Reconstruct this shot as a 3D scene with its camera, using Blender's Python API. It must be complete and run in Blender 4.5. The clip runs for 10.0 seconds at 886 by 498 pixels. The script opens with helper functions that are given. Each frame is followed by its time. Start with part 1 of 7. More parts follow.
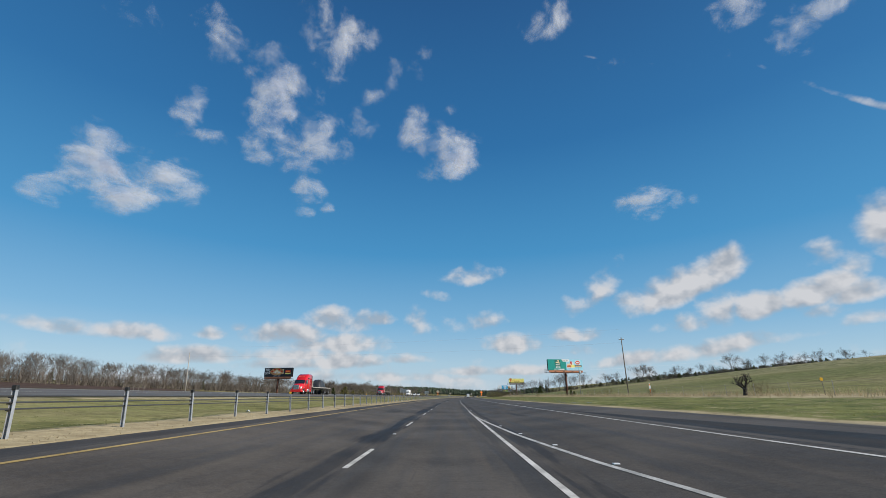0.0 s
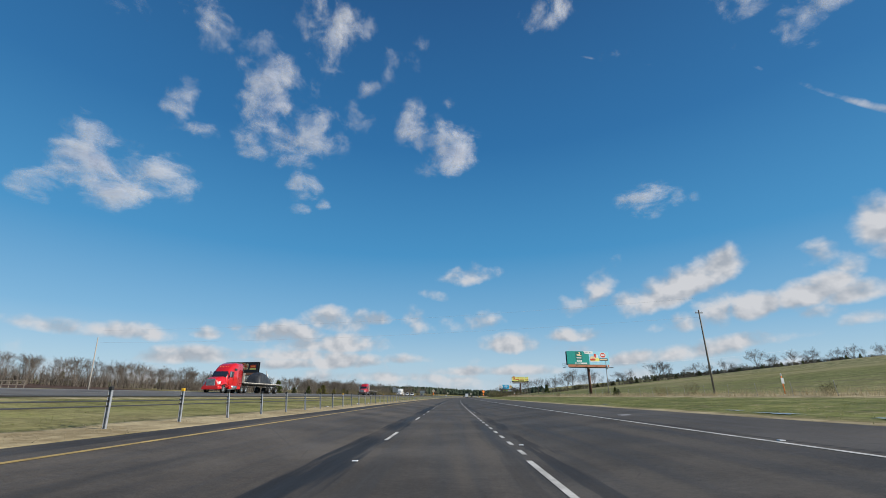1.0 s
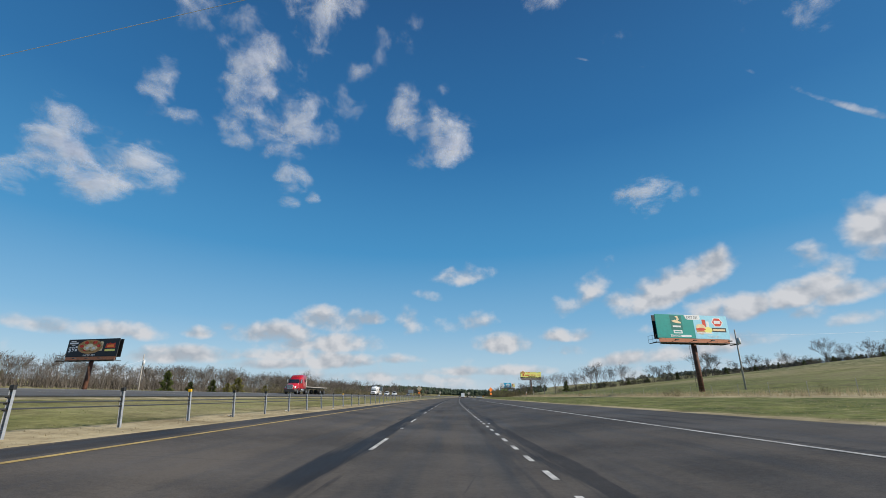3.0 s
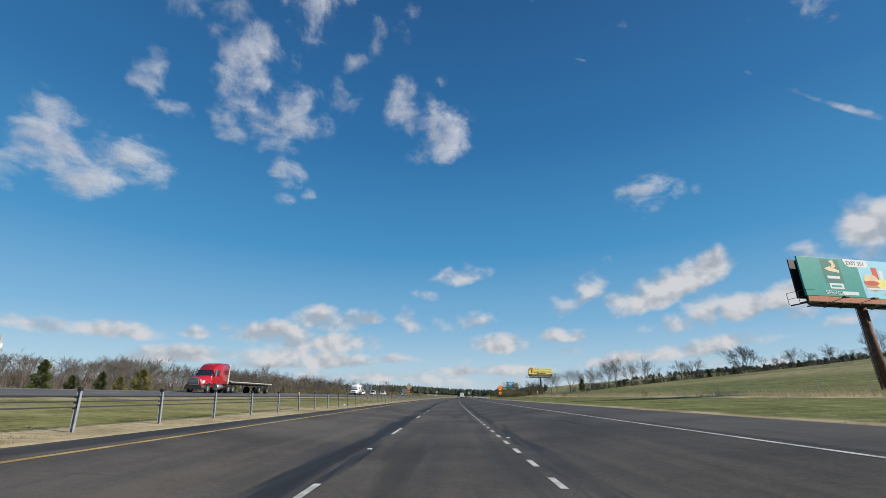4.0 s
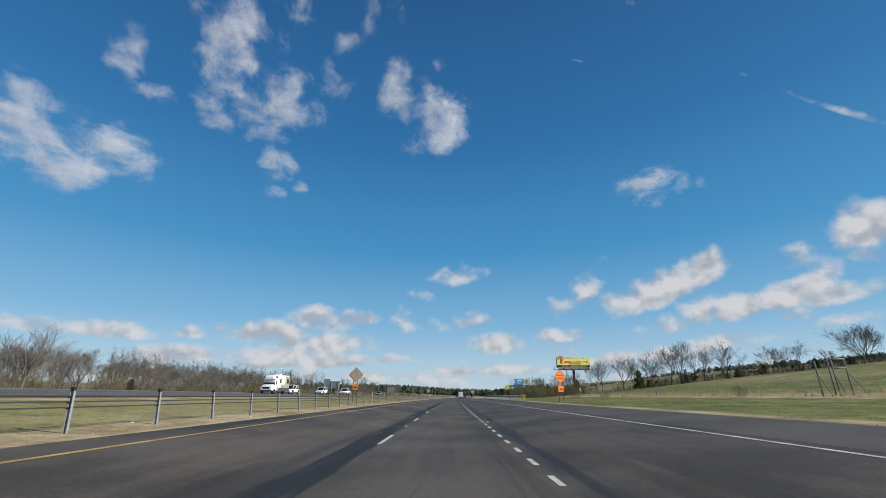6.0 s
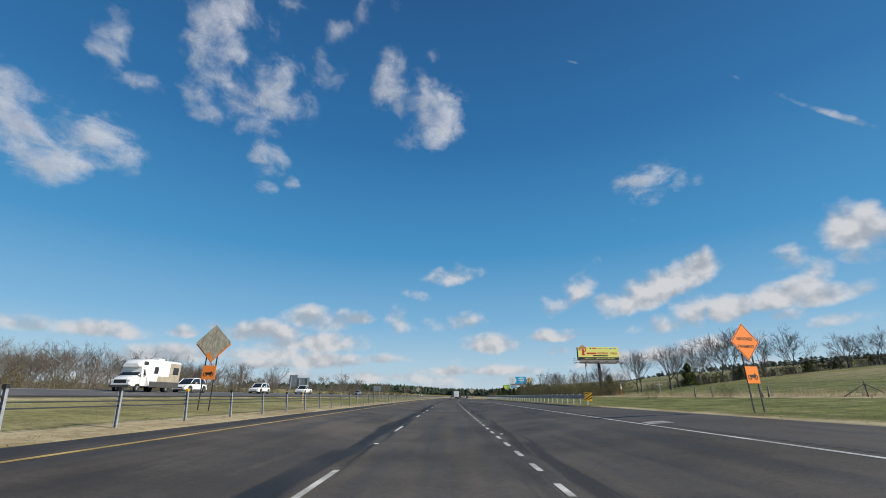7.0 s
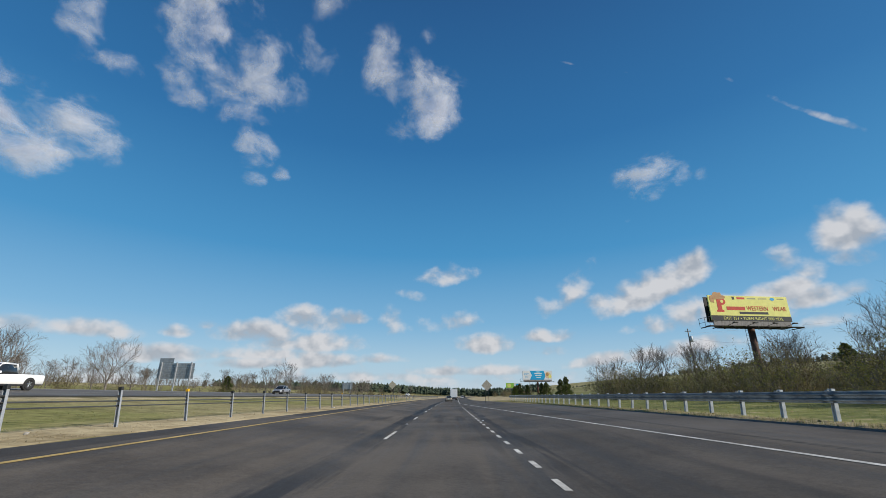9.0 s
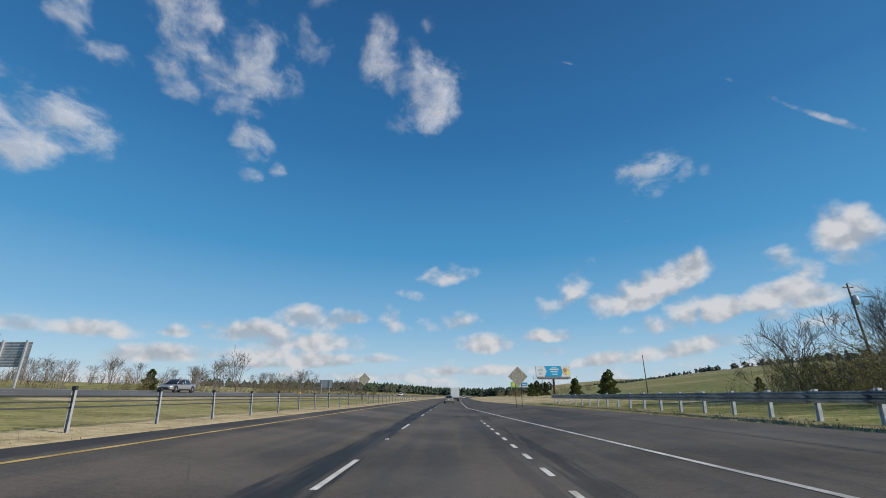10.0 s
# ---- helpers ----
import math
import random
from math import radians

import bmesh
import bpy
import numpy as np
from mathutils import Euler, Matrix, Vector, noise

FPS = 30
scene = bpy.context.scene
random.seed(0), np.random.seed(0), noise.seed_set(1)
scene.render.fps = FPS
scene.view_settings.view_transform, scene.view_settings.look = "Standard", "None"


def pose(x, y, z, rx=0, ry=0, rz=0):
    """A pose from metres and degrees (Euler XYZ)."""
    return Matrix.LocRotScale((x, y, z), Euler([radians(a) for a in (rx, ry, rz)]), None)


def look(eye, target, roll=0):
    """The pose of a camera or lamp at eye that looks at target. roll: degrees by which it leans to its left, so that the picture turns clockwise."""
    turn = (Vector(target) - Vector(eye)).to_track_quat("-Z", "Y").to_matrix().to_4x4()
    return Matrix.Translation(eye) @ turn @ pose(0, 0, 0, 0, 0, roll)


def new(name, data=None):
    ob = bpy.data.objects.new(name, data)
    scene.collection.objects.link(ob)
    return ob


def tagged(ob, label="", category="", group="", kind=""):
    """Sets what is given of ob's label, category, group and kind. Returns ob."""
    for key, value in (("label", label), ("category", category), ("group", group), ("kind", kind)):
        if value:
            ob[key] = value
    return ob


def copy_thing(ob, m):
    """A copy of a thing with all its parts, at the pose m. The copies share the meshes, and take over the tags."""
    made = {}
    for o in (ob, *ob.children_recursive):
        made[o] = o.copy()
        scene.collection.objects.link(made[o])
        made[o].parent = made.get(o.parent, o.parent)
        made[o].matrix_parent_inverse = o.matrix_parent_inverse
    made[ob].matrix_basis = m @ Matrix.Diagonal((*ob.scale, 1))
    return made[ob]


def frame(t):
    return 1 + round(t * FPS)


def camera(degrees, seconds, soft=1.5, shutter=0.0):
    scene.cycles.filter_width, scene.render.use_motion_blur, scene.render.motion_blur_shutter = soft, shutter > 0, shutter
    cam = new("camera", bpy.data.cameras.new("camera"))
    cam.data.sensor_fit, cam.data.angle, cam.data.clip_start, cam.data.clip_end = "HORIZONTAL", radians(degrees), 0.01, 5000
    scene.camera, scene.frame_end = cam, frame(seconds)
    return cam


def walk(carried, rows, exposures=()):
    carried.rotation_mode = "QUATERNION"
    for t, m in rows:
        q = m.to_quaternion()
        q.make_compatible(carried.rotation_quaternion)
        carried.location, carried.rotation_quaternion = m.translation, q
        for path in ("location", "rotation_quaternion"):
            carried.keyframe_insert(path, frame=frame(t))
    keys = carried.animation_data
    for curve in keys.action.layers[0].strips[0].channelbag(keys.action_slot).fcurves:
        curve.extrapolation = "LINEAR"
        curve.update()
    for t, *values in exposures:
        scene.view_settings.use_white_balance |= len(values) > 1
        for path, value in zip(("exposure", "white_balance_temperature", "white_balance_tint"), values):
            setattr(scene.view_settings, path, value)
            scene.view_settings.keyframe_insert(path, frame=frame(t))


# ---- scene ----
# The road bends gently to the right; places are given as (s, lat): metres along it and to its right.
RADIUS, BEND_END = 5300.0, 900.0


def heading(s):
    return -min(max(s, -200.0), BEND_END) / RADIUS


def at(s, lat, z=0.0):
    a = -heading(s)
    x, y = RADIUS * (1 - math.cos(a)), RADIUS * math.sin(a)
    rest = s + RADIUS * heading(s)
    return Vector((x + rest * math.sin(a) + lat * math.cos(a), y + rest * math.cos(a) - lat * math.sin(a), z))


# ---- camera ----
EYE, TILT, YAW = 1.29, 19.02, 0.7
cam = camera(92.0, 10.0, 0.7)
# seconds, metres along the road, metres to the right of the lane's middle, extra yaw, extra tilt
DRIVE = [
    (0.0, 0.0, 0.0, 0.0, 0.0),
    (0.5, 15.5, 0.0, 0.0, 0.0),
    (1.0, 31.1, 0.0, 0.0, 0.0),
    (1.5, 46.8, 0.0, -0.05, 0.0),
    (2.0, 62.7, 0.0, -0.1, 0.0),
    (2.5, 78.6, 0.0, -0.15, 0.0),
    (3.3, 104.2, 0.0, -0.15, 0.0),
    (4.0, 126.5, 0.05, -0.1, 0.0),
    (4.5, 142.5, 0.05, 0.0, 0.0),
    (5.0, 158.6, 0.05, 0.2, 0.0),
    (5.5, 174.7, 0.05, 0.3, 0.0),
    (6.2, 197.2, 0.05, 0.0, 0.0),
    (7.0, 222.7, 0.05, -0.3, 0.0),
    (7.5, 238.7, 0.05, -0.45, 0.0),
    (8.0, 254.7, 0.05, -0.4, 0.0),
    (8.5, 270.7, 0.05, -0.35, 0.0),
    (9.0, 286.8, 0.0, -0.3, 0.0),
    (9.5, 302.8, 0.0, -0.15, 0.0),
    (10.0, 318.9, 0.0, 0.0, 0.0),
]
ROWS = []
for t, s, lat, yaw, tilt in DRIVE:
    p = at(s, lat, EYE)
    ROWS.append((t, pose(p.x, p.y, p.z, 90 + TILT + tilt, 0, YAW + math.degrees(heading(s)) + yaw)))
walk(cam, ROWS, [(0.0, 0.3), (10.0, 0.3)])
# ---- light settings ----
SKY_STRENGTH, SUN_STRENGTH = 0.10, 4.5
# the clear sky's colour by degrees above the horizon
SKY_HEIGHTS = [(0.0, (0.52, 0.66, 0.80)), (4.0, (0.42, 0.63, 0.80)), (9.0, (0.21, 0.485, 0.755)), (18.0, (0.060, 0.318, 0.63)), (32.0, (0.024, 0.180, 0.443)), (52.0, (0.016, 0.098, 0.28))]
SKY_LEVEL = 7.2
CLOUD_WHITE, CLOUD_SHADE = (5.3, 5.3, 5.45), (3.2, 3.45, 3.85)
# ---- nodes ----
class Tree:
    """Short hands for building node trees."""

    def __init__(self, tree):
        self.tree = tree
        self.tree.nodes.clear()

    def node(self, kind, **given):
        n = self.tree.nodes.new(kind)
        for key, value in given.items():
            if key == "operation":
                n.operation = value
            elif key == "blend":
                n.blend_type = value
        return n

    def put(self, socket, value):
        if isinstance(value, bpy.types.NodeSocket):
            self.tree.links.new(value, socket)
        elif value is not None:
            if isinstance(value, (tuple, list)) and socket.type == "RGBA" and len(value) == 3:
                value = (*value, 1.0)
            socket.default_value = value

    def math(self, op, a, b=None, c=None, clamp=False):
        n = self.node("ShaderNodeMath", operation=op)
        n.use_clamp = clamp
        for i, v in enumerate((a, b, c)):
            self.put(n.inputs[i], v)
        return n.outputs[0]

    def vec(self, op, a, b=None, scale=None):
        n = self.node("ShaderNodeVectorMath", operation=op)
        self.put(n.inputs[0], a)
        if b is not None:
            self.put(n.inputs[1], b)
        if scale is not None:
            self.put(n.inputs["Scale"], scale)
        return n.outputs["Value"] if op in ("DOT_PRODUCT", "LENGTH", "DISTANCE") else n.outputs[0]

    def mix(self, fac, a, b, blend="MIX"):
        n = self.node("ShaderNodeMix")
        n.data_type, n.blend_type, n.clamp_factor = "RGBA", blend, True
        self.put(n.inputs[0], fac)
        self.put(n.inputs[6], a)
        self.put(n.inputs[7], b)
        return n.outputs[2]

    def ramp(self, value, low, high, to_low=0.0, to_high=1.0, smooth=True):
        n = self.node("ShaderNodeMapRange")
        n.interpolation_type = "SMOOTHSTEP" if smooth else "LINEAR"
        for i, v in enumerate((value, low, high, to_low, to_high)):
            self.put(n.inputs[i], v)
        return n.outputs[0]

    def noise(self, vector, scale, detail=4.0, rough=0.55, lac=2.0, warp=0.0):
        n = self.node("ShaderNodeTexNoise")
        self.put(n.inputs["Vector"], vector)
        for key, v in (("Scale", scale), ("Detail", detail), ("Roughness", rough), ("Lacunarity", lac), ("Distortion", warp)):
            self.put(n.inputs[key], v)
        return n.outputs["Fac"]

    def stretch(self, vector, scale):
        n = self.node("ShaderNodeVectorMath", operation="MULTIPLY")
        self.put(n.inputs[0], vector)
        self.put(n.inputs[1], scale)
        return n.outputs[0]

    def attribute(self, name):
        n = self.node("ShaderNodeAttribute")
        n.attribute_name = name
        return n.outputs["Fac"]


# ---- sky, low clouds and sun ----
SUN_DIRECTION = Vector((24.0, -8.0, 14.5)).normalized()
SUN_ELEVATION = math.asin(SUN_DIRECTION.z)
SUN_AZIMUTH = math.atan2(SUN_DIRECTION.x, SUN_DIRECTION.y)

world = bpy.data.worlds.new("sky")
scene.world = world
world.use_nodes = True
w = Tree(world.node_tree)
sky = w.node("ShaderNodeTexSky")
sky.sky_type, sky.sun_disc = "NISHITA", False
sky.sun_elevation, sky.sun_rotation = SUN_ELEVATION, SUN_AZIMUTH
sky.altitude, sky.air_density, sky.dust_density, sky.ozone_density = 150.0, 1.0, 0.2, 2.0
way = w.node("ShaderNodeTexCoord").outputs["Generated"]
split = w.node("ShaderNodeSeparateXYZ")
w.put(split.inputs[0], way)
azimuth = w.math("DEGREES", w.math("ARCTAN2", split.outputs[0], split.outputs[1]))
elevation = w.math("DEGREES", w.math("ARCSINE", split.outputs[2]))
puffs = []


def puff(az, el, half_width, half_height, turn, density):
    """One distant cumulus in the sky, by its direction and angular size in degrees."""
    c, s_ = math.cos(radians(turn)), math.sin(radians(turn))
    half_width, half_height = half_width * 1.3, half_height * 1.38
    dx, dy = w.math("SUBTRACT", azimuth, az), w.math("SUBTRACT", elevation, el)
    u = w.math("MULTIPLY_ADD", dx, c / half_width, w.math("MULTIPLY", dy, s_ / half_width))
    v = w.math("MULTIPLY_ADD", dx, -s_ / half_height, w.math("MULTIPLY", dy, c / half_height))
    v = w.math("ADD", v, 0.2)
    v = w.math("MAXIMUM", v, w.math("MULTIPLY", v, -1.7))
    r = w.math("MULTIPLY_ADD", u, u, w.math("MULTIPLY", v, v))
    puffs.append(w.math("MULTIPLY_ADD", r, -density, density))


puff(29.0, 12.5, 6.10, 2.11, 19, 1.50)
puff(32.9, 14.3, 2.76, 1.92, 17, 1.30)
puff(24.3, 11.3, 2.93, 1.09, 1, 0.90)
puff(20.2, 13.4, 1.53, 3.54, -47, 0.75)
puff(17.8, 11.2, 2.46, 1.28, 14, 0.70)
puff(32.3, 9.6, 1.68, 1.89, -46, 0.55)
puff(28.6, 8.0, 2.38, 0.91, 2, 0.50)
puff(36.1, 9.4, 2.06, 1.45, 11, 1.20)
puff(40.8, 10.2, 2.59, 1.48, 15, 1.30)
puff(42.8, 11.0, 1.76, 1.00, 8, 0.90)
puff(45.1, 9.7, 3.04, 1.07, 8, 1.20)
puff(48.0, 15.8, 2.45, 2.60, 13, 1.30)
puff(47.9, 13.0, 1.53, 1.14, -13, 0.90)
puff(42.5, 13.7, 1.64, 1.24, 6, 0.65)
puff(44.4, 12.4, 1.28, 1.09, -11, 0.55)
puff(40.3, 8.1, 1.84, 0.68, 5, 0.50)
puff(3.4, 15.5, 3.28, 1.21, 5, 0.65)
puff(-1.6, 12.9, 1.93, 0.60, -11, 0.40)
puff(-4.2, 9.5, 1.35, 1.76, 1, 0.65)
puff(3.4, 9.3, 3.47, 1.32, 5, 0.70)
puff(8.5, 6.6, 3.36, 1.43, -1, 1.30)
puff(16.8, 7.3, 2.77, 0.77, -2, 0.65)
puff(16.6, 5.4, 2.74, 0.69, -1, 0.50)
puff(-14.4, 9.4, 3.66, 1.70, -3, 0.95)
puff(-20.7, 7.5, 4.86, 1.35, 3, 1.10)
puff(-15.2, 6.5, 6.50, 1.38, 2, 1.10)
puff(-19.1, 5.0, 5.20, 0.87, 2, 1.05)
puff(-13.3, 4.3, 4.27, 1.03, 1, 1.10)
puff(-9.8, 9.5, 2.05, 0.72, 2, 0.60)
puff(-28.6, 7.0, 1.59, 0.69, -2, 0.80)
puff(-26.1, 7.9, 0.96, 0.58, 4, 0.60)
puff(-42.7, 6.7, 3.59, 0.84, -5, 1.00)
puff(-37.0, 6.8, 3.76, 1.03, -1, 1.05)
puff(-29.3, 4.5, 5.51, 0.98, 3, 1.15)
puff(-20.9, 3.8, 4.73, 0.72, 2, 1.10)
puff(-5.1, 4.6, 2.54, 0.56, 0, 0.60)
puff(-7.9, 2.4, 7.75, 0.62, 0, 0.85)
puff(4.4, 3.1, 5.43, 0.63, -0, 0.95)
puff(9.8, 3.2, 4.27, 0.69, -0, 0.90)
puff(21.8, 4.2, 4.81, 0.73, 7, 0.80)
puff(29.3, 4.9, 4.88, 0.94, 6, 0.90)
puff(34.4, 5.7, 4.17, 0.84, 5, 0.85)
puff(45.3, 7.2, 2.16, 0.63, 5, 0.60)
puff(-0.7, 2.0, 5.77, 0.42, 0, 0.45)
# two thin condensation trails
puff(47.6, 28.2, 2.0, 0.11, -44, 0.06)
puff(25.7, 39.7, 4.0, 0.13, -19, 0.26)
field = puffs[0]
for p in puffs[1:]:
    field = w.math("SMOOTH_MAX", field, p, 0.25)
field = w.math("MAXIMUM", field, -1.0)
flat_way = w.stretch(way, (1.0, 1.0, 1.25))
billow = w.noise(flat_way, 17.0, 7.0, 0.5, 2.1, 0.1)
broad = w.noise(flat_way, 17.0, 3.0, 0.45, 2.1, 0.1)
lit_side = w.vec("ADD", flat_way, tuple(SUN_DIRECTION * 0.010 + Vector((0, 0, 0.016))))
billow_lit = w.noise(lit_side, 17.0, 3.0, 0.45, 2.1, 0.1)
band = w.ramp(elevation, 9.0, 1.5, -1.3, 0.22)
cover = w.math("MAXIMUM", field, w.math("ADD", band, w.math("MULTIPLY", w.math("SUBTRACT", w.noise(w.stretch(way, (1, 1, 5)), 5.0, 3.0), 0.55), 1.2)))
amount = w.math("MULTIPLY_ADD", w.math("SUBTRACT", billow, 0.5), 3.3, w.math("ADD", cover, 0.13))
amount = w.ramp(amount, -0.05, 1.3)
amount = w.math("MULTIPLY", amount, w.ramp(elevation, -1.0, 1.5))
relief = w.math("MULTIPLY_ADD", w.math("SUBTRACT", broad, billow_lit), 4.8, 0.55, clamp=True)
cloud_colour = w.mix(relief, CLOUD_SHADE, CLOUD_WHITE)
# the clear sky: the atmosphere, evened out towards its colours by height above the horizon
ramp = w.node("ShaderNodeValToRGB")
w.put(ramp.inputs[0], w.math("DIVIDE", elevation, 60.0, clamp=True))
stops = ramp.color_ramp.elements
while len(stops) < len(SKY_HEIGHTS):
    stops.new(0.5)
for stop, (degrees, colour) in zip(stops, SKY_HEIGHTS):
    stop.position, stop.color = degrees / 60.0, (*[c for c in colour], 1)
even = w.vec("SCALE", ramp.outputs[0], scale=SKY_LEVEL)
sky_colour = w.mix(0.88, sky.outputs[0], even)
out_colour = w.mix(w.math("MULTIPLY", amount, 0.93), sky_colour, cloud_colour)
background = w.node("ShaderNodeBackground")
w.put(background.inputs["Color"], out_colour)
background.inputs["Strength"].default_value = SKY_STRENGTH
w.put(w.node("ShaderNodeOutputWorld").inputs["Surface"], background.outputs[0])

lamp = bpy.data.lights.new("sun", "SUN")
lamp.energy, lamp.angle, lamp.color = SUN_STRENGTH, radians(0.53), (1.0, 0.93, 0.82)
sun = new("sun", lamp)
sun.matrix_world = look(SUN_DIRECTION * 100, (0, 0, 0))
# ---- materials ----
def material(name, low, high, rough=0.8, scale=3.0, fine=40.0, metal=0.0, bump=0.0, fine_mix=0.35, spec=0.4, stretch=(1, 1, 1), coat=0.0, random_tone=0.0, detail=4.0, leafy=0.0):
    """A surface whose colour wanders between low and high at two scales, in metres."""
    m = bpy.data.materials.new(name)
    m.use_nodes = True
    t = Tree(m.node_tree)
    place = t.stretch(t.node("ShaderNodeTexCoord").outputs["Object"], stretch)
    big = t.noise(place, scale, detail, 0.6)
    small = t.noise(place, fine, 3.0, 0.6)
    fac = t.math("MULTIPLY_ADD", t.math("SUBTRACT", small, 0.5), fine_mix * 2, t.ramp(big, 0.3, 0.7), clamp=True)
    colour = t.mix(fac, low, high)
    if random_tone:
        info = t.node("ShaderNodeObjectInfo")
        tone = t.ramp(info.outputs["Random"], 0.0, 1.0, 1 - random_tone, 1 + random_tone, False)
        mul = t.node("ShaderNodeVectorMath", operation="SCALE")
        t.put(mul.inputs[0], colour)
        t.put(mul.inputs["Scale"], tone)
        colour = mul.outputs[0]
    b = t.node("ShaderNodeBsdfPrincipled")
    t.put(b.inputs["Base Color"], colour)
    t.put(b.inputs["Roughness"], t.ramp(small, 0.2, 0.8, max(rough - 0.08, 0.02), min(rough + 0.08, 1.0)))
    b.inputs["Metallic"].default_value = metal
    b.inputs["Specular IOR Level"].default_value = spec
    b.inputs["Coat Weight"].default_value = coat
    if bump:
        n = t.node("ShaderNodeBump")
        n.inputs["Strength"].default_value = min(bump, 1.0)
        n.inputs["Distance"].default_value = 0.02
        t.put(n.inputs["Height"], small)
        t.put(b.inputs["Normal"], n.outputs[0])
    shader = b.outputs[0]
    if leafy:
        through_light, both = t.node("ShaderNodeBsdfTranslucent"), t.node("ShaderNodeMixShader")
        t.put(through_light.inputs["Color"], colour)
        both.inputs[0].default_value = leafy
        t.put(both.inputs[1], shader)
        t.put(both.inputs[2], through_light.outputs[0])
        shader = both.outputs[0]
    t.put(t.node("ShaderNodeOutputMaterial").inputs["Surface"], shader)
    return m


def asphalt():
    """Worn asphalt: paler wheel tracks, a dark sealed joint along the lane line, streaks along the road."""
    m = bpy.data.materials.new("asphalt")
    m.use_nodes = True
    t = Tree(m.node_tree)
    lat, along = t.attribute("lat"), t.attribute("along")
    join = t.node("ShaderNodeCombineXYZ")
    t.put(join.inputs[0], lat)
    t.put(join.inputs[1], t.math("MULTIPLY", along, 0.045))
    streak = t.noise(join.outputs[0], 1.6, 5.0, 0.6)
    place = t.node("ShaderNodeTexCoord").outputs["Object"]
    grain = t.noise(place, 38.0, 4.0, 0.75)
    pores = t.noise(place, 9.0, 5.0, 0.75)
    patch = t.noise(place, 0.22, 4.0, 0.6)
    tone = t.ramp(t.math("MULTIPLY_ADD", streak, 0.4, t.math("MULTIPLY", patch, 0.6)), 0.34, 0.66)
    tone = t.math("MULTIPLY_ADD", t.math("SUBTRACT", pores, 0.5), 1.3, tone)
    fac = t.math("MULTIPLY_ADD", t.math("SUBTRACT", grain, 0.5), 1.8, tone, clamp=True)
    colour = t.mix(fac, (0.056, 0.047, 0.039), (0.122, 0.104, 0.086))
    # the paler, browner shoulder beyond the edge line
    colour = t.mix(t.ramp(lat, 6.5, 6.8), colour, t.mix(fac, (0.070, 0.060, 0.051), (0.122, 0.107, 0.092)))
    # the rumble strip milled beside the edge line
    groove = t.math("ABSOLUTE", t.math("SUBTRACT", t.math("FRACT", t.math("MULTIPLY", along, 3.2)), 0.5))
    strip = t.math("MULTIPLY", t.ramp(t.math("ABSOLUTE", t.math("SUBTRACT", lat, 6.74)), 0.12, 0.07), t.ramp(groove, 0.08, 0.2, 0.75, 0.3))
    colour = t.mix(strip, colour, (0.024, 0.021, 0.018))
    # the older, paler surface of the opposite carriageway
    colour = t.mix(t.ramp(lat, -15.0, -18.0), colour, t.mix(fac, (0.10, 0.093, 0.084), (0.155, 0.145, 0.132)))
    shoulder = t.ramp(t.math("ABSOLUTE", t.math("ADD", lat, 28.0)), 5.75, 5.95)
    colour = t.mix(t.math("MULTIPLY", shoulder, t.ramp(lat, -15.0, -18.0)), colour, t.mix(fac, (0.15, 0.142, 0.13), (0.24, 0.228, 0.21)))
    # a darker strip on the shoulder, narrowing along the road, with a wavy outer edge
    wavy = t.math("MULTIPLY", t.math("SUBTRACT", t.noise(join.outputs[0], 3.0, 3.0), 0.5), 0.25)
    upper = t.math("ADD", t.ramp(along, 8.0, 32.0, 8.8, 6.9, False), wavy)
    dark_strip = t.math("MULTIPLY", t.ramp(t.math("SUBTRACT", upper, lat), 0.0, 0.12), t.ramp(lat, 7.05, 7.15))
    colour = t.mix(t.math("MULTIPLY", dark_strip, t.ramp(along, 36.0, 30.0)), colour, t.mix(fac, (0.022, 0.021, 0.020), (0.045, 0.042, 0.040)))
    # dark sealed joints
    for centre, half, strength in ((-2.3, 0.45, 0.9), (2.2, 0.26, 0.6), (-6.7, 0.55, 0.6), (1.35, 0.3, 0.3)):
        edge = t.math("MULTIPLY_ADD", t.math("SUBTRACT", t.noise(join.outputs[0], 4.0, 4.0), 0.5), 1.3, t.math("ABSOLUTE", t.math("SUBTRACT", lat, centre)))
        broken = t.ramp(t.noise(place, 0.09, 3.0), 0.3, 0.52)
        colour = t.mix(t.math("MULTIPLY", t.ramp(edge, half, half * 0.35), t.math("MULTIPLY", broken, strength)), colour, (0.02, 0.021, 0.024))
    # old wet and skid stains with shapes of their own
    blot = t.noise(t.stretch(join.outputs[0], (0.5, 1.0, 1.0)), 1.1, 3.0, 0.5)
    colour = t.mix(t.math("MULTIPLY", t.ramp(blot, 0.60, 0.70), 0.55), colour, (0.026, 0.025, 0.025))
    # hairline cracks
    crack = t.node("ShaderNodeTexVoronoi")
    crack.feature = "DISTANCE_TO_EDGE"
    crack.inputs["Scale"].default_value = 0.22
    wobble = t.vec("ADD", place, t.stretch(t.node("ShaderNodeTexNoise").outputs["Color"], (0.6, 0.6, 0)))
    t.put(crack.inputs["Vector"], wobble)
    thin = t.math("MULTIPLY", t.ramp(crack.outputs["Distance"], 0.006, 0.0), t.ramp(patch, 0.5, 0.62))
    colour = t.mix(t.math("MULTIPLY", thin, 0.3), colour, (0.018, 0.018, 0.02))
    b = t.node("ShaderNodeBsdfPrincipled")
    t.put(b.inputs["Base Color"], colour)
    t.put(b.inputs["Roughness"], t.ramp(streak, 0.3, 0.7, 0.6, 0.82))
    b.inputs["Specular IOR Level"].default_value = 0.15
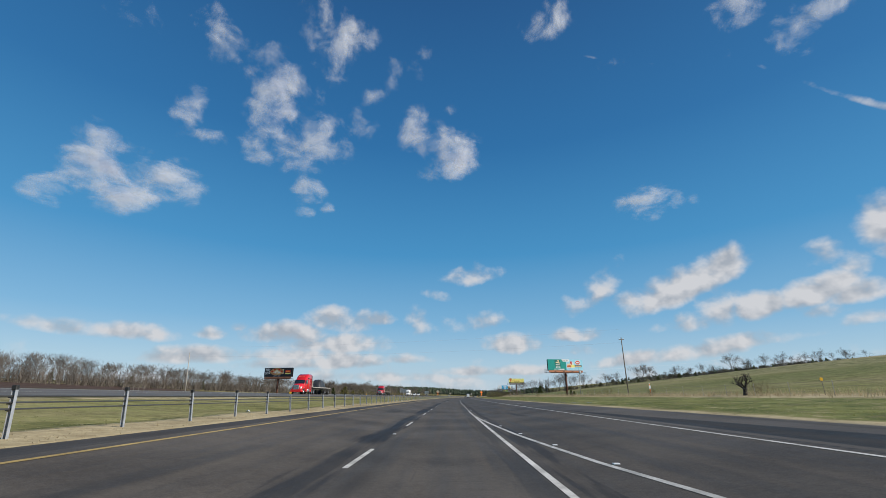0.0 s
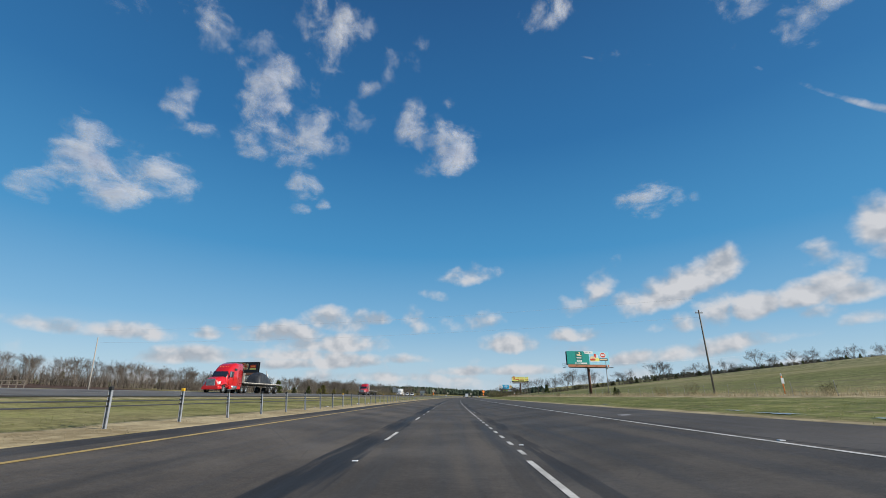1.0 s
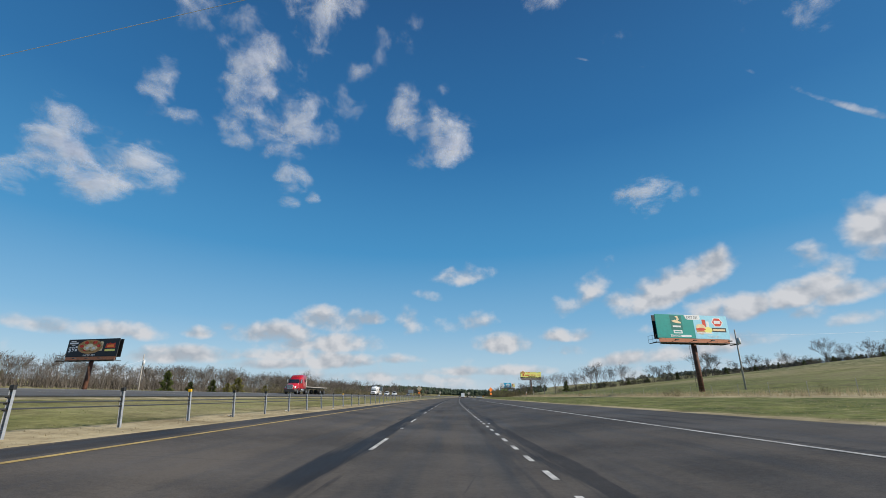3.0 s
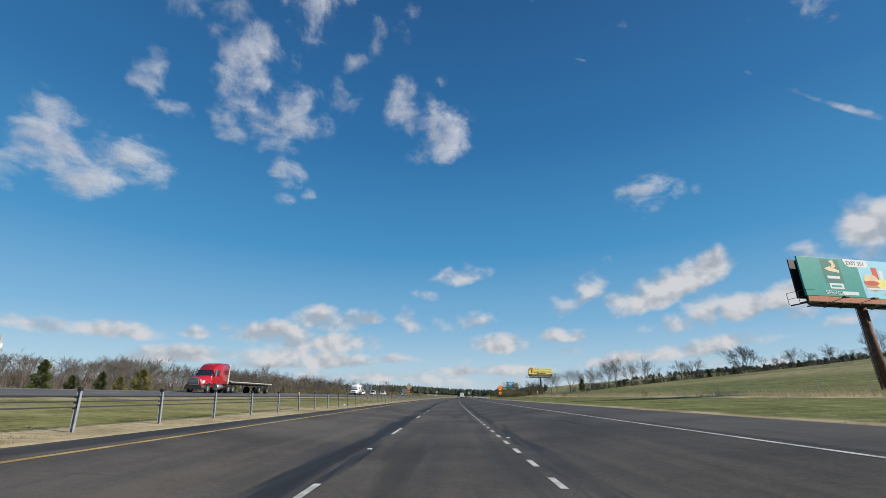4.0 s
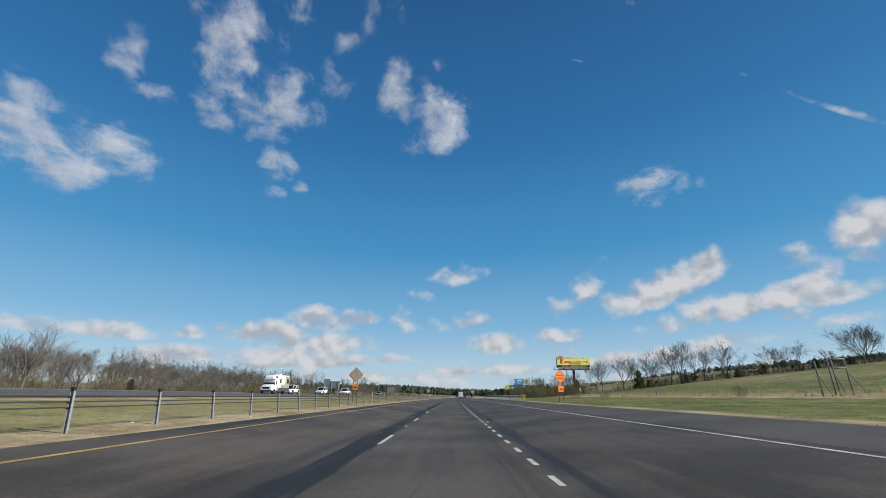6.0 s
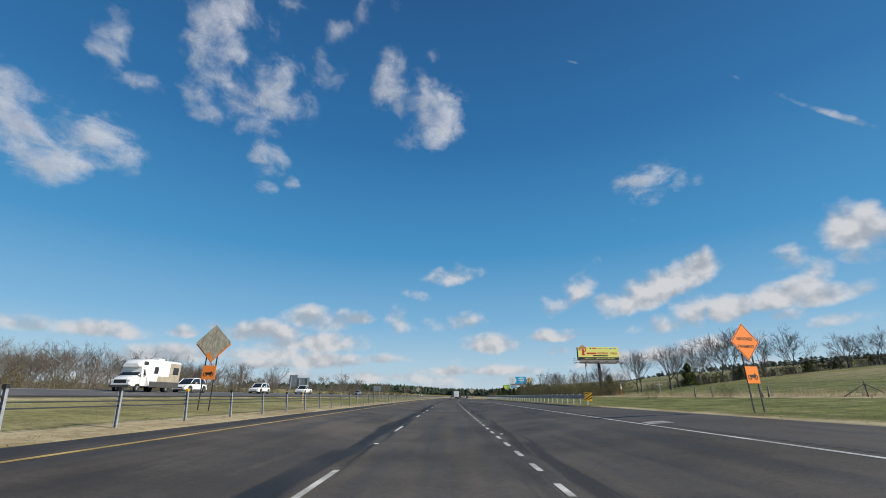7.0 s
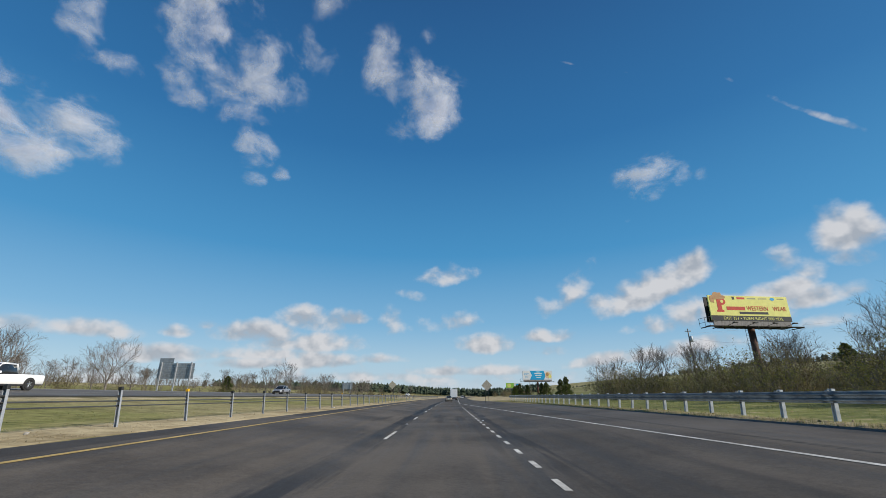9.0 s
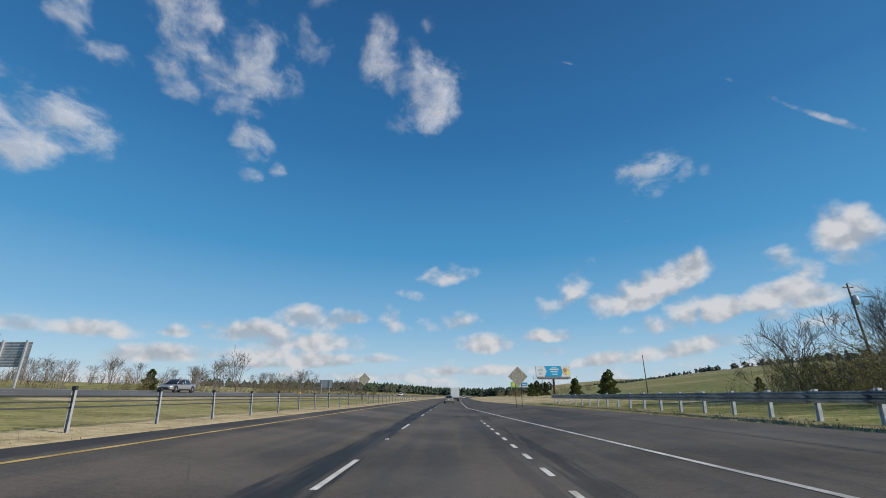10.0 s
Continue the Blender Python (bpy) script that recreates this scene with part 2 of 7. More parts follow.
    n = t.node("ShaderNodeBump")
    n.inputs["Strength"].default_value, n.inputs["Distance"].default_value = 0.5, 0.01
    t.put(n.inputs["Height"], grain)
    t.put(b.inputs["Normal"], n.outputs[0])
    t.put(t.node("ShaderNodeOutputMaterial").inputs["Surface"], b.outputs[0])
    return m


def grassland():
    """Winter grass; dry, green and ploughed stretches by the ground's own masks."""
    m = bpy.data.materials.new("grassland")
    m.use_nodes = True
    t = Tree(m.node_tree)
    place = t.node("ShaderNodeTexCoord").outputs["Object"]
    big, mid, fine = t.noise(place, 0.03, 4.0, 0.6), t.noise(place, 0.35, 5.0, 0.65), t.noise(place, 3.2, 6.0, 0.75)
    shade = t.math("MULTIPLY_ADD", t.math("SUBTRACT", fine, 0.5), 2.4, t.ramp(mid, 0.25, 0.75), clamp=True)
    olive = t.mix(shade, (0.105, 0.105, 0.034), (0.30, 0.275, 0.105))
    green = t.mix(shade, (0.070, 0.090, 0.026), (0.225, 0.23, 0.076))
    straw = t.mix(shade, (0.25, 0.195, 0.108), (0.50, 0.41, 0.25))
    soil = t.mix(shade, (0.055, 0.036, 0.028), (0.105, 0.07, 0.055))
    bare = t.mix(shade, (0.10, 0.085, 0.065), (0.22, 0.19, 0.15))
    clump = t.noise(place, 1.1, 5.0, 0.7)
    green = t.mix(t.ramp(clump, 0.52, 0.62, 0.0, 0.75), green, t.mix(shade, (0.045, 0.062, 0.014), (0.15, 0.155, 0.045)))
    green = t.mix(t.ramp(clump, 0.44, 0.36, 0.0, 0.6), green, straw)
    thin = t.ramp(t.noise(place, 0.8, 5.0, 0.7), 0.54, 0.66, 0.0, 0.6)
    green = t.mix(thin, green, t.mix(shade, (0.10, 0.078, 0.042), (0.26, 0.21, 0.12)))
    olive = t.mix(t.ramp(t.noise(place, 0.55, 5.0, 0.7), 0.52, 0.64, 0.0, 0.7), olive, t.mix(shade, (0.075, 0.088, 0.024), (0.21, 0.215, 0.07)))
    patchy = t.math("MULTIPLY", t.math("SUBTRACT", mid, 0.5), 0.9)

    def mask(name):
        return t.ramp(t.math("ADD", t.attribute(name), patchy), 0.3, 0.7)

    colour = t.mix(t.ramp(big, 0.42, 0.6, 0.0, 0.5), olive, straw)
    colour = t.mix(mask("green"), colour, green)
    colour = t.mix(mask("straw"), colour, straw)
    colour = t.mix(mask("soil"), colour, soil)
    colour = t.mix(mask("bare"), colour, bare)
    b = t.node("ShaderNodeBsdfPrincipled")
    t.put(b.inputs["Base Color"], colour)
    b.inputs["Roughness"].default_value = 0.95
    b.inputs["Specular IOR Level"].default_value = 0.1
    n = t.node("ShaderNodeBump")
    n.inputs["Strength"].default_value, n.inputs["Distance"].default_value = 0.5, 0.045
    t.put(n.inputs["Height"], t.math("MULTIPLY_ADD", mid, 0.5, fine))
    t.put(b.inputs["Normal"], n.outputs[0])
    t.put(t.node("ShaderNodeOutputMaterial").inputs["Surface"], b.outputs[0])
    return m


def cloud_stuff():
    """Thin sunlit vapour: torn edges, denser middle."""
    m = bpy.data.materials.new("cloud_vapour")
    m.use_nodes = True
    t = Tree(m.node_tree)
    local = t.node("ShaderNodeTexCoord").outputs["Object"]
    place = t.node("ShaderNodeNewGeometry").outputs["Position"]
    flat = t.stretch(local, (1, 1, 0))
    radius = t.vec("LENGTH", flat)
    where = t.node("ShaderNodeSeparateXYZ")
    t.put(where.inputs[0], place)
    reach = t.vec("LENGTH", t.stretch(place, (1, 1, 0)))
    drawn = t.node("ShaderNodeCombineXYZ")
    t.put(drawn.inputs[0], t.math("ARCTAN2", where.outputs[0], where.outputs[1]))
    t.put(drawn.inputs[1], t.math("MULTIPLY", t.math("LOGARITHM", reach, math.e), 0.62))
    t.put(drawn.inputs[2], t.math("MULTIPLY", where.outputs[2], 0.002))
    torn = t.noise(drawn.outputs[0], 15.0, 9.0, 0.57, 2.15, 0.28)
    density = t.attribute("thickness")
    body = t.math("MULTIPLY", t.math("SUBTRACT", 1.0, t.math("MULTIPLY", radius, radius)), 0.85)
    body = t.math("ADD", body, t.math("MULTIPLY_ADD", t.math("SUBTRACT", torn, 0.5), 5.6, t.math("MULTIPLY_ADD", density, 1.05, -0.97)))
    alpha = t.math("MULTIPLY", t.ramp(body, -0.05, 1.9, 0.0, 1.0), t.ramp(radius, 1.45, 1.0))
    alpha = t.math("MULTIPLY", alpha, t.math("MULTIPLY_ADD", density, 0.4, 0.16))
    d, tr = t.node("ShaderNodeBsdfDiffuse"), t.node("ShaderNodeBsdfTranslucent")
    d.inputs["Color"].default_value = tr.inputs["Color"].default_value = (0.50, 0.50, 0.53, 1)
    both = t.node("ShaderNodeAddShader")
    t.put(both.inputs[0], d.outputs[0])
    t.put(both.inputs[1], tr.outputs[0])
    clear = t.node("ShaderNodeBsdfTransparent")
    mixed = t.node("ShaderNodeMixShader")
    t.put(mixed.inputs[0], alpha)
    t.put(mixed.inputs[1], clear.outputs[0])
    t.put(mixed.inputs[2], both.outputs[0])
    t.put(t.node("ShaderNodeOutputMaterial").inputs["Surface"], mixed.outputs[0])
    return m


ASPHALT, GRASS, VAPOUR = asphalt(), grassland(), cloud_stuff()
WHITE_PAINT = material("road_paint_white", (0.36, 0.34, 0.30), (0.68, 0.65, 0.59), 0.7, 1.5, 30, fine_mix=0.6)
FADED_PAINT = material("faded_pale_patch", (0.20, 0.19, 0.18), (0.42, 0.40, 0.38), 0.8, 3.0, 30, fine_mix=0.6)
YELLOW_PAINT = material("road_paint_yellow", (0.30, 0.20, 0.055), (0.52, 0.36, 0.11), 0.6, 1.5, 30, fine_mix=0.5)
STEEL = material("galvanised_steel", (0.36, 0.37, 0.39), (0.55, 0.56, 0.58), 0.45, 6, 60, metal=0.55)
RAIL_STEEL = material("weathered_rail_steel", (0.20, 0.225, 0.25), (0.34, 0.37, 0.40), 0.5, 2.0, 40, metal=0.4)
DARK_STEEL = material("dark_painted_steel", (0.025, 0.024, 0.024), (0.06, 0.055, 0.05), 0.55, 4, 50)
RUST = material("rust_brown_steel", (0.075, 0.032, 0.02), (0.17, 0.075, 0.045), 0.7, 2, 30, bump=0.1)
WOOD_POLE = material("weathered_wood", (0.12, 0.10, 0.08), (0.27, 0.235, 0.19), 0.85, 3, 40, stretch=(6, 6, 0.5), bump=0.2)
PALE_WOOD = material("pale_grey_wood", (0.27, 0.25, 0.22), (0.42, 0.39, 0.35), 0.85, 3, 40, stretch=(6, 6, 0.5), bump=0.2)
BARK = material("grey_bark", (0.085, 0.072, 0.06), (0.19, 0.165, 0.14), 0.9, 3, 30, bump=0.2, random_tone=0.25)
TWIG = material("bare_twigs", (0.068, 0.057, 0.047), (0.155, 0.131, 0.108), 0.9, 1.0, 20, random_tone=0.3)
CEDAR = material("cedar_foliage", (0.05, 0.07, 0.02), (0.13, 0.15, 0.045), 0.8, 1.2, 12, random_tone=0.3, leafy=0.3)
GOLD_LEAF = material("olive_gold_foliage", (0.10, 0.095, 0.022), (0.21, 0.19, 0.055), 0.8, 1.2, 12, random_tone=0.25)
BRUSH = material("winter_brush", (0.10, 0.082, 0.042), (0.25, 0.205, 0.105), 0.9, 0.8, 12, random_tone=0.45, leafy=0.35)
GREEN_BRUSH = material("green_brush", (0.085, 0.092, 0.022), (0.24, 0.225, 0.062), 0.9, 0.8, 12, random_tone=0.45, leafy=0.4)
HEDGE_LEAF = material("dark_hedge_foliage", (0.028, 0.030, 0.012), (0.078, 0.074, 0.030), 0.9, 0.8, 12, random_tone=0.35, leafy=0.2)
DRY_GRASS = material("dry_grass_blades", (0.32, 0.255, 0.145), (0.54, 0.445, 0.275), 0.9, 0.6, 9, leafy=0.4)
GREEN_GRASS = material("green_grass_blades", (0.15, 0.17, 0.05), (0.32, 0.31, 0.105), 0.9, 0.6, 9, leafy=0.5)
FAR_TREES = material("hazy_far_trees", (0.055, 0.066, 0.045), (0.10, 0.108, 0.075), 0.9, 0.02, 0.3)
PINE_WOODS = material("pine_woods", (0.022, 0.036, 0.022), (0.05, 0.066, 0.036), 0.9, 0.02, 0.3)
# ---- building helpers ----
def link(name, bm, mats, smooth=False):
    me = bpy.data.meshes.new(name)
    bm.to_mesh(me)
    bm.free()
    for m in mats if isinstance(mats, (tuple, list)) else (mats,):
        me.materials.append(m)
    if smooth:
        me.shade_smooth()
    return new(name, me)


def part(name, bm, mats, parent, label="", smooth=False):
    ob = link(name, bm, mats, smooth)
    ob.parent = parent
    if label:
        ob["label"] = label
    return ob


def empty(name, m=None):
    ob = new(name)
    if m is not None:
        ob.matrix_world = m
    return ob


def road_pose(s, lat, z=None, turn=0.0):
    """A pose whose y runs along the road and x to its right."""
    p = at(s, lat, ground_height(lat, s) if z is None else z)
    return pose(p.x, p.y, p.z, 0, 0, math.degrees(heading(s)) + turn)


def box(bm, x0, y0, z0, x1, y1, z1, bevel=0.0, mat=0):
    made = bmesh.ops.create_cube(bm, size=1.0, matrix=Matrix.LocRotScale(((x0 + x1) / 2, (y0 + y1) / 2, (z0 + z1) / 2), None, (abs(x1 - x0), abs(y1 - y0), abs(z1 - z0))))
    verts = made["verts"]
    faces = {f for v in verts for f in v.link_faces}
    for f in faces:
        f.material_index = mat
    if bevel:
        edges = {e for v in verts for e in v.link_edges}
        res = bmesh.ops.bevel(bm, geom=list(edges), offset=bevel, segments=2, affect="EDGES", profile=0.5)
        faces = {f for f in faces if f.is_valid} | set(res["faces"])
    for f in faces:
        f.material_index = mat
    return bm


def rod(bm, a, b, ra, rb=None, sides=8, mat=0, caps=True):
    """A tapered rod from a to b."""
    a, b = Vector(a), Vector(b)
    rb = ra if rb is None else rb
    d = b - a
    q = d.to_track_quat("Z", "Y").to_matrix()
    rings = []
    for p, r in ((a, ra), (b, rb)):
        rings.append([bm.verts.new(p + q @ Vector((r * math.cos(k * math.tau / sides), r * math.sin(k * math.tau / sides), 0))) for k in range(sides)])
    for k in range(sides):
        f = bm.faces.new((rings[0][k], rings[0][(k + 1) % sides], rings[1][(k + 1) % sides], rings[1][k]))
        f.material_index, f.smooth = mat, sides > 5
    if caps:
        bm.faces.new(rings[0][::-1]).material_index = mat
        bm.faces.new(rings[1]).material_index = mat
    return bm


# ---- the lie of the land ----
PROFILE = [(-4000, 18), (-400, 13), (-180, 7.9), (-140, 6.4), (-100, 3.6), (-75, 2.0), (-55, 1.5), (-40, 1.75), (-36, 1.95), (-21, 1.25), (-16, 0.88), (-10, 0.6),
           (-8.4, 0.54), (-7, 0.49), (-6, 0.42), (-2, 0.0), (2, 0.0), (6.4, 0.42), (9.7, 0.62), (14, 0.8), (20, 1.0), (28, 1.3), (40, 1.8), (60, 3.6), (120, 10.2), (200, 19.0), (400, 37.0), (4000, 60.0)]
PROFILE_LAT, PROFILE_Z = [p[0] for p in PROFILE], [p[1] for p in PROFILE]


def ground_height(lat, s=0.0):
    z = float(np.interp(lat, PROFILE_LAT, PROFILE_Z))
    if abs(lat) > 45:
        z += (noise.noise(Vector((lat * 0.006, s * 0.004, 3.1))) * 3.0 + noise.noise(Vector((lat * 0.02, s * 0.015, 7.7))) * 0.8) * min((abs(lat) - 45) / 150, 1.0)
    if s > 1300:
        z += 16 * min((s - 1300) / 500, 1.0) ** 1.5
    return z


def steps(*stops):
    """Values from stop to stop, each pair with its own spacing."""
    out = []
    for (a, gap), (b, _) in zip(stops, stops[1:]):
        n = max(1, round((b - a) / gap))
        out += [a + (b - a) * k / n for k in range(n)]
    return out + [stops[-1][0]]


def surface(name, s_list, lat_list, height, mats, masks=None):
    """A sheet over the road's own grid, with the attributes lat and along."""
    verts, lats, alongs = [], [], []
    rows_ = []
    for s in s_list:
        cols = lat_list(s) if callable(lat_list) else lat_list
        rows_.append(cols)
        for lat in cols:
            verts.append(at(s, lat, height(lat, s)))
            lats.append(lat)
            alongs.append(s)
    n = len(rows_[0])
    faces = [(i * n + j, i * n + j + 1, (i + 1) * n + j + 1, (i + 1) * n + j) for i in range(len(s_list) - 1) for j in range(n - 1)]
    me = bpy.data.meshes.new(name)
    me.from_pydata(verts, [], faces)
    for key, values in (("lat", lats), ("along", alongs), *(((k, [f(a, b) for a, b in zip(lats, alongs)]) for k, f in masks.items()) if masks else ())):
        me.attributes.new(key, "FLOAT", "POINT").data.foreach_set("value", values)
    me.materials.append(mats)
    me.shade_smooth()
    return new(name, me)


def right_edge(s):
    """Where the right shoulder ends; it narrows where the entrance lane ends."""
    return float(np.interp(s, [-50, 240, 275, 320, 350, 400, 2000], [9.9, 9.85, 9.65, 9.1, 8.1, 5.6, 4.6]))


LEFT_EDGE = -7.05


def ground_sheet(lat, s):
    z = ground_height(lat, s)
    if LEFT_EDGE + 0.3 < lat < right_edge(s) - 0.3 or -34.9 < lat < -21.3:
        z -= 0.35
    elif lat > -60 and abs(lat) < 60 and s < 600:
        z += 0.05 * noise.noise(Vector((lat * 0.7, s * 0.5, 1.0))) * min(1.0, max(0.0, min(abs(lat - LEFT_EDGE), abs(lat - right_edge(s)), abs(lat + 21.2), abs(lat + 35)) / 1.0))
    return z


def band(lat, a, b, soft=1.0):
    return max(0.0, min(1.0, (lat - a) / soft + 0.5)) * max(0.0, min(1.0, (b - lat) / soft + 0.5))


def ground_lats(s):
    e = right_edge(s)
    left = [-4000, -2500, -1500, -1000, -700, -500, -400, -300, -240, -200, -180, -160, -140, -125, -110, -100, -90, -80, -70, -62, -55, -48, -42, -38, -36, -35.0, -34.6, -28, -21.6, -21.2, -20,
            -18, -16, -14, -12, -10.5, -9.5, -9.0, -8.4, -8.0, -7.5, LEFT_EDGE, LEFT_EDGE + 0.35, 0]
    right = [e - 0.35, e, e + 0.5, e + 1, e + 1.6, e + 2.4, e + 3.4, e + 4.6, e + 6, e + 8, 20, 22, 24, 26, 28, 31, 35, 40, 46, 53, 60, 70, 80, 95, 110, 130, 150, 170, 200, 240, 300, 400, 550, 800, 1200, 2000, 4000]
    return left + right


ground = surface("ground", steps((-400, 40), (-20, 1.5), (420, 6), (700, 25), (1300, 60), (1900, 250), (4600, 1)), ground_lats, ground_sheet, GRASS, {
    "green": lambda lat, s: max(0.85 * band(lat, right_edge(s) + 1.2, 25, 2) * float(np.interp(s, [300, 400], [1, 0.3])), band(lat, 33, 230, 6) * (0.56 + 0.6 * noise.noise(Vector((lat * 0.016, s * 0.011, 5)))), 0.4 * band(lat, -20.5, -9.8, 2), 0.3 * band(lat, -60, -36, 3)),
    "straw": lambda lat, s: max(1.2 * band(lat, -9.3, -7.2, 0.9), 0.42 * band(lat, 110, 300, 30), 0.8 * band(lat, 25, 35, 4), 0.8 * band(lat, right_edge(s) - 0.2, right_edge(s) + 1.1, 0.6), 0.6 * band(lat, -21.4, -19.5, 1), 0.75 * band(lat, right_edge(s), 22, 2) * float(np.interp(s, [300, 400], [0, 1])), 0.8 * band(lat, -20, -7, 2) * float(np.interp(s, [330, 480], [0, 1]))),
    "soil": lambda lat, s: band(lat, -135, -62, 6) * float(np.interp(s, [-100, 150, 230, 4000], [1, 1, 0, 0])),
    "bare": lambda lat, s: max(0.4 * band(lat, LEFT_EDGE - 0.5, LEFT_EDGE + 0.4, 0.4), 0.55 * band(lat, right_edge(s) - 0.3, right_edge(s) + 0.5, 0.4), (0.42 if 254 < s < 366 else 0) * band(lat, right_edge(s), 10.9, 0.6)),
})
tagged(ground, "winter grassland with dry verges and a green field", "ground", kind="structure")


def road_height(lat, s):
    return ground_height(lat, s) + 0.02


road = surface("road", steps((-400, 20), (-20, 2), (420, 8), (900, 40), (1900, 1)), lambda s: [LEFT_EDGE, -6.5, -6, -5, -4, -3, -2, -1, 0, 1, 2, 3, 4, *(4 + (right_edge(s) - 4) * k / 30 for k in range(1, 31))], road_height, ASPHALT)
tagged(road, "worn dark grey asphalt carriageway with painted lane lines", "road", kind="structure")
far_road = surface("road", steps((-400, 20), (-20, 4), (420, 10), (900, 40), (1900, 1)), [-35.1, -33, -30, -27, -24, -21.2], road_height, ASPHALT)
tagged(far_road, "opposite asphalt carriageway beyond the grass median", "road", kind="structure")


def stripe(name, parent, s0, s1, lat, width, mat, gap=1.5, label=""):
    """A painted line on the road, lat as a number or a function of s."""
    f = lat if callable(lat) else (lambda s: lat)
    bm = bmesh.new()
    last = None
    for s in steps((s0, gap), (s1, 1)):
        pair = [bm.verts.new(at(s, f(s) + d, road_height(f(s) + d, s) + 0.006)) for d in (-width / 2, width / 2)]
        if last:
            bm.faces.new((last[0], last[1], pair[1], pair[0]))
        last = pair
    return part(name, bm, mat, parent, label)


def edge_line(s):
    return float(np.interp(s, [-300, 285, 372, 3000], [6.5, 6.4, 1.9, 1.9]))


def gore_line(s):
    return float(np.interp(s, [-60, -20, 5, 9, 12, 16, 27, 33], [11.0, 5.6, 3.35, 2.85, 2.6, 2.3, 1.8, 1.68]))


stripe("yellow_edge_line", road, -60, 1200, -6.0, 0.105, YELLOW_PAINT, 3)
stripe("white_edge_line", road, -60, 1200, edge_line, 0.105, WHITE_PAINT, 3)
stripe("gore_line", road, -60, 33, gore_line, 0.115, WHITE_PAINT)
stripe("solid_lane_line", road, -60, 41, lambda s: 1.66, 0.125, WHITE_PAINT)
for k in range(-2, 40):
    stripe("lane_dash", road, 8.85 + 12.19 * k, 11.95 + 12.19 * k, -1.95, 0.115, WHITE_PAINT, 3.1)
for k in range(146):
    stripe("dotted_line_dash", road, 42.0 + 2.08 * k, 42.9 + 2.08 * k, 1.74, 0.115, WHITE_PAINT, 1)
stripe("white_edge_line", far_road, -60, 1000, -33.6, 0.14, WHITE_PAINT, 6)
stripe("yellow_edge_line", far_road, -60, 1000, -22.3, 0.14, YELLOW_PAINT, 6)
for k in range(-3, 50):
    stripe("lane_dash", far_road, 3 + 12.19 * k, 6.1 + 12.19 * k, -28.0, 0.13, WHITE_PAINT, 3.1)


# ---- clouds overhead ----
def cloud(s, lat, half_width, half_length, density):
    """A torn sheet of vapour in two domed layers, 800 m up."""
    bm = bmesh.new()
    layer = bm.verts.layers.float.new("thickness")
    n = 10
    for lift, size in ((0, 1.0), (0.09, 0.85)):
        grid = []
        for i in range(n + 1):
            for j in range(n + 1):
                x, y = (2 * i / n - 1) * 1.45, (2 * j / n - 1) * 1.45
                v = bm.verts.new((x, y, lift + 0.1 * max(0.0, 1 - x * x - y * y)))
                v[layer] = density
                grid.append(v)
        for i in range(n):
            for j in range(n):
                k = i * (n + 1) + j
                bm.faces.new((grid[k], grid[k + n + 1], grid[k + n + 2], grid[k + 1])).smooth = True
    ob = link("cloud", bm, VAPOUR)
    ob.matrix_world = pose(lat, s, 820 + random.uniform(-14, 14), 0, 0, math.degrees(-math.atan2(lat, s))) @ Matrix.Diagonal((half_width, half_length, min(half_width, half_length), 1))
    return tagged(ob, "torn white fair-weather cloud", "cloud", "clouds overhead", "backdrop")


cloud(1447, -1367, 112, 344, 1.00)
cloud(1691, -1435, 128, 238, 1.00)
cloud(1538, -1155, 141, 228, 1.00)
cloud(1267, -1235, 81, 125, 0.60)
cloud(1596, -1701, 75, 264, 0.75)
cloud(1112, -813, 59, 189, 0.60)
cloud(1243, -818, 65, 69, 0.70)
cloud(730, -703, 53, 76, 0.55)
cloud(757, -534, 52, 67, 0.75)
cloud(851, -545, 48, 95, 0.50)
cloud(1079, -536, 77, 208, 1.00)
cloud(1044, -435, 69, 107, 0.85)
cloud(1276, -639, 78, 129, 0.90)
cloud(1261, -448, 105, 165, 1.00)
cloud(1388, -601, 138, 94, 0.85)
cloud(1605, -582, 66, 150, 0.78)
cloud(1864, -693, 59, 84, 0.60)
cloud(1826, -561, 36, 79, 0.50)
cloud(856, -284, 65, 146, 0.80)
cloud(776, -320, 45, 74, 0.60)
cloud(881, -451, 61, 67, 0.50)
cloud(964, -158, 37, 99, 0.45)
cloud(906, -69, 47, 69, 0.50)
cloud(1170, -276, 76, 87, 0.50)
cloud(1173, -98, 68, 98, 0.80)
cloud(1273, -38, 100, 125, 1.00)
cloud(1347, 28, 101, 130, 1.00)
cloud(1471, -15, 91, 97, 0.95)
cloud(1113, 0, 41, 39, 0.60)
cloud(798, 229, 64, 44, 0.85)
cloud(735, 247, 30, 52, 0.70)
cloud(741, 655, 58, 71, 0.90)
cloud(803, 820, 50, 88, 1.00)
cloud(733, 860, 60, 46, 0.75)
cloud(869, 711, 48, 40, 0.40)
cloud(882, 415, 49, 28, 0.30)
cloud(1775, 908, 122, 185, 1.00)
cloud(1696, 1071, 32, 78, 0.45)
cloud(734, -192, 38, 60, 0.30)
cloud(820, -215, 46, 80, 0.85)
cloud(1010, -205, 40, 60, 0.45)
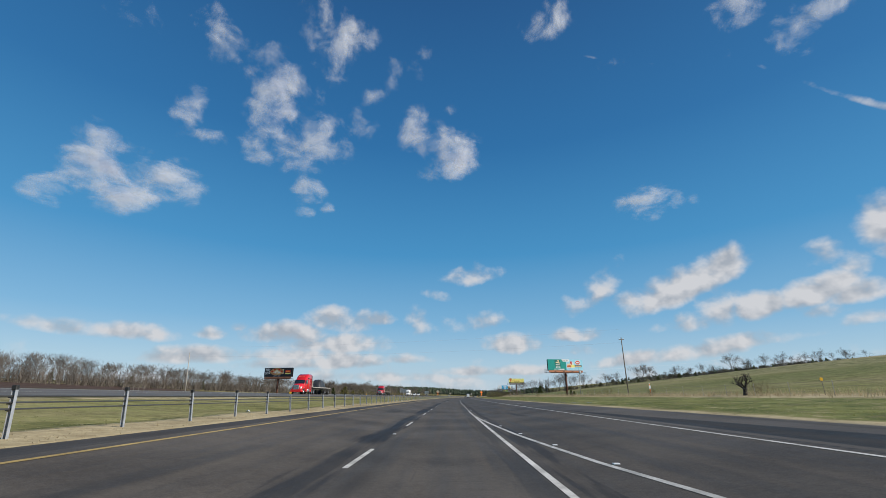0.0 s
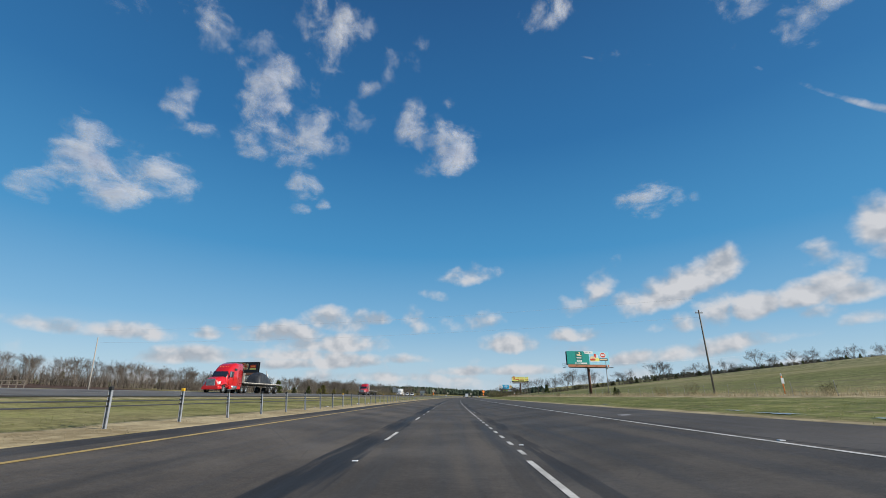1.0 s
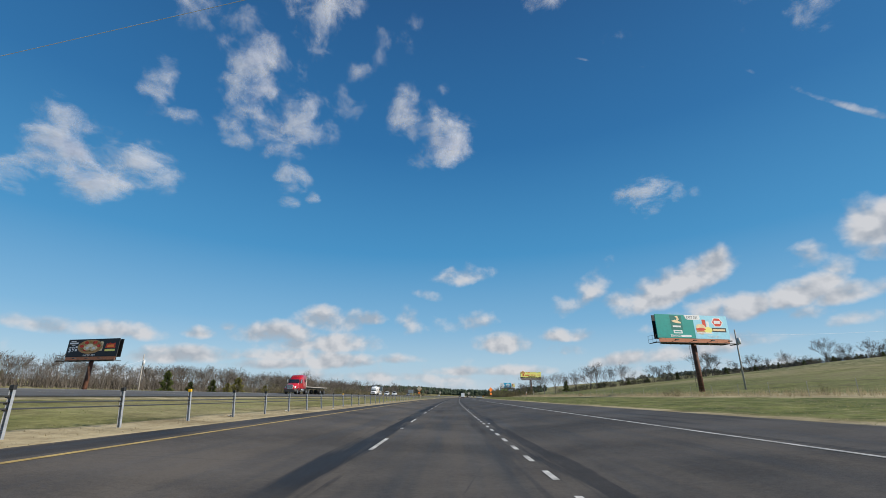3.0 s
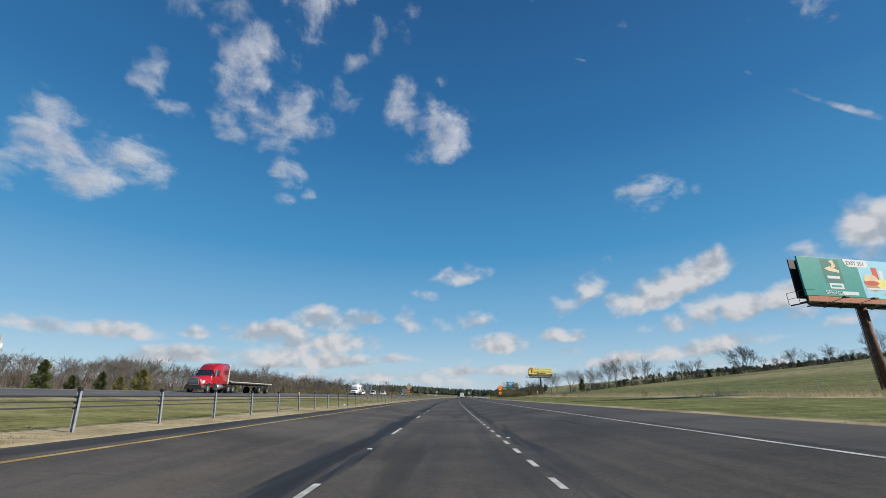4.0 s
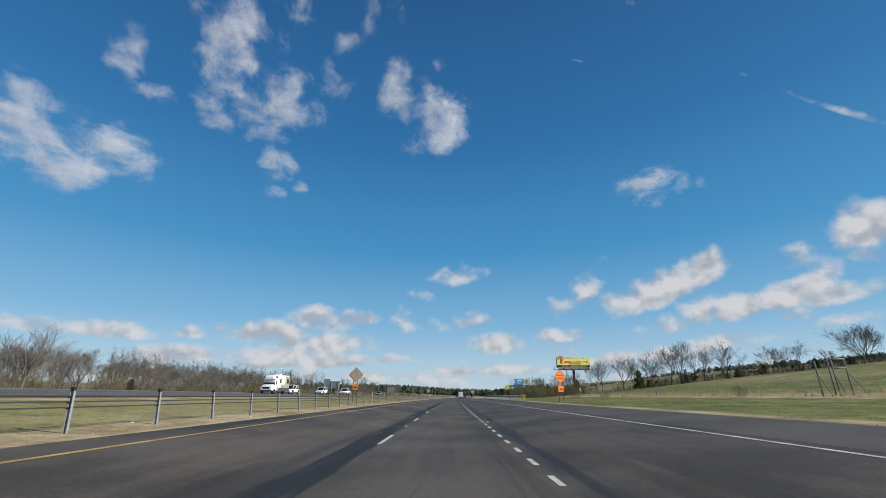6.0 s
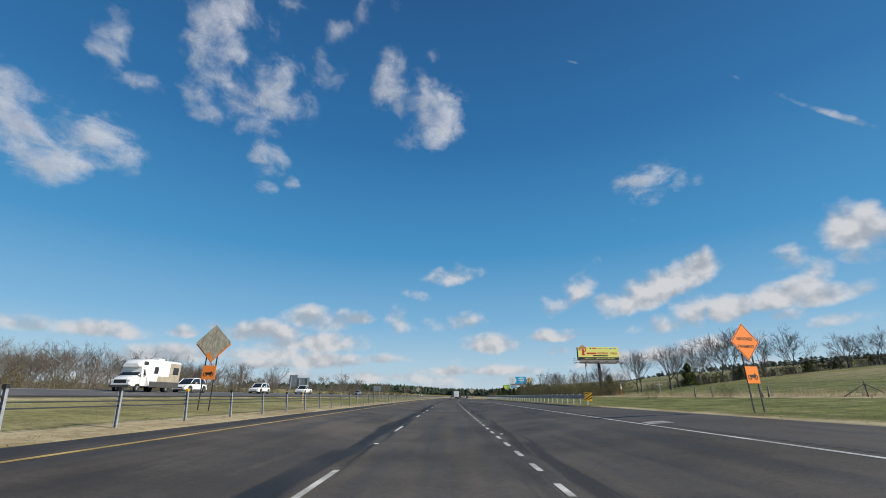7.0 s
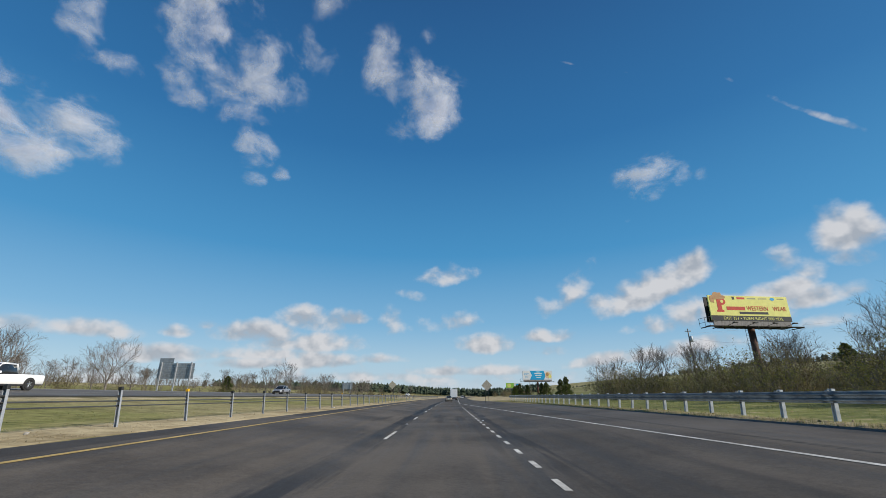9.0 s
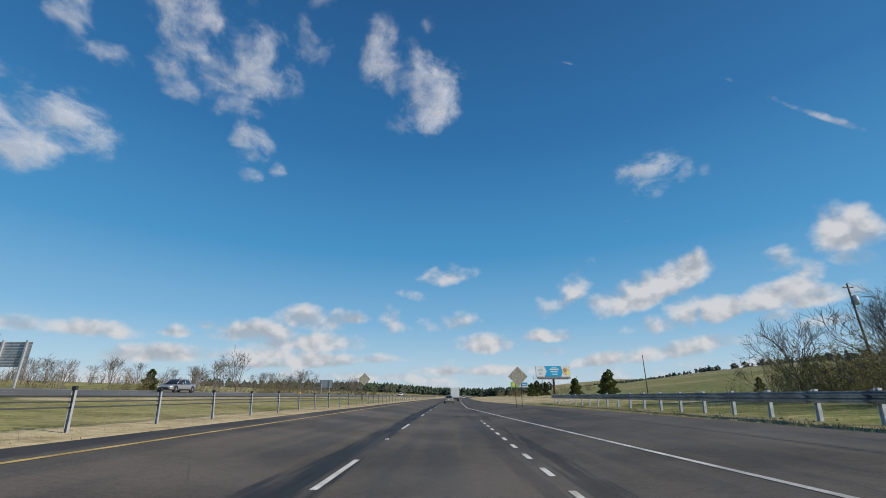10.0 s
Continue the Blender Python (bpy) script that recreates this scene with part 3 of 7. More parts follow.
# ---- trees and brush ----
def bare_tree(rng, height, spread, trunk_share=0.2, limbs=6, kids=(4, 4, 4), twigs=2, coarse=1.0, stout=1.0):
    """Trunk and limbs, and the twigs of the rounded crown, as two meshes; the tree is leafless."""
    wood, fine = bmesh.new(), bmesh.new()

    def wander(amount):
        return Vector((rng.uniform(-1, 1), rng.uniform(-1, 1), rng.uniform(-1, 1))) * amount

    def swung(d, angle, lift):
        """d swung away by an angle to a random side, and drawn upwards by lift."""
        side = d.cross(wander(1.0)).normalized()
        return (d * math.cos(angle) + side * math.sin(angle) + Vector((0, 0, lift))).normalized()

    def ribbon(p, d, length, r):
        mid = p + d * length * 0.5
        e = mid + (d + wander(0.35) + Vector((0, 0, 0.12))).normalized() * length * 0.5
        cross = d.cross(wander(1.0)).normalized() * r
        a, b, c, f, t = (fine.verts.new(v) for v in (p - cross, p + cross, mid + cross * 0.7, mid - cross * 0.7, e))
        fine.faces.new((a, b, c, f))
        fine.faces.new((f, c, t))
        return mid, e

    def grow(p, d, length, r, level):
        pts, n = [p], 3 if level == 0 else 2
        for k in range(n):
            d = (d + wander(0.2) + Vector((0, 0, 0.10))).normalized()
            pts.append(pts[-1] + d * length / n)
        for k in range(n):
            rod(wood, pts[k], pts[k + 1], r * (1 - 0.55 * k / n), r * (1 - 0.55 * (k + 1) / n), 5 if level == 0 else 3, caps=False)
        count = kids[level]
        for k in range(count):
            f = 0.28 + 0.72 * (k + rng.uniform(0.3, 1.0)) / count
            u = min(f * n, n - 0.001)
            q = pts[int(u)].lerp(pts[int(u) + 1], u - int(u))
            way_ = swung(d, rng.uniform(0.35, 0.85), 0.10)
            reach = length * rng.uniform(0.52, 0.72) * (1.12 - 0.25 * f)
            if level + 1 < len(kids):
                grow(q, way_, reach, r * 0.5, level + 1)
            else:
                m_, e_ = ribbon(q, way_, reach * 1.25, 0.013 * coarse)
                for j in range(twigs):
                    ribbon(q.lerp(m_, rng.uniform(0.3, 1)) if j % 2 else m_.lerp(e_, rng.uniform(0, 0.8)), swung(way_, rng.uniform(0.35, 0.8), 0.12), reach * rng.uniform(0.55, 1.0), 0.008 * coarse)

    r0 = height * 0.017 * stout
    fork = Vector((rng.uniform(-0.15, 0.15), rng.uniform(-0.15, 0.15), height * trunk_share))
    rod(wood, (0, 0, -0.3), fork, r0 * 1.3, r0, 7, caps=False)
    for i in range(limbs):
        a = i * 2.4 + rng.uniform(-0.4, 0.4)
        lean = min((0.12, 0.75, 0.45, 0.95, 0.6, 0.3, 0.85)[i % 7] * spread + rng.uniform(-0.08, 0.08), 1.25)
        d = Vector((math.cos(a) * math.sin(lean), math.sin(a) * math.sin(lean), math.cos(lean)))
        grow(fork - Vector((0, 0, rng.uniform(0, 0.3) * fork.z)), d, height * rng.uniform(0.31, 0.37), r0 * rng.uniform(0.42, 0.6), 0)
    size = height / max(v.co.z for v in fine.verts)
    for mesh in (wood, fine):
        bmesh.ops.scale(mesh, vec=(size, size, size), verts=mesh.verts)
    return wood, fine


def evergreen(rng, height, width, leaves=1700):
    """A cedar: a short trunk and a cone of small sprays with gaps."""
    wood, leaf = bmesh.new(), bmesh.new()
    rod(wood, (0, 0, -0.3), (0, 0, height * 0.85), 0.09 * height / 4, 0.02, 6, caps=False)
    for i in range(leaves):
        h = rng.random() ** 1.25
        bulge = width * 0.5 * (1 - h) ** 0.62 * (0.78 + 0.3 * math.sin(h * 17 + rng.uniform(-0.6, 0.6)))
        a = rng.uniform(0, math.tau)
        r = bulge * math.sqrt(rng.uniform(0.25, 1.0))
        p = Vector((math.cos(a) * r, math.sin(a) * r, 0.1 * height + h * height * 0.9))
        out = Vector((math.cos(a), math.sin(a), rng.uniform(0.1, 1.0))).normalized()
        side = out.cross(Vector((0, 0, 1))).normalized()
        size = height * rng.uniform(0.022, 0.055)
        tip = p + out * size * 1.5
        leaf.faces.new([leaf.verts.new(v) for v in (p - side * size * 0.5, p + side * size * 0.5, tip)])
        up = out.cross(side) * size * 0.45
        leaf.faces.new([leaf.verts.new(v) for v in (p - up, p + up, tip)])
    return wood, leaf


def shrub(rng, height, width, stems=34, leaves=300, leaf_size=0.05):
    """A rounded thicket of thin forking stems with small leaves."""
    wood, leaf = bmesh.new(), bmesh.new()

    def strip(p, e, r):
        d = (e - p).normalized()
        side = d.cross(Vector((rng.uniform(-1, 1), rng.uniform(-1, 1), rng.uniform(-1, 1)))).normalized() * r
        wood.faces.new([wood.verts.new(v) for v in (p - side, p + side, e)])

    for i in range(stems):
        a = rng.uniform(0, math.tau)
        share = math.sqrt(rng.random())
        r = width * 0.5 * share
        base = Vector((math.cos(a) * r * 0.5, math.sin(a) * r * 0.5, -0.1))
        top = Vector((math.cos(a) * r, math.sin(a) * r, height * math.sqrt(max(0.12, 1 - 0.8 * share * share)) * rng.uniform(0.75, 1.08)))
        mid = base.lerp(top, 0.5) + Vector((rng.uniform(-0.12, 0.12), rng.uniform(-0.12, 0.12), 0.06)) * height
        strip(base, mid, 0.016)
        strip(mid, top, 0.011)
        for k in range(8):
            q = base.lerp(mid, rng.uniform(0.2, 1)) if k < 3 else mid.lerp(top, rng.random())
            e = q + (Vector((math.cos(a) * 0.5, math.sin(a) * 0.5, 0.7)) + Vector((rng.uniform(-0.9, 0.9), rng.uniform(-0.9, 0.9), rng.uniform(-0.5, 0.4)))).normalized() * height * rng.uniform(0.12, 0.28)
            strip(q, e, 0.008)
            strip(q.lerp(e, 0.5), q.lerp(e, 0.5) + Vector((rng.uniform(-1, 1), rng.uniform(-1, 1), rng.uniform(-0.2, 1))).normalized() * height * 0.13, 0.006)
            for j in range(leaves // (stems * 8) + 1):
                c = q.lerp(e, rng.uniform(0.2, 1.1)) + Vector((rng.gauss(0, 0.05), rng.gauss(0, 0.05), rng.gauss(0, 0.05)))
                n1 = Vector((rng.uniform(-1, 1), rng.uniform(-1, 1), rng.uniform(-1, 1))).normalized()
                n2, z = n1.orthogonal(), leaf_size * rng.uniform(0.6, 1.5)
                if c.z > 0.02:
                    leaf.faces.new([leaf.verts.new(v) for v in (c - n1 * z, c + n2 * z * 0.6, c + n1 * z, c - n2 * z * 0.6)])
    return wood, leaf


def plant(name, label, category, group, made, wood_mat, leaf_mat, crown="crown"):
    root = empty(name)
    part("trunk" if crown == "crown" else "stem_tangle", made[0], wood_mat, root)
    part(crown, made[1], leaf_mat, root)
    return tagged(root, label, category, group)


RNG = random.Random(7)
waiting = {}


def place(kind, build, s, lat, size=1.0, turn=None, squash=1.0):
    """Stand the first of a kind at (s, lat), and copies of it afterwards."""
    z = ground_sheet(lat, s) - 0.03
    p = at(s, lat, z)
    m = pose(p.x, p.y, p.z, 0, 0, RNG.uniform(0, 360) if turn is None else turn)
    if kind not in waiting:
        ob = build()
        waiting[kind] = ob
    else:
        ob = copy_thing(waiting[kind], m)
    ob.matrix_world = m @ Matrix.Diagonal((size, size, size * squash, 1))
    return ob


def oak(seed, height, spread):
    return lambda: plant("bare_tree", "leafless grey-brown tree with a rounded crown of fine twigs", "tree", "bare trees", bare_tree(random.Random(seed), height, spread, 0.2, 6, (4, 4, 4), 3, 0.95, 0.72), BARK, TWIG)


def hedge_tree(seed, height, spread):
    return lambda: plant("bare_tree", "leafless hedgerow tree with a dense rounded crown of twigs", "tree", "trees of the hedgerow", bare_tree(random.Random(seed), height, spread, 0.13, 7, (4, 4, 4), 3, 1.25, 0.62), BARK, TWIG)


def woodland_tree(seed, height):
    return lambda: plant("bare_tree", "tall slender leafless tree in a winter wood", "tree", "trees of the wood", bare_tree(random.Random(seed), height, 0.68, 0.14, 6, (3, 3, 3), 2, 2.4, 0.5), BARK, TWIG)


def cedar(seed, height, width):
    return lambda: plant("cedar_tree", "dense dark green cedar with a pointed crown", "tree", "cedars", evergreen(random.Random(seed), height, width), BARK, CEDAR)


def gold_cedar(seed, height, width):
    return lambda: plant("evergreen_shrub", "rounded olive-gold evergreen beside the road", "shrub", "evergreens", evergreen(random.Random(seed), height, width), BARK, GOLD_LEAF)


def brush(seed, height, width, leaf, leaves=200, size=0.055):
    return lambda: plant("bush", "tangled brown winter bush with few leaves" if leaf is BRUSH else "dense dark olive bush of the hedgerow" if leaf is HEDGE_LEAF else "tangled bush with olive-green leaves", "bush", "bushes",
                         shrub(random.Random(seed), height, width, leaves=leaves, leaf_size=size), leaf if leaf is BRUSH else TWIG, leaf, "foliage")


OAKS = [("oak_%d" % k, oak(20 + k, 10.0, sp)) for k, sp in enumerate((1.0, 0.85, 1.15, 0.95))]
HEDGE_TREES = [("hedge_tree_%d" % k, hedge_tree(30 + k, 10.0, sp)) for k, sp in enumerate((1.0, 1.2, 0.9))]
WOODS = [("wood_%d" % k, woodland_tree(40 + k, 12.0)) for k in range(4)]
CEDARS = [("cedar_%d" % k, cedar(60 + k, 5.0, w_)) for k, w_ in enumerate((3.4, 4.2))]
BUSHES = [("bush_%d" % k, brush(80 + k, 2.4, 3.2, leaf, 500, 0.04)) for k, leaf in enumerate((BRUSH, BRUSH, GREEN_BRUSH))]
HEDGE_BUSHES = [("hedge_bush", brush(88, 3.2, 4.6, HEDGE_LEAF, 1100, 0.07)), ("hedge_bush_low", brush(89, 2.6, 4.4, HEDGE_LEAF, 1100, 0.065))]
BANK_BUSHES = [("bank_bush", brush(85, 2.6, 3.6, GREEN_BRUSH, 1600, 0.026)), ("bank_bush_brown", brush(86, 2.5, 3.6, BRUSH, 1350, 0.024))]


def bank_foot(s):
    """How near to the road the brush of the bank comes."""
    return 18 + 0.08 * max(0.0, s - 308)


def one(kinds, s, lat, size=1.0, squash=1.0):
    kind, build = kinds[RNG.randrange(len(kinds))]
    return place(kind, build, s, lat, size, squash=squash)


def tufts(name, count, where, blade, mat, label, seed, wide=0.011, spread=0.07, lie=(0.1, 0.9)):
    """Grass blades in tufts, as one mesh."""
    rng = random.Random(seed)
    verts, faces = [], []
    for i in range(count):
        s, lat = where(rng)
        base = at(s, lat, ground_sheet(lat, s) - 0.01)
        for b in range(4):
            a = rng.uniform(0, math.tau)
            h = blade * rng.uniform(0.5, 1.3)
            lean = Vector((math.cos(a), math.sin(a), 0)) * h * rng.uniform(*lie)
            w_ = Vector((-math.sin(a), math.cos(a), 0)) * wide * rng.uniform(0.5, 1.5)
            o = base + Vector((rng.gauss(0, spread), rng.gauss(0, spread), 0))
            n0 = len(verts)
            verts += [o - w_, o + w_, o + lean + Vector((0, 0, h))]
            faces.append((n0, n0 + 1, n0 + 2))
    me = bpy.data.meshes.new(name)
    me.from_pydata(verts, [], faces)
    me.materials.append(mat)
    return tagged(new(name, me), label, name, kind="stuff")


def thicket(name, count, where, height, mat, label, seed, wide=0.02, stems=9):
    """Low brushwood: many fans of forking stems, as one mesh."""
    rng = random.Random(seed)
    verts, faces = [], []
    for i in range(count):
        s, lat = where(rng)
        base = at(s, lat, ground_sheet(lat, s) - 0.1)
        grown = height * rng.uniform(0.55, 1.1)
        for k in range(stems):
            a, lean = rng.uniform(0, math.tau), rng.uniform(0.0, 0.85)
            d = Vector((math.cos(a) * math.sin(lean), math.sin(a) * math.sin(lean), math.cos(lean)))
            tall = grown * rng.uniform(0.6, 1.0)
            o = base + Vector((rng.gauss(0, 0.12), rng.gauss(0, 0.12), 0)) * grown
            w_ = Vector((-math.sin(a), math.cos(a), 0)) * wide
            n0 = len(verts)
            verts += [o - w_, o + w_, o + d * tall]
            faces.append((n0, n0 + 1, n0 + 2))
            for j in range(5):
                q = o + d * tall * rng.uniform(0.25, 0.95)
                e = q + (d + Vector((rng.uniform(-1, 1), rng.uniform(-1, 1), rng.uniform(-0.4, 0.7))) * 0.9).normalized() * tall * rng.uniform(0.15, 0.4)
                n0 = len(verts)
                verts += [q - w_ * 0.6, q + w_ * 0.6, e]
                faces.append((n0, n0 + 1, n0 + 2))
    me = bpy.data.meshes.new(name)
    me.from_pydata(verts, [], faces)
    me.materials.append(mat)
    return tagged(new(name, me), label, "undergrowth", kind="stuff")


def stand(kinds, spots, label):
    """Trees too far off to tell apart, joined into one mesh from the shapes of those in front."""
    shapes = []
    for kind, build in kinds:
        for child in waiting[kind].children:
            me = child.data
            me.calc_loop_triangles()
            co, tri = np.zeros(len(me.vertices) * 3), np.zeros(len(me.loop_triangles) * 3, dtype=int)
            me.vertices.foreach_get("co", co)
            me.loop_triangles.foreach_get("vertices", tri)
            shapes.append((kind, co.reshape(-1, 3), tri.reshape(-1, 3)))
    verts, faces, count = [], [], 0
    for s, lat, size in spots:
        kind = kinds[RNG.randrange(len(kinds))][0]
        a, base = RNG.uniform(0, math.tau), np.array(at(s, lat, ground_sheet(lat, s) - 0.05))
        turn = np.array([[math.cos(a), math.sin(a), 0], [-math.sin(a), math.cos(a), 0], [0, 0, 1]]) * size
        for k, co, tri in shapes:
            if k == kind:
                verts.append(co @ turn + base)
                faces.append(tri + count)
                count += len(co)
    me = bpy.data.meshes.new("tree_stand")
    me.from_pydata(np.concatenate(verts).tolist(), [], np.concatenate(faces).tolist())
    me.materials.append(TWIG)
    return tagged(new("tree_stand", me), label, "trees", kind="stuff")


def wood_lat(s, low, high, r):
    return -r.uniform(low, high) + 0.16 * max(0, s - 120)


# the wood beyond the ploughed field
for i in range(95):
    s = -10 + i * 3.05 + RNG.uniform(-2, 2)
    one(WOODS, s, wood_lat(s, 126, 136, RNG), RNG.uniform(0.62, 0.86))
stand(WOODS, [(s, wood_lat(s, 134, 164, RNG), RNG.uniform(0.62, 0.92)) for s in (-10 + 3.1 * i + RNG.uniform(-2, 2) for i in range(96))], "dense grey-brown stand of leafless trees behind the ploughed field")
stand(WOODS, [(s, -RNG.uniform(118, 170), RNG.uniform(0.6, 0.9)) for s in (270 + 11 * i + RNG.uniform(-4, 4) for i in range(42))] + [(372 + RNG.uniform(0, 40), 150 + 13 * i, RNG.uniform(0.55, 0.85)) for i in range(16)], "distant stands of leafless trees beyond the fields")
thicket("undergrowth", 1300, lambda r: (lambda s: (s, wood_lat(s, 124, 150, r)))(r.uniform(-20, 285)), 6.2, TWIG, "grey-brown undergrowth of the winter wood", 31, 0.065)
thicket("undergrowth", 1000, lambda r: (r.uniform(196, 340), -r.triangular(48, 80, 52)), 3.2, TWIG, "brown undergrowth behind the far carriageway", 32, 0.022)
thicket("undergrowth", 420, lambda r: (r.uniform(360, 760), -r.uniform(46, 95)), 1.9, TWIG, "brown undergrowth behind the far carriageway", 33, 0.03)
thicket("undergrowth", 900, lambda r: (r.gauss(347, 5), r.uniform(56, 330)), 2.8, TWIG, "brown undergrowth of the hedgerow", 34, 0.03)
thicket("undergrowth", 420, lambda r: (lambda lat: (r.uniform(272 + 1.2 * lat, 354), lat))(r.triangular(19, 40, 22)), 1.7, BRUSH, "brown undergrowth of the bank", 37, 0.012)
for s, lat, size in ((150, 141, 0.7), (176, 132, 0.8), (199, 128, 0.7), (214, 125, 0.75), (246, 120, 0.8), (262, 118, 0.7)):
    one(CEDARS, s, -lat, size)
thicket("undergrowth", 700, lambda r: (r.uniform(270, 800), -r.uniform(105, 170)), 5.0, TWIG, "grey-brown undergrowth of the winter wood", 36, 0.06)
# the row behind the far carriageway
for i in range(20):
    one(WOODS, 280 + i * 7.5 + RNG.uniform(-3, 3), -RNG.uniform(68, 96), RNG.uniform(0.5, 0.72))
for i in range(84):
    s = 212 + i * 1.5 + RNG.uniform(-3, 3)
    one(OAKS, s, -RNG.uniform(50, 76), RNG.uniform(0.6, 0.88))
for i in range(46):
    one(BUSHES, 196 + i * 3.4 + RNG.uniform(-2, 2), -RNG.uniform(44, 60), RNG.uniform(0.8, 1.5))
for s, lat, size in ((306, -54, 0.8), (318, -55, 0.75), (341, -56, 0.95), (344, -58, 0.7), (355, -53, 0.98), (363, -55, 0.65), (392, -86, 0.8), (296, -52, 0.8), (288, -53, 0.8), (280, -51, 0.75)):
    one(OAKS, s, lat, size)
for i in range(36):
    s = 405 + i * 8 + RNG.uniform(-4, 4)
    one(WOODS, s, -RNG.uniform(46, 90), RNG.uniform(0.55, 0.95))
for i in range(42):
    one(BUSHES, 352 + i * 5.6 + RNG.uniform(-2, 2), -RNG.uniform(42, 66), RNG.uniform(0.7, 1.5))
for s, lat, size in ((198, -67, 1.08), (196, -60, 0.6), (194.5, -54, 0.7), (234, -50, 0.5), (409, -62, 1.0), (262, -52, 0.5)):
    one(CEDARS, s, lat, size)
place("gold", gold_cedar(90, 4.2, 4.4), 197, -49.5, 0.92)
place("gold", None, 192.5, -49.5, 0.6)
place("gold", None, 213, -50, 0.6)
place("gold", None, 228, -50, 0.72)
# the hedgerow that runs up the hill, square to the road, at the far side of the green field
for i in range(70):
    lat = 58 + i * 3.4 + RNG.uniform(-1.5, 1.5)
    one(HEDGE_BUSHES * 2 + BUSHES[1:], 344 + 0.05 * (lat - 60) + RNG.uniform(-3, 3), lat, RNG.uniform(0.85, 1.5))
    if i % 4 == 1:
        one(CEDARS, 341 + RNG.uniform(-3, 3), lat + 1.5, RNG.uniform(0.5, 0.75))
for lat, size in ((58.6, 1.1), (62.5, 1.25), (72, 1.35), (76, 1.5), (83, 1.25), (90, 1.35), (99, 0.6), (107.7, 1.0), (114, 1.1), (131.6, 1.4), (138.3, 1.3), (150, 0.7), (159, 1.0), (169, 0.7), (178, 1.0), (198, 1.4), (208, 0.9), (221, 1.2), (234, 1.2), (247, 1.0), (262, 1.2), (280, 1.1)):
    one(HEDGE_TREES, 342 + RNG.uniform(-4, 4), lat, size)
# the brushy bank behind the guardrail
for i in range(84):
    lat = bank_foot(320) + 21 * RNG.random() ** 1.6
    one(BANK_BUSHES[:1] * 2 + BANK_BUSHES[1:], RNG.uniform(272 + 1.2 * lat, 349), lat, RNG.uniform(0.75, 1.5))
for s, lat, size in ((322, 34, 0.62), (326, 30, 0.5), (331, 34, 0.6), (334, 27, 0.62), (343, 24, 0.72), (348, 29, 0.7), (352, 36, 0.75), (318, 36, 0.5), (346, 21, 0.55), (322, 41, 0.9), (330, 45, 1.05), (336, 38, 0.8), (326, 50, 1.1)):
    one(OAKS, s, lat, size)
# cedars further on, and lone bushes along the fence
for s, lat, size in ((398, 27, 0.8), (405, 30, 0.95), (412, 25, 0.7), (418, 33, 0.75), (426, 29, 0.8), (450, 24, 0.9), (458, 28, 0.8), (466, 25, 0.85), (372, 36, 0.36), (440, 21, 0.7), (112, 29, 0.3), (113.2, 30, 0.24), (328, 37, 0.85), (338, 33, 0.6), (329, 56, 1.1)):
    one(CEDARS, s, lat, size)
for s, lat, size in ((44, 30, 0.8), (47, 31, 0.7), (66, 29, 0.6), (88, 30, 0.9), (92, 28, 0.8), (97, 31, 0.6), (116, 29, 0.6), (149, 27, 0.6), (153, 28, 0.5), (131, 30, 0.5), (190, 27, 0.5), (232, 26, 0.6), (262, 24, 0.7), (272, 22, 0.9)):
    one(BUSHES, s, lat, size * 0.8)
for i in range(24):
    one(BUSHES, 470 + i * 9 + RNG.uniform(-3, 3), RNG.uniform(18, 60), RNG.uniform(0.8, 1.6))


def far_woods(name, spots, mat, label, broad=1.0):
    """A distant pine wood: many small ragged crowns in one mesh."""
    rng = random.Random(5)
    verts, faces = [], []
    for s, lat, h in spots:
        base = at(s, lat, ground_height(lat, s))
        w_ = h * rng.uniform(0.26, 0.48) * broad
        for k in range(5):
            z0 = h * (0.12 + 0.17 * k) + rng.uniform(-0.3, 0.3)
            r = w_ * ((0.75, 1.0, 0.95, 0.75, 0.45) if broad == 1.0 else (0.9, 1.0, 0.95, 0.8, 0.55))[k] * rng.uniform(0.75, 1.15)
            n0 = len(verts)
            ox, oy = rng.uniform(-0.3, 0.3) * w_, rng.uniform(-0.3, 0.3) * w_
            for j in range(6):
                a = j * math.tau / 6 + rng.uniform(-0.4, 0.4)
                rr = r * rng.uniform(0.55, 1.15)
                verts.append(base + Vector((ox + math.cos(a) * rr, oy + math.sin(a) * rr, z0 + rng.uniform(-0.4, 0.4))))
            verts.append(base + Vector((ox, oy, z0 + h * 0.28)))
            faces += [(n0 + j, n0 + (j + 1) % 6, n0 + 6) for j in range(6)]
    me = bpy.data.meshes.new(name)
    me.from_pydata(verts, [], faces)
    me.materials.append(mat)
    return tagged(new(name, me), label, "woods", kind="stuff")


far_woods("pine_wood", [(RNG.uniform(1150, 1500), RNG.uniform(-520, 130), RNG.uniform(11, 17)) for i in range(1500)], PINE_WOODS, "distant dark green pine wood on a low ridge")
far_woods("pine_wood", [(RNG.uniform(900, 1500), RNG.uniform(-420, -100), RNG.uniform(10, 15)) for i in range(700)], PINE_WOODS, "distant dark green pine wood on a low ridge")
far_woods("tree_belt", [(RNG.uniform(520, 1400), RNG.uniform(200, 440), RNG.uniform(2.5, 5)) for i in range(900)], FAR_TREES, "distant belt of trees along the hill", 1.5)


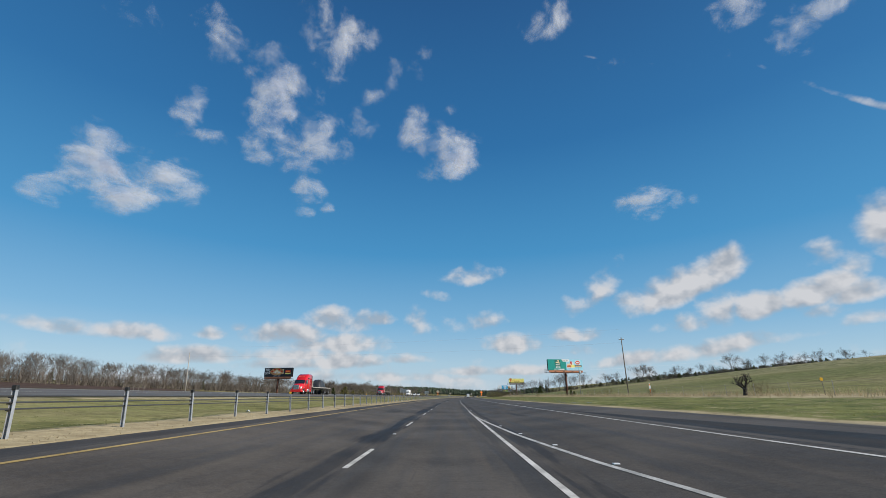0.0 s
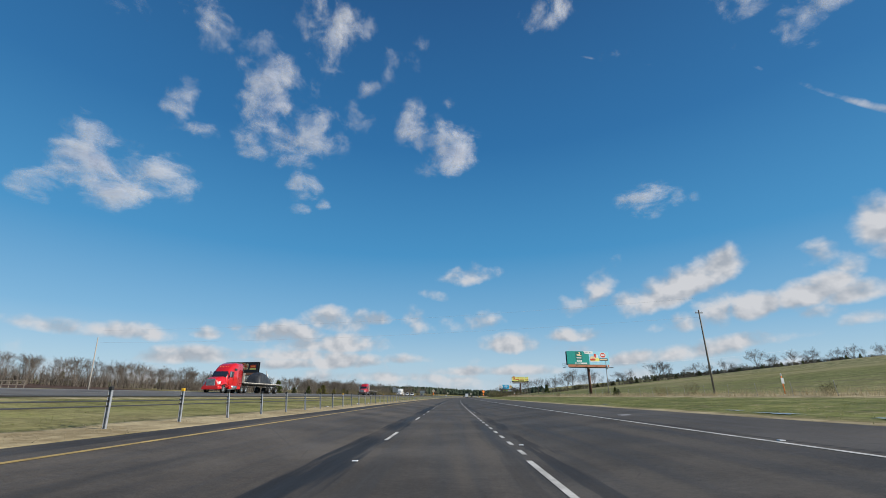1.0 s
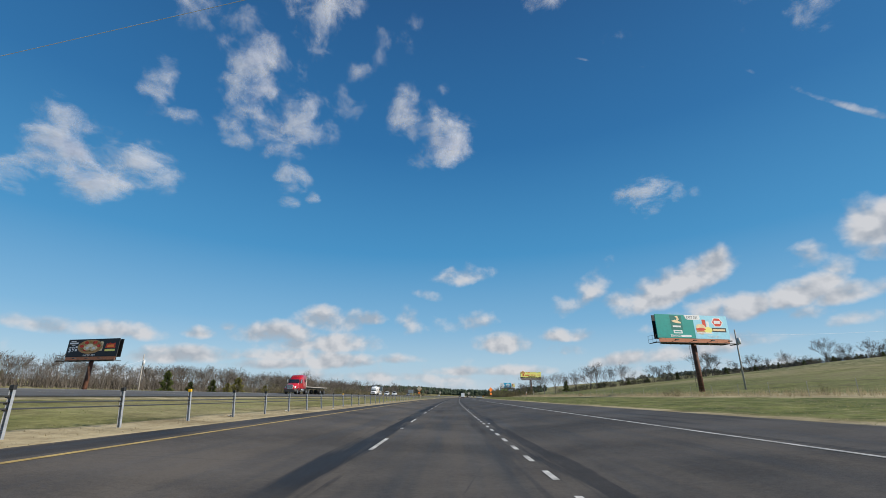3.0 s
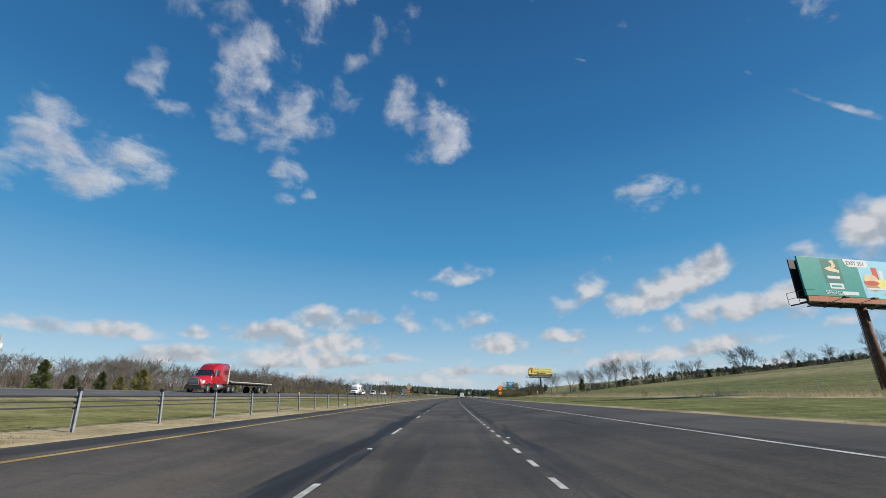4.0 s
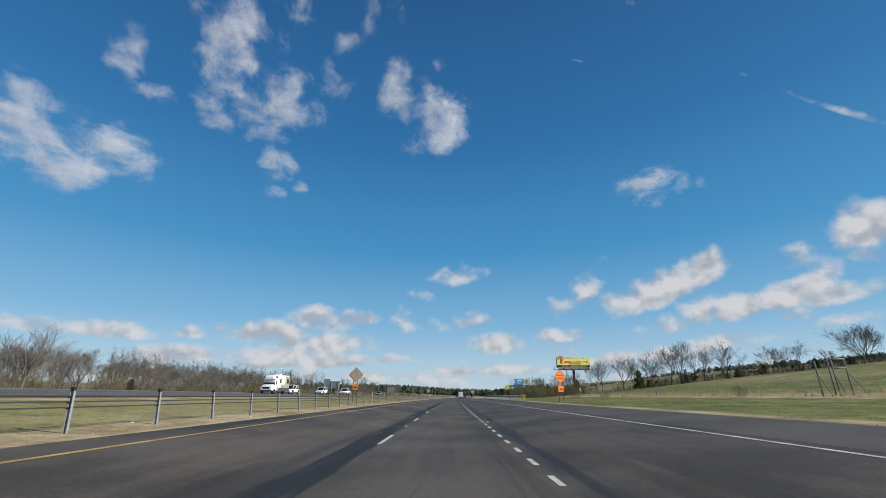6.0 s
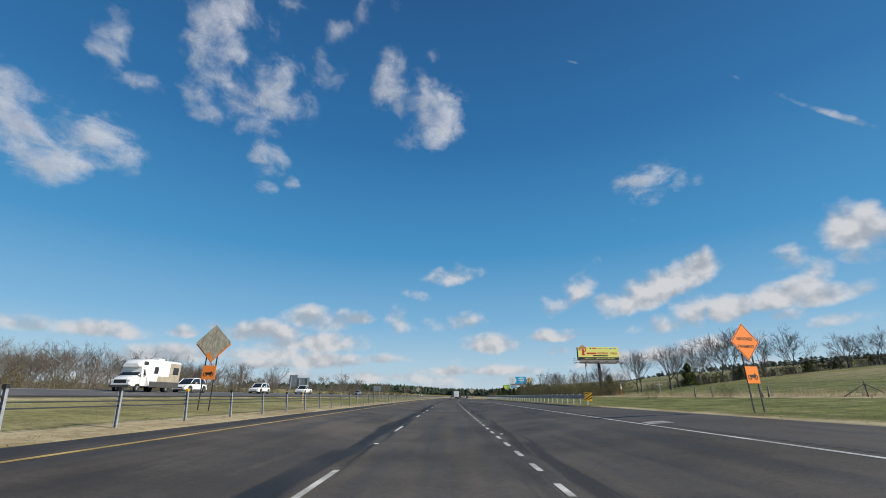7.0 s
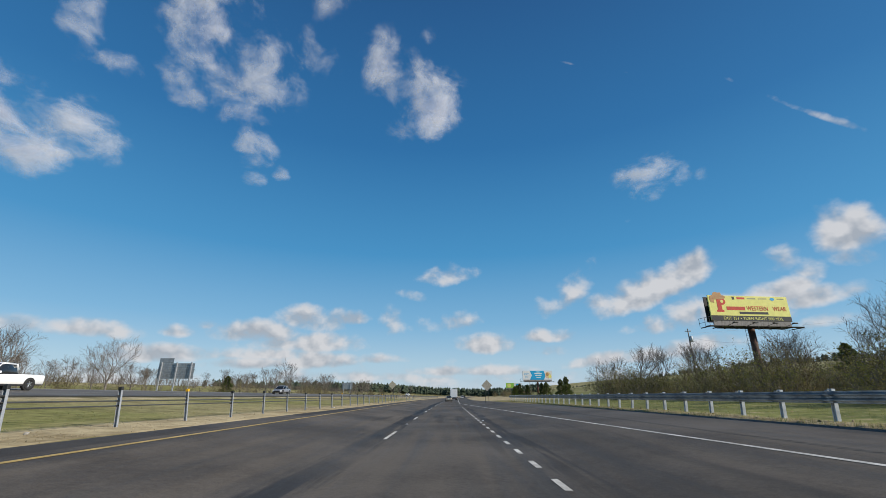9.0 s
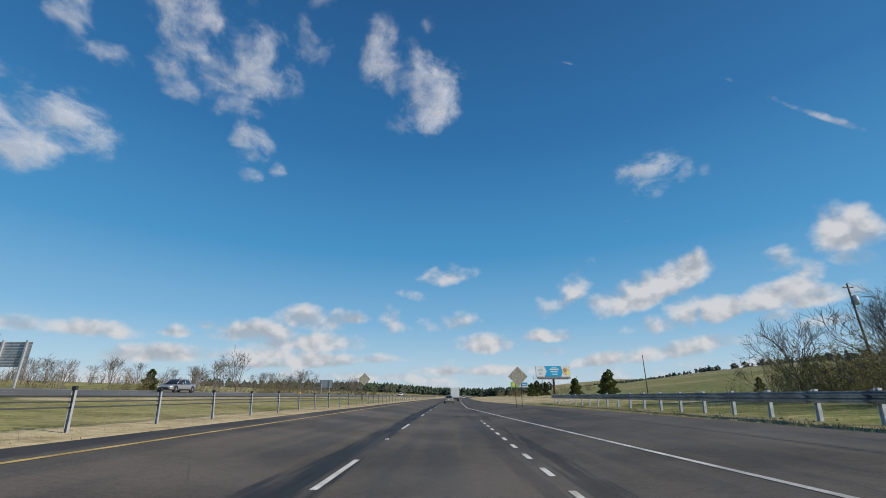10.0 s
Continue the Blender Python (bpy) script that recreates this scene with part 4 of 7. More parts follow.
tufts("grass", 15000, lambda r: (r.uniform(0, 375), r.triangular(-10.6, -7.1, -8.0)), 0.032, DRY_GRASS, "dry straw-coloured grass under the cable barrier", 1, 0.008, 0.16, (0.8, 2.2))
tufts("grass", 15000, lambda r: (r.uniform(0, 360), r.triangular(-21, -8.8, -11)), 0.028, GREEN_GRASS, "short olive grass of the median", 2, 0.010, 0.2, (0.8, 2.2))


def rail_foot(r):
    s = r.uniform(254, 366)
    return s, right_edge(s) + r.uniform(0.05, 0.9)


tufts("grass", 4200, rail_foot, 0.10, DRY_GRASS, "dead straw grass along the foot of the guardrail", 5, 0.005, 0.08)
tufts("grass", 3200, rail_foot, 0.11, GREEN_GRASS, "green weeds along the foot of the guardrail", 6, 0.006, 0.08)


def verge(r):
    s = r.uniform(5, 370)
    return s, right_edge(s) + r.triangular(0.2, 16, 3)


tufts("grass", 16000, verge, 0.055, GREEN_GRASS, "short green grass of the verge", 3, 0.011, 0.2, (0.8, 2.2))
tufts("grass", 6000, verge, 0.05, DRY_GRASS, "dead tufts among the green verge", 7, 0.009, 0.16, (0.8, 2.2))
tufts("grass", 5000, lambda r: (r.uniform(20, 300), r.gauss(29.5, 1.6)), 0.6, DRY_GRASS, "tall dead weeds along the fence line", 4)
# ---- roadside furniture ----
def flat(name, rgb, rough=0.55, wear=0.12, **kw):
    return material(name, tuple(c * (1 - wear) for c in rgb), tuple(min(1.0, c * (1 + wear)) for c in rgb), rough, 1.5, 25, fine_mix=0.25, **kw)


ORANGE = flat("sign_orange", (1.0, 0.26, 0.04), 0.4, 0.05)
SIGN_BLACK = flat("sign_black", (0.02, 0.02, 0.02))
REFLECTOR_YELLOW = flat("reflector_yellow", (0.75, 0.42, 0.02), 0.4)
PLYWOOD = material("weathered_plywood", (0.30, 0.265, 0.20), (0.56, 0.50, 0.40), 0.85, 4, 30, stretch=(3, 1, 1), bump=0.15)
SIGN_BACK = material("aluminium_sign_back", (0.26, 0.28, 0.30), (0.36, 0.38, 0.40), 0.5, 2, 30, metal=0.4)
BLACK_CAP = flat("black_plastic", (0.025, 0.025, 0.025), 0.5)
CABLE = flat("steel_cable", (0.085, 0.085, 0.085), 0.45, metal=0.5)
WHITE = flat("white_paint", (0.78, 0.78, 0.77), 0.45, 0.06)
TEAL = flat("teal_print", (0.005, 0.29, 0.25), 0.5, 0.08)
SKY_BLUE = flat("light_blue_print", (0.33, 0.66, 0.80), 0.5, 0.06)
BRIGHT_BLUE = flat("bright_blue_print", (0.02, 0.38, 0.68), 0.5, 0.06)
PALE_YELLOW = flat("pale_yellow_print", (0.86, 0.80, 0.22), 0.5, 0.06)
RED_PRINT = flat("red_print", (0.62, 0.05, 0.02), 0.5)
BLACK_PRINT = flat("black_print", (0.022, 0.022, 0.024), 0.5)
TAN_PRINT = flat("tan_print", (0.52, 0.28, 0.11), 0.5)
CREAM_PRINT = flat("cream_print", (0.80, 0.60, 0.36), 0.5)
GREEN_PRINT = flat("lime_print", (0.35, 0.62, 0.08), 0.5)
APRON = material("terracotta_apron", (0.40, 0.15, 0.075), (0.52, 0.21, 0.11), 0.7, 2, 30, stretch=(8, 8, 1))
GREY_APRON = material("grey_board_apron", (0.20, 0.18, 0.16), (0.34, 0.31, 0.28), 0.8, 2, 30, stretch=(8, 8, 1))


def lettering(name, text, size, mat, parent, x, z, y=-0.012, centre=True, squeeze=1.0):
    """Flat letters in the built-in font, on an upright face that looks towards -y."""
    curve = bpy.data.curves.new(name, "FONT")
    curve.body, curve.size, curve.offset, curve.extrude, curve.align_x = text, size, size * 0.002, 0.002, "CENTER" if centre else "LEFT"
    probe = new(name, curve)
    me = bpy.data.meshes.new_from_object(probe.evaluated_get(bpy.context.evaluated_depsgraph_get()))
    bpy.data.objects.remove(probe)
    me.materials.clear()
    me.materials.append(mat)
    ob = new(name, me)
    ob.parent = parent
    ob.matrix_local = pose(x, y, z, 90, 0, 0) @ Matrix.Diagonal((squeeze, 1, 1, 1))
    return ob


def plate(name, parent, x0, z0, x1, z1, mat, y=-0.006, thick=0.006, label=""):
    bm = bmesh.new()
    box(bm, x0, y, z0, x1, y + thick, z1)
    return part(name, bm, mat, parent, label)


def blob(name, parent, x, z, rx, rz, mat, y=-0.008, sides=20, label=""):
    bm = bmesh.new()
    a = [bm.verts.new((x + rx * math.cos(k * math.tau / sides), y, z + rz * math.sin(k * math.tau / sides))) for k in range(sides)]
    b = [bm.verts.new((v.co.x, y + 0.006, v.co.z)) for v in a]
    bm.faces.new(a)
    for k in range(sides):
        bm.faces.new((a[k], b[k], b[(k + 1) % sides], a[(k + 1) % sides]))
    return part(name, bm, mat, parent, label)


def outline_plate(name, parent, pts, mat, y, thick=0.006, label=""):
    """A flat plate with the outline pts (x, z) in a face that looks towards -y."""
    bm = bmesh.new()
    a = [bm.verts.new((x, y, z)) for x, z in pts]
    b = [bm.verts.new((x, y + thick, z)) for x, z in pts]
    bm.faces.new(a)
    bm.faces.new(b[::-1])
    n = len(a)
    for k in range(n):
        bm.faces.new((a[k], b[k], b[(k + 1) % n], a[(k + 1) % n]))
    bmesh.ops.recalc_face_normals(bm, faces=bm.faces)
    return part(name, bm, mat, parent, label)


# the cable barrier of the median
barrier = empty("cable_barrier")
tagged(barrier, "steel cable barrier with slim galvanised posts in dry grass", "barrier")
POST_GAP, BARRIER = 3.05, -8.4


def post_mesh(cap):
    bm = bmesh.new()
    # a rolled C section, open to the side
    for x0, x1, y0, y1 in ((-0.04, -0.033, -0.03, 0.03), (0.033, 0.04, -0.03, 0.03), (-0.033, 0.033, 0.023, 0.03)):
        box(bm, x0, y0, -0.3, x1, y1, 0.93)
    for z in (0.52, 0.64, 0.76):
        box(bm, -0.07, -0.045, z - 0.015, 0.0, 0.0, z + 0.015, mat=2)
    box(bm, -0.048, -0.038, 0.89, 0.048, 0.038, 0.98, 0.01, 1)
    me = bpy.data.meshes.new("post")
    bm.to_mesh(me)
    bm.free()
    me.materials.append(STEEL)
    me.materials.append(cap)
    me.materials.append(BLACK_CAP)
    return me


plain_post, bright_post = post_mesh(BLACK_CAP), post_mesh(REFLECTOR_YELLOW)
rng_post = random.Random(3)
for k in range(-3, 165):
    s = 2.6 + POST_GAP * k
    ob = new("post", bright_post if k % 7 == 0 else plain_post)
    ob.parent = barrier
    ob.matrix_world = road_pose(s, BARRIER, ground_sheet(BARRIER, s)) @ pose(0, 0, 0, rng_post.uniform(-1.2, 1.2), -4.5 + rng_post.uniform(-1.5, 1.5), 0)
for z in (0.52, 0.64, 0.76):
    bm = bmesh.new()
    prev = None
    for k in range(-3, 165):
        s = 2.6 + POST_GAP * k
        p = at(s, BARRIER - 0.06, ground_height(BARRIER, s) + z)
        if prev is not None:
            rod(bm, prev, p, 0.017, sides=5, caps=False)
        prev = p
    part("cable", bm, CABLE, barrier)

# the guardrail on the right
guard = empty("guardrail")
tagged(guard, "weathered steel W-beam guardrail on short posts with a striped end panel", "guardrail")
RAIL_LAT, RAIL_S0, RAIL_S1 = 10.5, 256.0, 366.0
W_BEAM = [(0.0, -0.155), (0.0, -0.12), (0.08, -0.09), (0.08, -0.05), (0.0, -0.02), (0.0, 0.02), (0.08, 0.05), (0.08, 0.09), (0.0, 0.12), (0.0, 0.155)]
for k in range(28):
    s0, s1 = RAIL_S0 + 3.9 * k, min(RAIL_S0 + 3.9 * (k + 1) + 0.15, RAIL_S1)
    bm = bmesh.new()
    rings = []
    for s in (s0, (s0 + s1) / 2, s1):
        top = ground_height(RAIL_LAT, s) + 0.62
        lift = 0.003 * (k % 2)
        rings.append([bm.verts.new(at(s, RAIL_LAT - 0.16 - x - lift, top + z)) for x, z in W_BEAM])
    for a, b in zip(rings, rings[1:]):
        for j in range(len(W_BEAM) - 1):
            bm.faces.new((a[j], a[j + 1], b[j + 1], b[j]))
    geom = bmesh.ops.solidify(bm, geom=bm.faces[:], thickness=0.004)
    part("rail_beam", bm, RAIL_STEEL, guard)
guard_post = bmesh.new()
box(guard_post, -0.008, -0.055, -0.3, 0.008, 0.055, 0.84)
box(guard_post, -0.05, -0.063, -0.3, 0.05, -0.047, 0.84)
box(guard_post, -0.05, 0.047, -0.3, 0.05, 0.063, 0.84)
guard_mesh = bpy.data.meshes.new("guard_post")
guard_post.to_mesh(guard_mesh)
guard_post.free()
guard_mesh.materials.append(material("bright_galvanised_post", (0.48, 0.49, 0.50), (0.68, 0.69, 0.70), 0.5, 6, 60, metal=0.25))
block = bmesh.new()
box(block, -0.16, -0.045, 0.46, -0.05, 0.045, 0.80, 0.01)
block_mesh = bpy.data.meshes.new("block")
block.to_mesh(block_mesh)
block.free()
block_mesh.materials.append(PALE_WOOD)
for k in range(57):
    s = RAIL_S0 + 0.8 + 1.93 * k
    if s < RAIL_S1:
        for nm, me in (("rail_post", guard_mesh), ("block", block_mesh)):
            ob = new(nm, me)
            ob.parent = guard
            ob.matrix_world = road_pose(s, RAIL_LAT) @ pose(0, 0, 0, 0, 4.0, 0)
end = empty("end_panel", road_pose(RAIL_S0 - 0.15, RAIL_LAT - 0.2))
end.parent = guard
outline_plate("panel", end, [(-0.28, 0.32), (0.28, 0.32), (0.28, 0.92), (-0.28, 0.92)], REFLECTOR_YELLOW, -0.02, 0.02)
for k in range(-1, 3):
    z = 0.36 + 0.2 * k
    pts = [(-0.28, max(z, 0.32)), (0.28, min(max(z + 0.35, 0.32), 0.92)), (0.28, min(z + 0.45, 0.92)), (-0.28, min(max(z + 0.1, 0.32), 0.92))]
    if pts[3][1] - pts[0][1] > 0.01 or pts[2][1] - pts[1][1] > 0.01:
        outline_plate("stripe", end, pts, SIGN_BLACK, -0.027, 0.005)
# clods and litter under the rail
rng_clod = random.Random(11)
bm = bmesh.new()
for k in range(260):
    s = rng_clod.uniform(254, 366)
    lat = rng_clod.uniform(right_edge(s) + 0.2, 11.0)
    p = at(s, lat, ground_sheet(lat, s))
    r = rng_clod.uniform(0.015, 0.045)
    m = Matrix.LocRotScale(p, Euler([rng_clod.uniform(0, 6) for _ in range(3)]), (r * 1.6, r * 1.2, r * 0.8))
    bmesh.ops.create_icosphere(bm, subdivisions=1, radius=1.0, matrix=m)
tagged(link("clods", bm, material("earth_clods", (0.08, 0.058, 0.038), (0.24, 0.185, 0.11), 0.95, 2, 20)), "earth clods and dead sod under the guardrail", "soil", kind="stuff")

# the ragged lip of sod between shoulder and rail
verts, faces = [], []
sod_s, sod_n = [254 + 0.2 * k for k in range(560)], 9
for s in sod_s:
    e = right_edge(s)
    wide = 0.75
    for j in range(sod_n):
        f = j / (sod_n - 1)
        lat = e + 0.02 + f * wide
        lump = 0.5 + 0.8 * noise.noise(Vector((s * 1.9, lat * 3.5, 0))) + 0.5 * noise.noise(Vector((s * 4.3, lat * 6.0, 4)))
        z = ground_height(lat, s) - 0.03 + math.sin(f * math.pi) * max(0.0, 0.07 * lump)
        verts.append(at(s, lat + 0.08 * noise.noise(Vector((s * 2.3, f, 9))), z))
faces = [(i_ * sod_n + j, i_ * sod_n + j + 1, (i_ + 1) * sod_n + j + 1, (i_ + 1) * sod_n + j) for i_ in range(len(sod_s) - 1) for j in range(sod_n - 1)]
me = bpy.data.meshes.new("sod_lip")
me.from_pydata(verts, [], faces)
me.materials.append(material("dead_sod", (0.12, 0.086, 0.048), (0.34, 0.265, 0.145), 0.95, 1.1, 9, bump=0.5, fine_mix=0.6))
me.shade_smooth()
tagged(new("sod_lip", me), "ragged lip of dead sod and earth beside the shoulder", "soil", kind="stuff")

# raised pavement markers
marker = bmesh.new()
box(marker, -0.06, -0.05, 0.0, 0.06, 0.05, 0.018, 0.006)
marker_mesh = bpy.data.meshes.new("pavement_marker")
marker.to_mesh(marker_mesh)
marker.free()
marker_mesh.materials.append(WHITE)
spots = [(16.5 + 24.38 * k, -1.95) for k in range(-1, 26)] + [(s, gore_line(s) + 0.16) for s in (2, 5.4, 8.7, 12.2, 16.1, 20.5, 26)] + [(44 + 24.4 * k, 1.98) for k in range(12)] + [(40.5, 6.62)]
for s, lat in spots:
    ob = new("pavement_marker", marker_mesh)
    ob.parent = road
    ob.matrix_world = road_pose(s, lat, road_height(lat, s) + 0.002)


# ---- signs ----
def motorcycle_plate(parent, z, half):
    d = [(-half, z - half), (half, z - half), (half, z + half), (-half, z + half)]
    body = outline_plate("lower_plate", parent, d, ORANGE, -0.05, 0.006, "orange square plate with a motorcycle pictogram")
    for x in (-0.5, 0.45):
        bm = bmesh.new()
        n = 18
        ring = [[bm.verts.new((half * (x + r * math.cos(k * math.tau / n)), -0.056, z + half * (-0.28 + r * math.sin(k * math.tau / n)))) for k in range(n)] for r in (0.3, 0.2)]
        for k in range(n):
            bm.faces.new((ring[0][k], ring[0][(k + 1) % n], ring[1][(k + 1) % n], ring[1][k]))
        part("pictogram_wheel", bm, SIGN_BLACK, body)
    for pts in ([(-0.5, -0.3), (0.4, -0.35), (0.3, 0.02), (-0.45, 0.0)], [(0.2, -0.05), (0.34, 0.2), (0.42, 0.16), (0.52, -0.3), (0.42, -0.3)]):
        outline_plate("pictogram_body", body, [(x * half, z + y * half) for x, y in pts], SIGN_BLACK, -0.057, 0.004)


def diamond_sign(s, lat, centre, side, board, lower, turn=0.0):
    """A diamond warning sign on two thin posts; board is 'orange', 'covered' or 'plywood'."""
    root = empty("road_sign", road_pose(s, lat, ground_sheet(lat, s), turn))
    h = side / math.sqrt(2)
    for x in (-0.26, 0.26):
        bm = bmesh.new()
        box(bm, x - 0.025, -0.012, -0.4, x + 0.025, 0.012, centre + h * 0.45)
        box(bm, x - 0.006, 0.012, -0.4, x + 0.006, 0.035, centre + h * 0.45)
        part("post", bm, DARK_STEEL, root)

    def diamond(r, drop=0.0):
        return [(0, centre - r + drop), (r, centre + drop), (0, centre + r + drop), (-r, centre + drop)]

    if board == "orange":
        tagged(root, "orange diamond road work sign over a motorcycle plate", "road sign", "road work signs")
        outline_plate("panel", root, diamond(h), ORANGE, -0.04, 0.006)
        for k in range(4):
            a, b = diamond(h - 0.04)[k], diamond(h - 0.04)[(k + 1) % 4]
            c, d = diamond(h - 0.065)[(k + 1) % 4], diamond(h - 0.065)[k]
            outline_plate("border", root, [a, b, c, d], SIGN_BLACK, -0.045, 0.004)
        lettering("legend", "GROOVED", 0.175, SIGN_BLACK, root, 0, centre + 0.06, -0.045)
        lettering("legend", "PAVEMENT", 0.175, SIGN_BLACK, root, 0, centre - 0.24, -0.045)
    else:
        tagged(root, "diamond road sign covered with weathered plywood" if lower else "bare weathered plywood diamond sign on two posts", "road sign", "road work signs")
        if lower:
            outline_plate("panel", root, diamond(h, -0.06), ORANGE, -0.04, 0.006, "orange sign behind the cover")
        outline_plate("cover", root, diamond(h, 0.03), PLYWOOD, -0.06, 0.016, "weathered plywood cover")
        if lower:
            outline_plate("torn_patch", root, [(-0.25, centre - h * 0.75), (-0.02, centre - h * 0.98), (0.0, centre - h * 0.75), (-0.08, centre - h * 0.55), (-0.22, centre - h * 0.5)], ORANGE, -0.066, 0.004)
    if lower:
        motorcycle_plate(root, centre - h - 0.52, 0.32)
    return root


diamond_sign(240.3, 12.0, 2.65, 1.06, "orange", True, 18.0)
diamond_sign(244, -11.4, 3.1, 1.22, "covered", True)
diamond_sign(382, -12.3, 2.9, 1.22, "plywood", False)
diamond_sign(358.6, 6.0, 2.9, 1.22, "plywood", False)

# the guide sign of the far carriageway, seen from behind
guide = empty("guide_sign", road_pose(366, -49.5, ground_height(-49.5, 366)))
tagged(guide, "large highway guide sign seen from its ribbed aluminium back", "road sign")
for x in (-2.75, 0.05, 2.75):
    bm = bmesh.new()
    box(bm, x - 0.09, -0.1, -0.4, x + 0.09, 0.1, 5.6)
    part("post", bm, STEEL, guide)
for x0, x1, z0, z1 in ((-3.3, 3.3, 2.75, 5.7), (-3.3, -0.7, 5.45, 6.45)):
    for k in range(int((z1 - z0) / 0.3)):
        bm = bmesh.new()
        box(bm, x0, 0.11, z0 + 0.3 * k, x1, 0.13, z0 + 0.3 * k + 0.288)
        box(bm, x0, 0.09, z0 + 0.3 * k + 0.13, x1, 0.11, z0 + 0.3 * k + 0.16)
        part("extruded_panel", bm, SIGN_BACK, guide)
small = empty("guide_sign", road_pose(470, -44, ground_height(-44, 470)))
tagged(small, "distant highway sign seen from its grey back", "road sign")
for x in (-1.4, 1.4):
    bm = bmesh.new()
    box(bm, x - 0.07, -0.08, -0.4, x + 0.07, 0.08, 4.6)
    part("post", bm, STEEL, small)
bm = bmesh.new()
box(bm, -2.2, 0.085, 2.4, 2.2, 0.11, 5.0, 0.01)
part("panel", bm, SIGN_BACK, small)


# ---- billboards ----
def billboard(s, lat, width, height, bottom, turn, face, apron, label, other=BLACK_PRINT):
    """Two back to back faces on a steel column, with a catwalk and an apron under the face."""
    g = ground_height(lat, s)
    root = empty("billboard", road_pose(s, lat, g - 0.2, turn))
    tagged(root, label, "billboard", "billboards")
    b = bottom - g + 0.2
    bm = bmesh.new()
    rod(bm, (0, 0.58, -0.3), (0, 0.58, b - 0.9), 0.42, 0.40, 18)
    part("column", bm, RUST, root, "rust-brown steel column")
    bm = bmesh.new()
    rod(bm, (-width * 0.42, 0.58, b - 0.7), (width * 0.42, 0.58, b - 0.7), 0.28, sides=12)
    for k in range(7):
        x = -width * 0.42 + width * 0.84 * k / 6
        box(bm, x - 0.07, 0.16, b - 0.65, x + 0.07, 0.28, b + height)
        box(bm, x - 0.07, 0.88, b - 0.65, x + 0.07, 0.998, b + height - 0.06)
        box(bm, x - 0.05, 0.2, b - 0.75, x + 0.05, 0.95, b - 0.62)
        rod(bm, (x, 0.28, b + height * 0.8), (x, 0.88, b), 0.04, sides=5)
    part("frame", bm, DARK_STEEL, root)
    bm = bmesh.new()
    box(bm, -width / 2 + 0.12, 1.0, b - 0.1, width / 2 - 0.12, 1.12, b + height - 0.05)
    part("back_board", bm, other, root, "dark board of the far face")
    bm = bmesh.new()
    box(bm, -width / 2, 0.0, b, width / 2, 0.15, b + height, 0.02)
    board = part("board", bm, face[0], root)
    n = round(width / 1.22)
    for k in range(n):
        bm = bmesh.new()
        x = -width / 2 + 0.2 + (width - 0.4) * k / n
        box(bm, x, 0.02, b - 0.72, x + (width - 0.4) / n - 0.02, 0.07, b - 0.02)
        part("apron_panel", bm, apron, root)
    bm = bmesh.new()
    box(bm, -width / 2 - 1.2, -1.0, b - 0.86, width / 2 + 0.6, -0.1, b - 0.80)
    for k in range(9):
        x = -width / 2 - 1.1 + (width + 1.6) * k / 8
        box(bm, x - 0.04, -1.0, b - 0.98, x + 0.04, 0.9, b - 0.86)
    part("catwalk", bm, DARK_STEEL, root)
    bm = bmesh.new()
    x = -width / 2 - 1.15
    for y in (-0.95, -0.1, 1.0):
        rod(bm, (x, y, b - 0.82), (x, y, b + 0.3), 0.025, sides=5)
    for z in (b - 0.3, b + 0.3):
        rod(bm, (x, -0.95, z), (x, 1.0, z), 0.025, sides=5)
        rod(bm, (x, -0.95, z), (x + 1.1, -0.95, z), 0.025, sides=5)
    part("railing", bm, DARK_STEEL, root)
    for k in range(4):
        x = -width * 0.36 + width * 0.72 * k / 3
        lampset = bmesh.new()
        rod(lampset, (x, 0.0, b - 0.8), (x, -1.9, b - 0.55), 0.03, sides=6)
        box(lampset, x - 0.28, -2.1, b - 0.62, x + 0.28, -1.75, b - 0.46, 0.03)
        part("floodlight", lampset, DARK_STEEL, root)
    bm = bmesh.new()
    for x in (-0.62, -0.98):
        rod(bm, (x, 0.45, 0.8), (x, 0.45, b - 0.8), 0.025, sides=5)
    for k in range(int((b - 1.8) / 0.33)):
        rod(bm, (-0.62, 0.45, 1.0 + 0.33 * k), (-0.98, 0.45, 1.0 + 0.33 * k), 0.015, sides=4, caps=False)
    part("ladder", bm, DARK_STEEL, root)
    for draw in face[1]:
        draw(board, width, height, b)
    return root


def P(x0, z0, x1, z1, mat, depth=1):
    """A printed patch, in shares of the face."""
    return lambda o, w_, h, b: plate("printed_patch", o, (x0 - 0.5) * w_, b + z0 * h, (x1 - 0.5) * w_, b + z1 * h, mat, -0.004 * depth, 0.0035)


def D(x, z, rx, rz, mat, depth=2):
    return lambda o, w_, h, b: blob("printed_shape", o, (x - 0.5) * w_, b + z * h, rx * w_, rz * h, mat, -0.004 * depth)


def T(text, x, z, size, mat, depth=4, squeeze=1.0):
    return lambda o, w_, h, b: lettering("lettering", text, size * h, mat, o, (x - 0.5) * w_, b + z * h, -0.004 * depth, True, squeeze)


def O(pts, mat, depth=2):
    return lambda o, w_, h, b: outline_plate("printed_shape", o, [((x - 0.5) * w_, b + z * h) for x, z in pts], mat, -0.004 * depth, 0.0035)


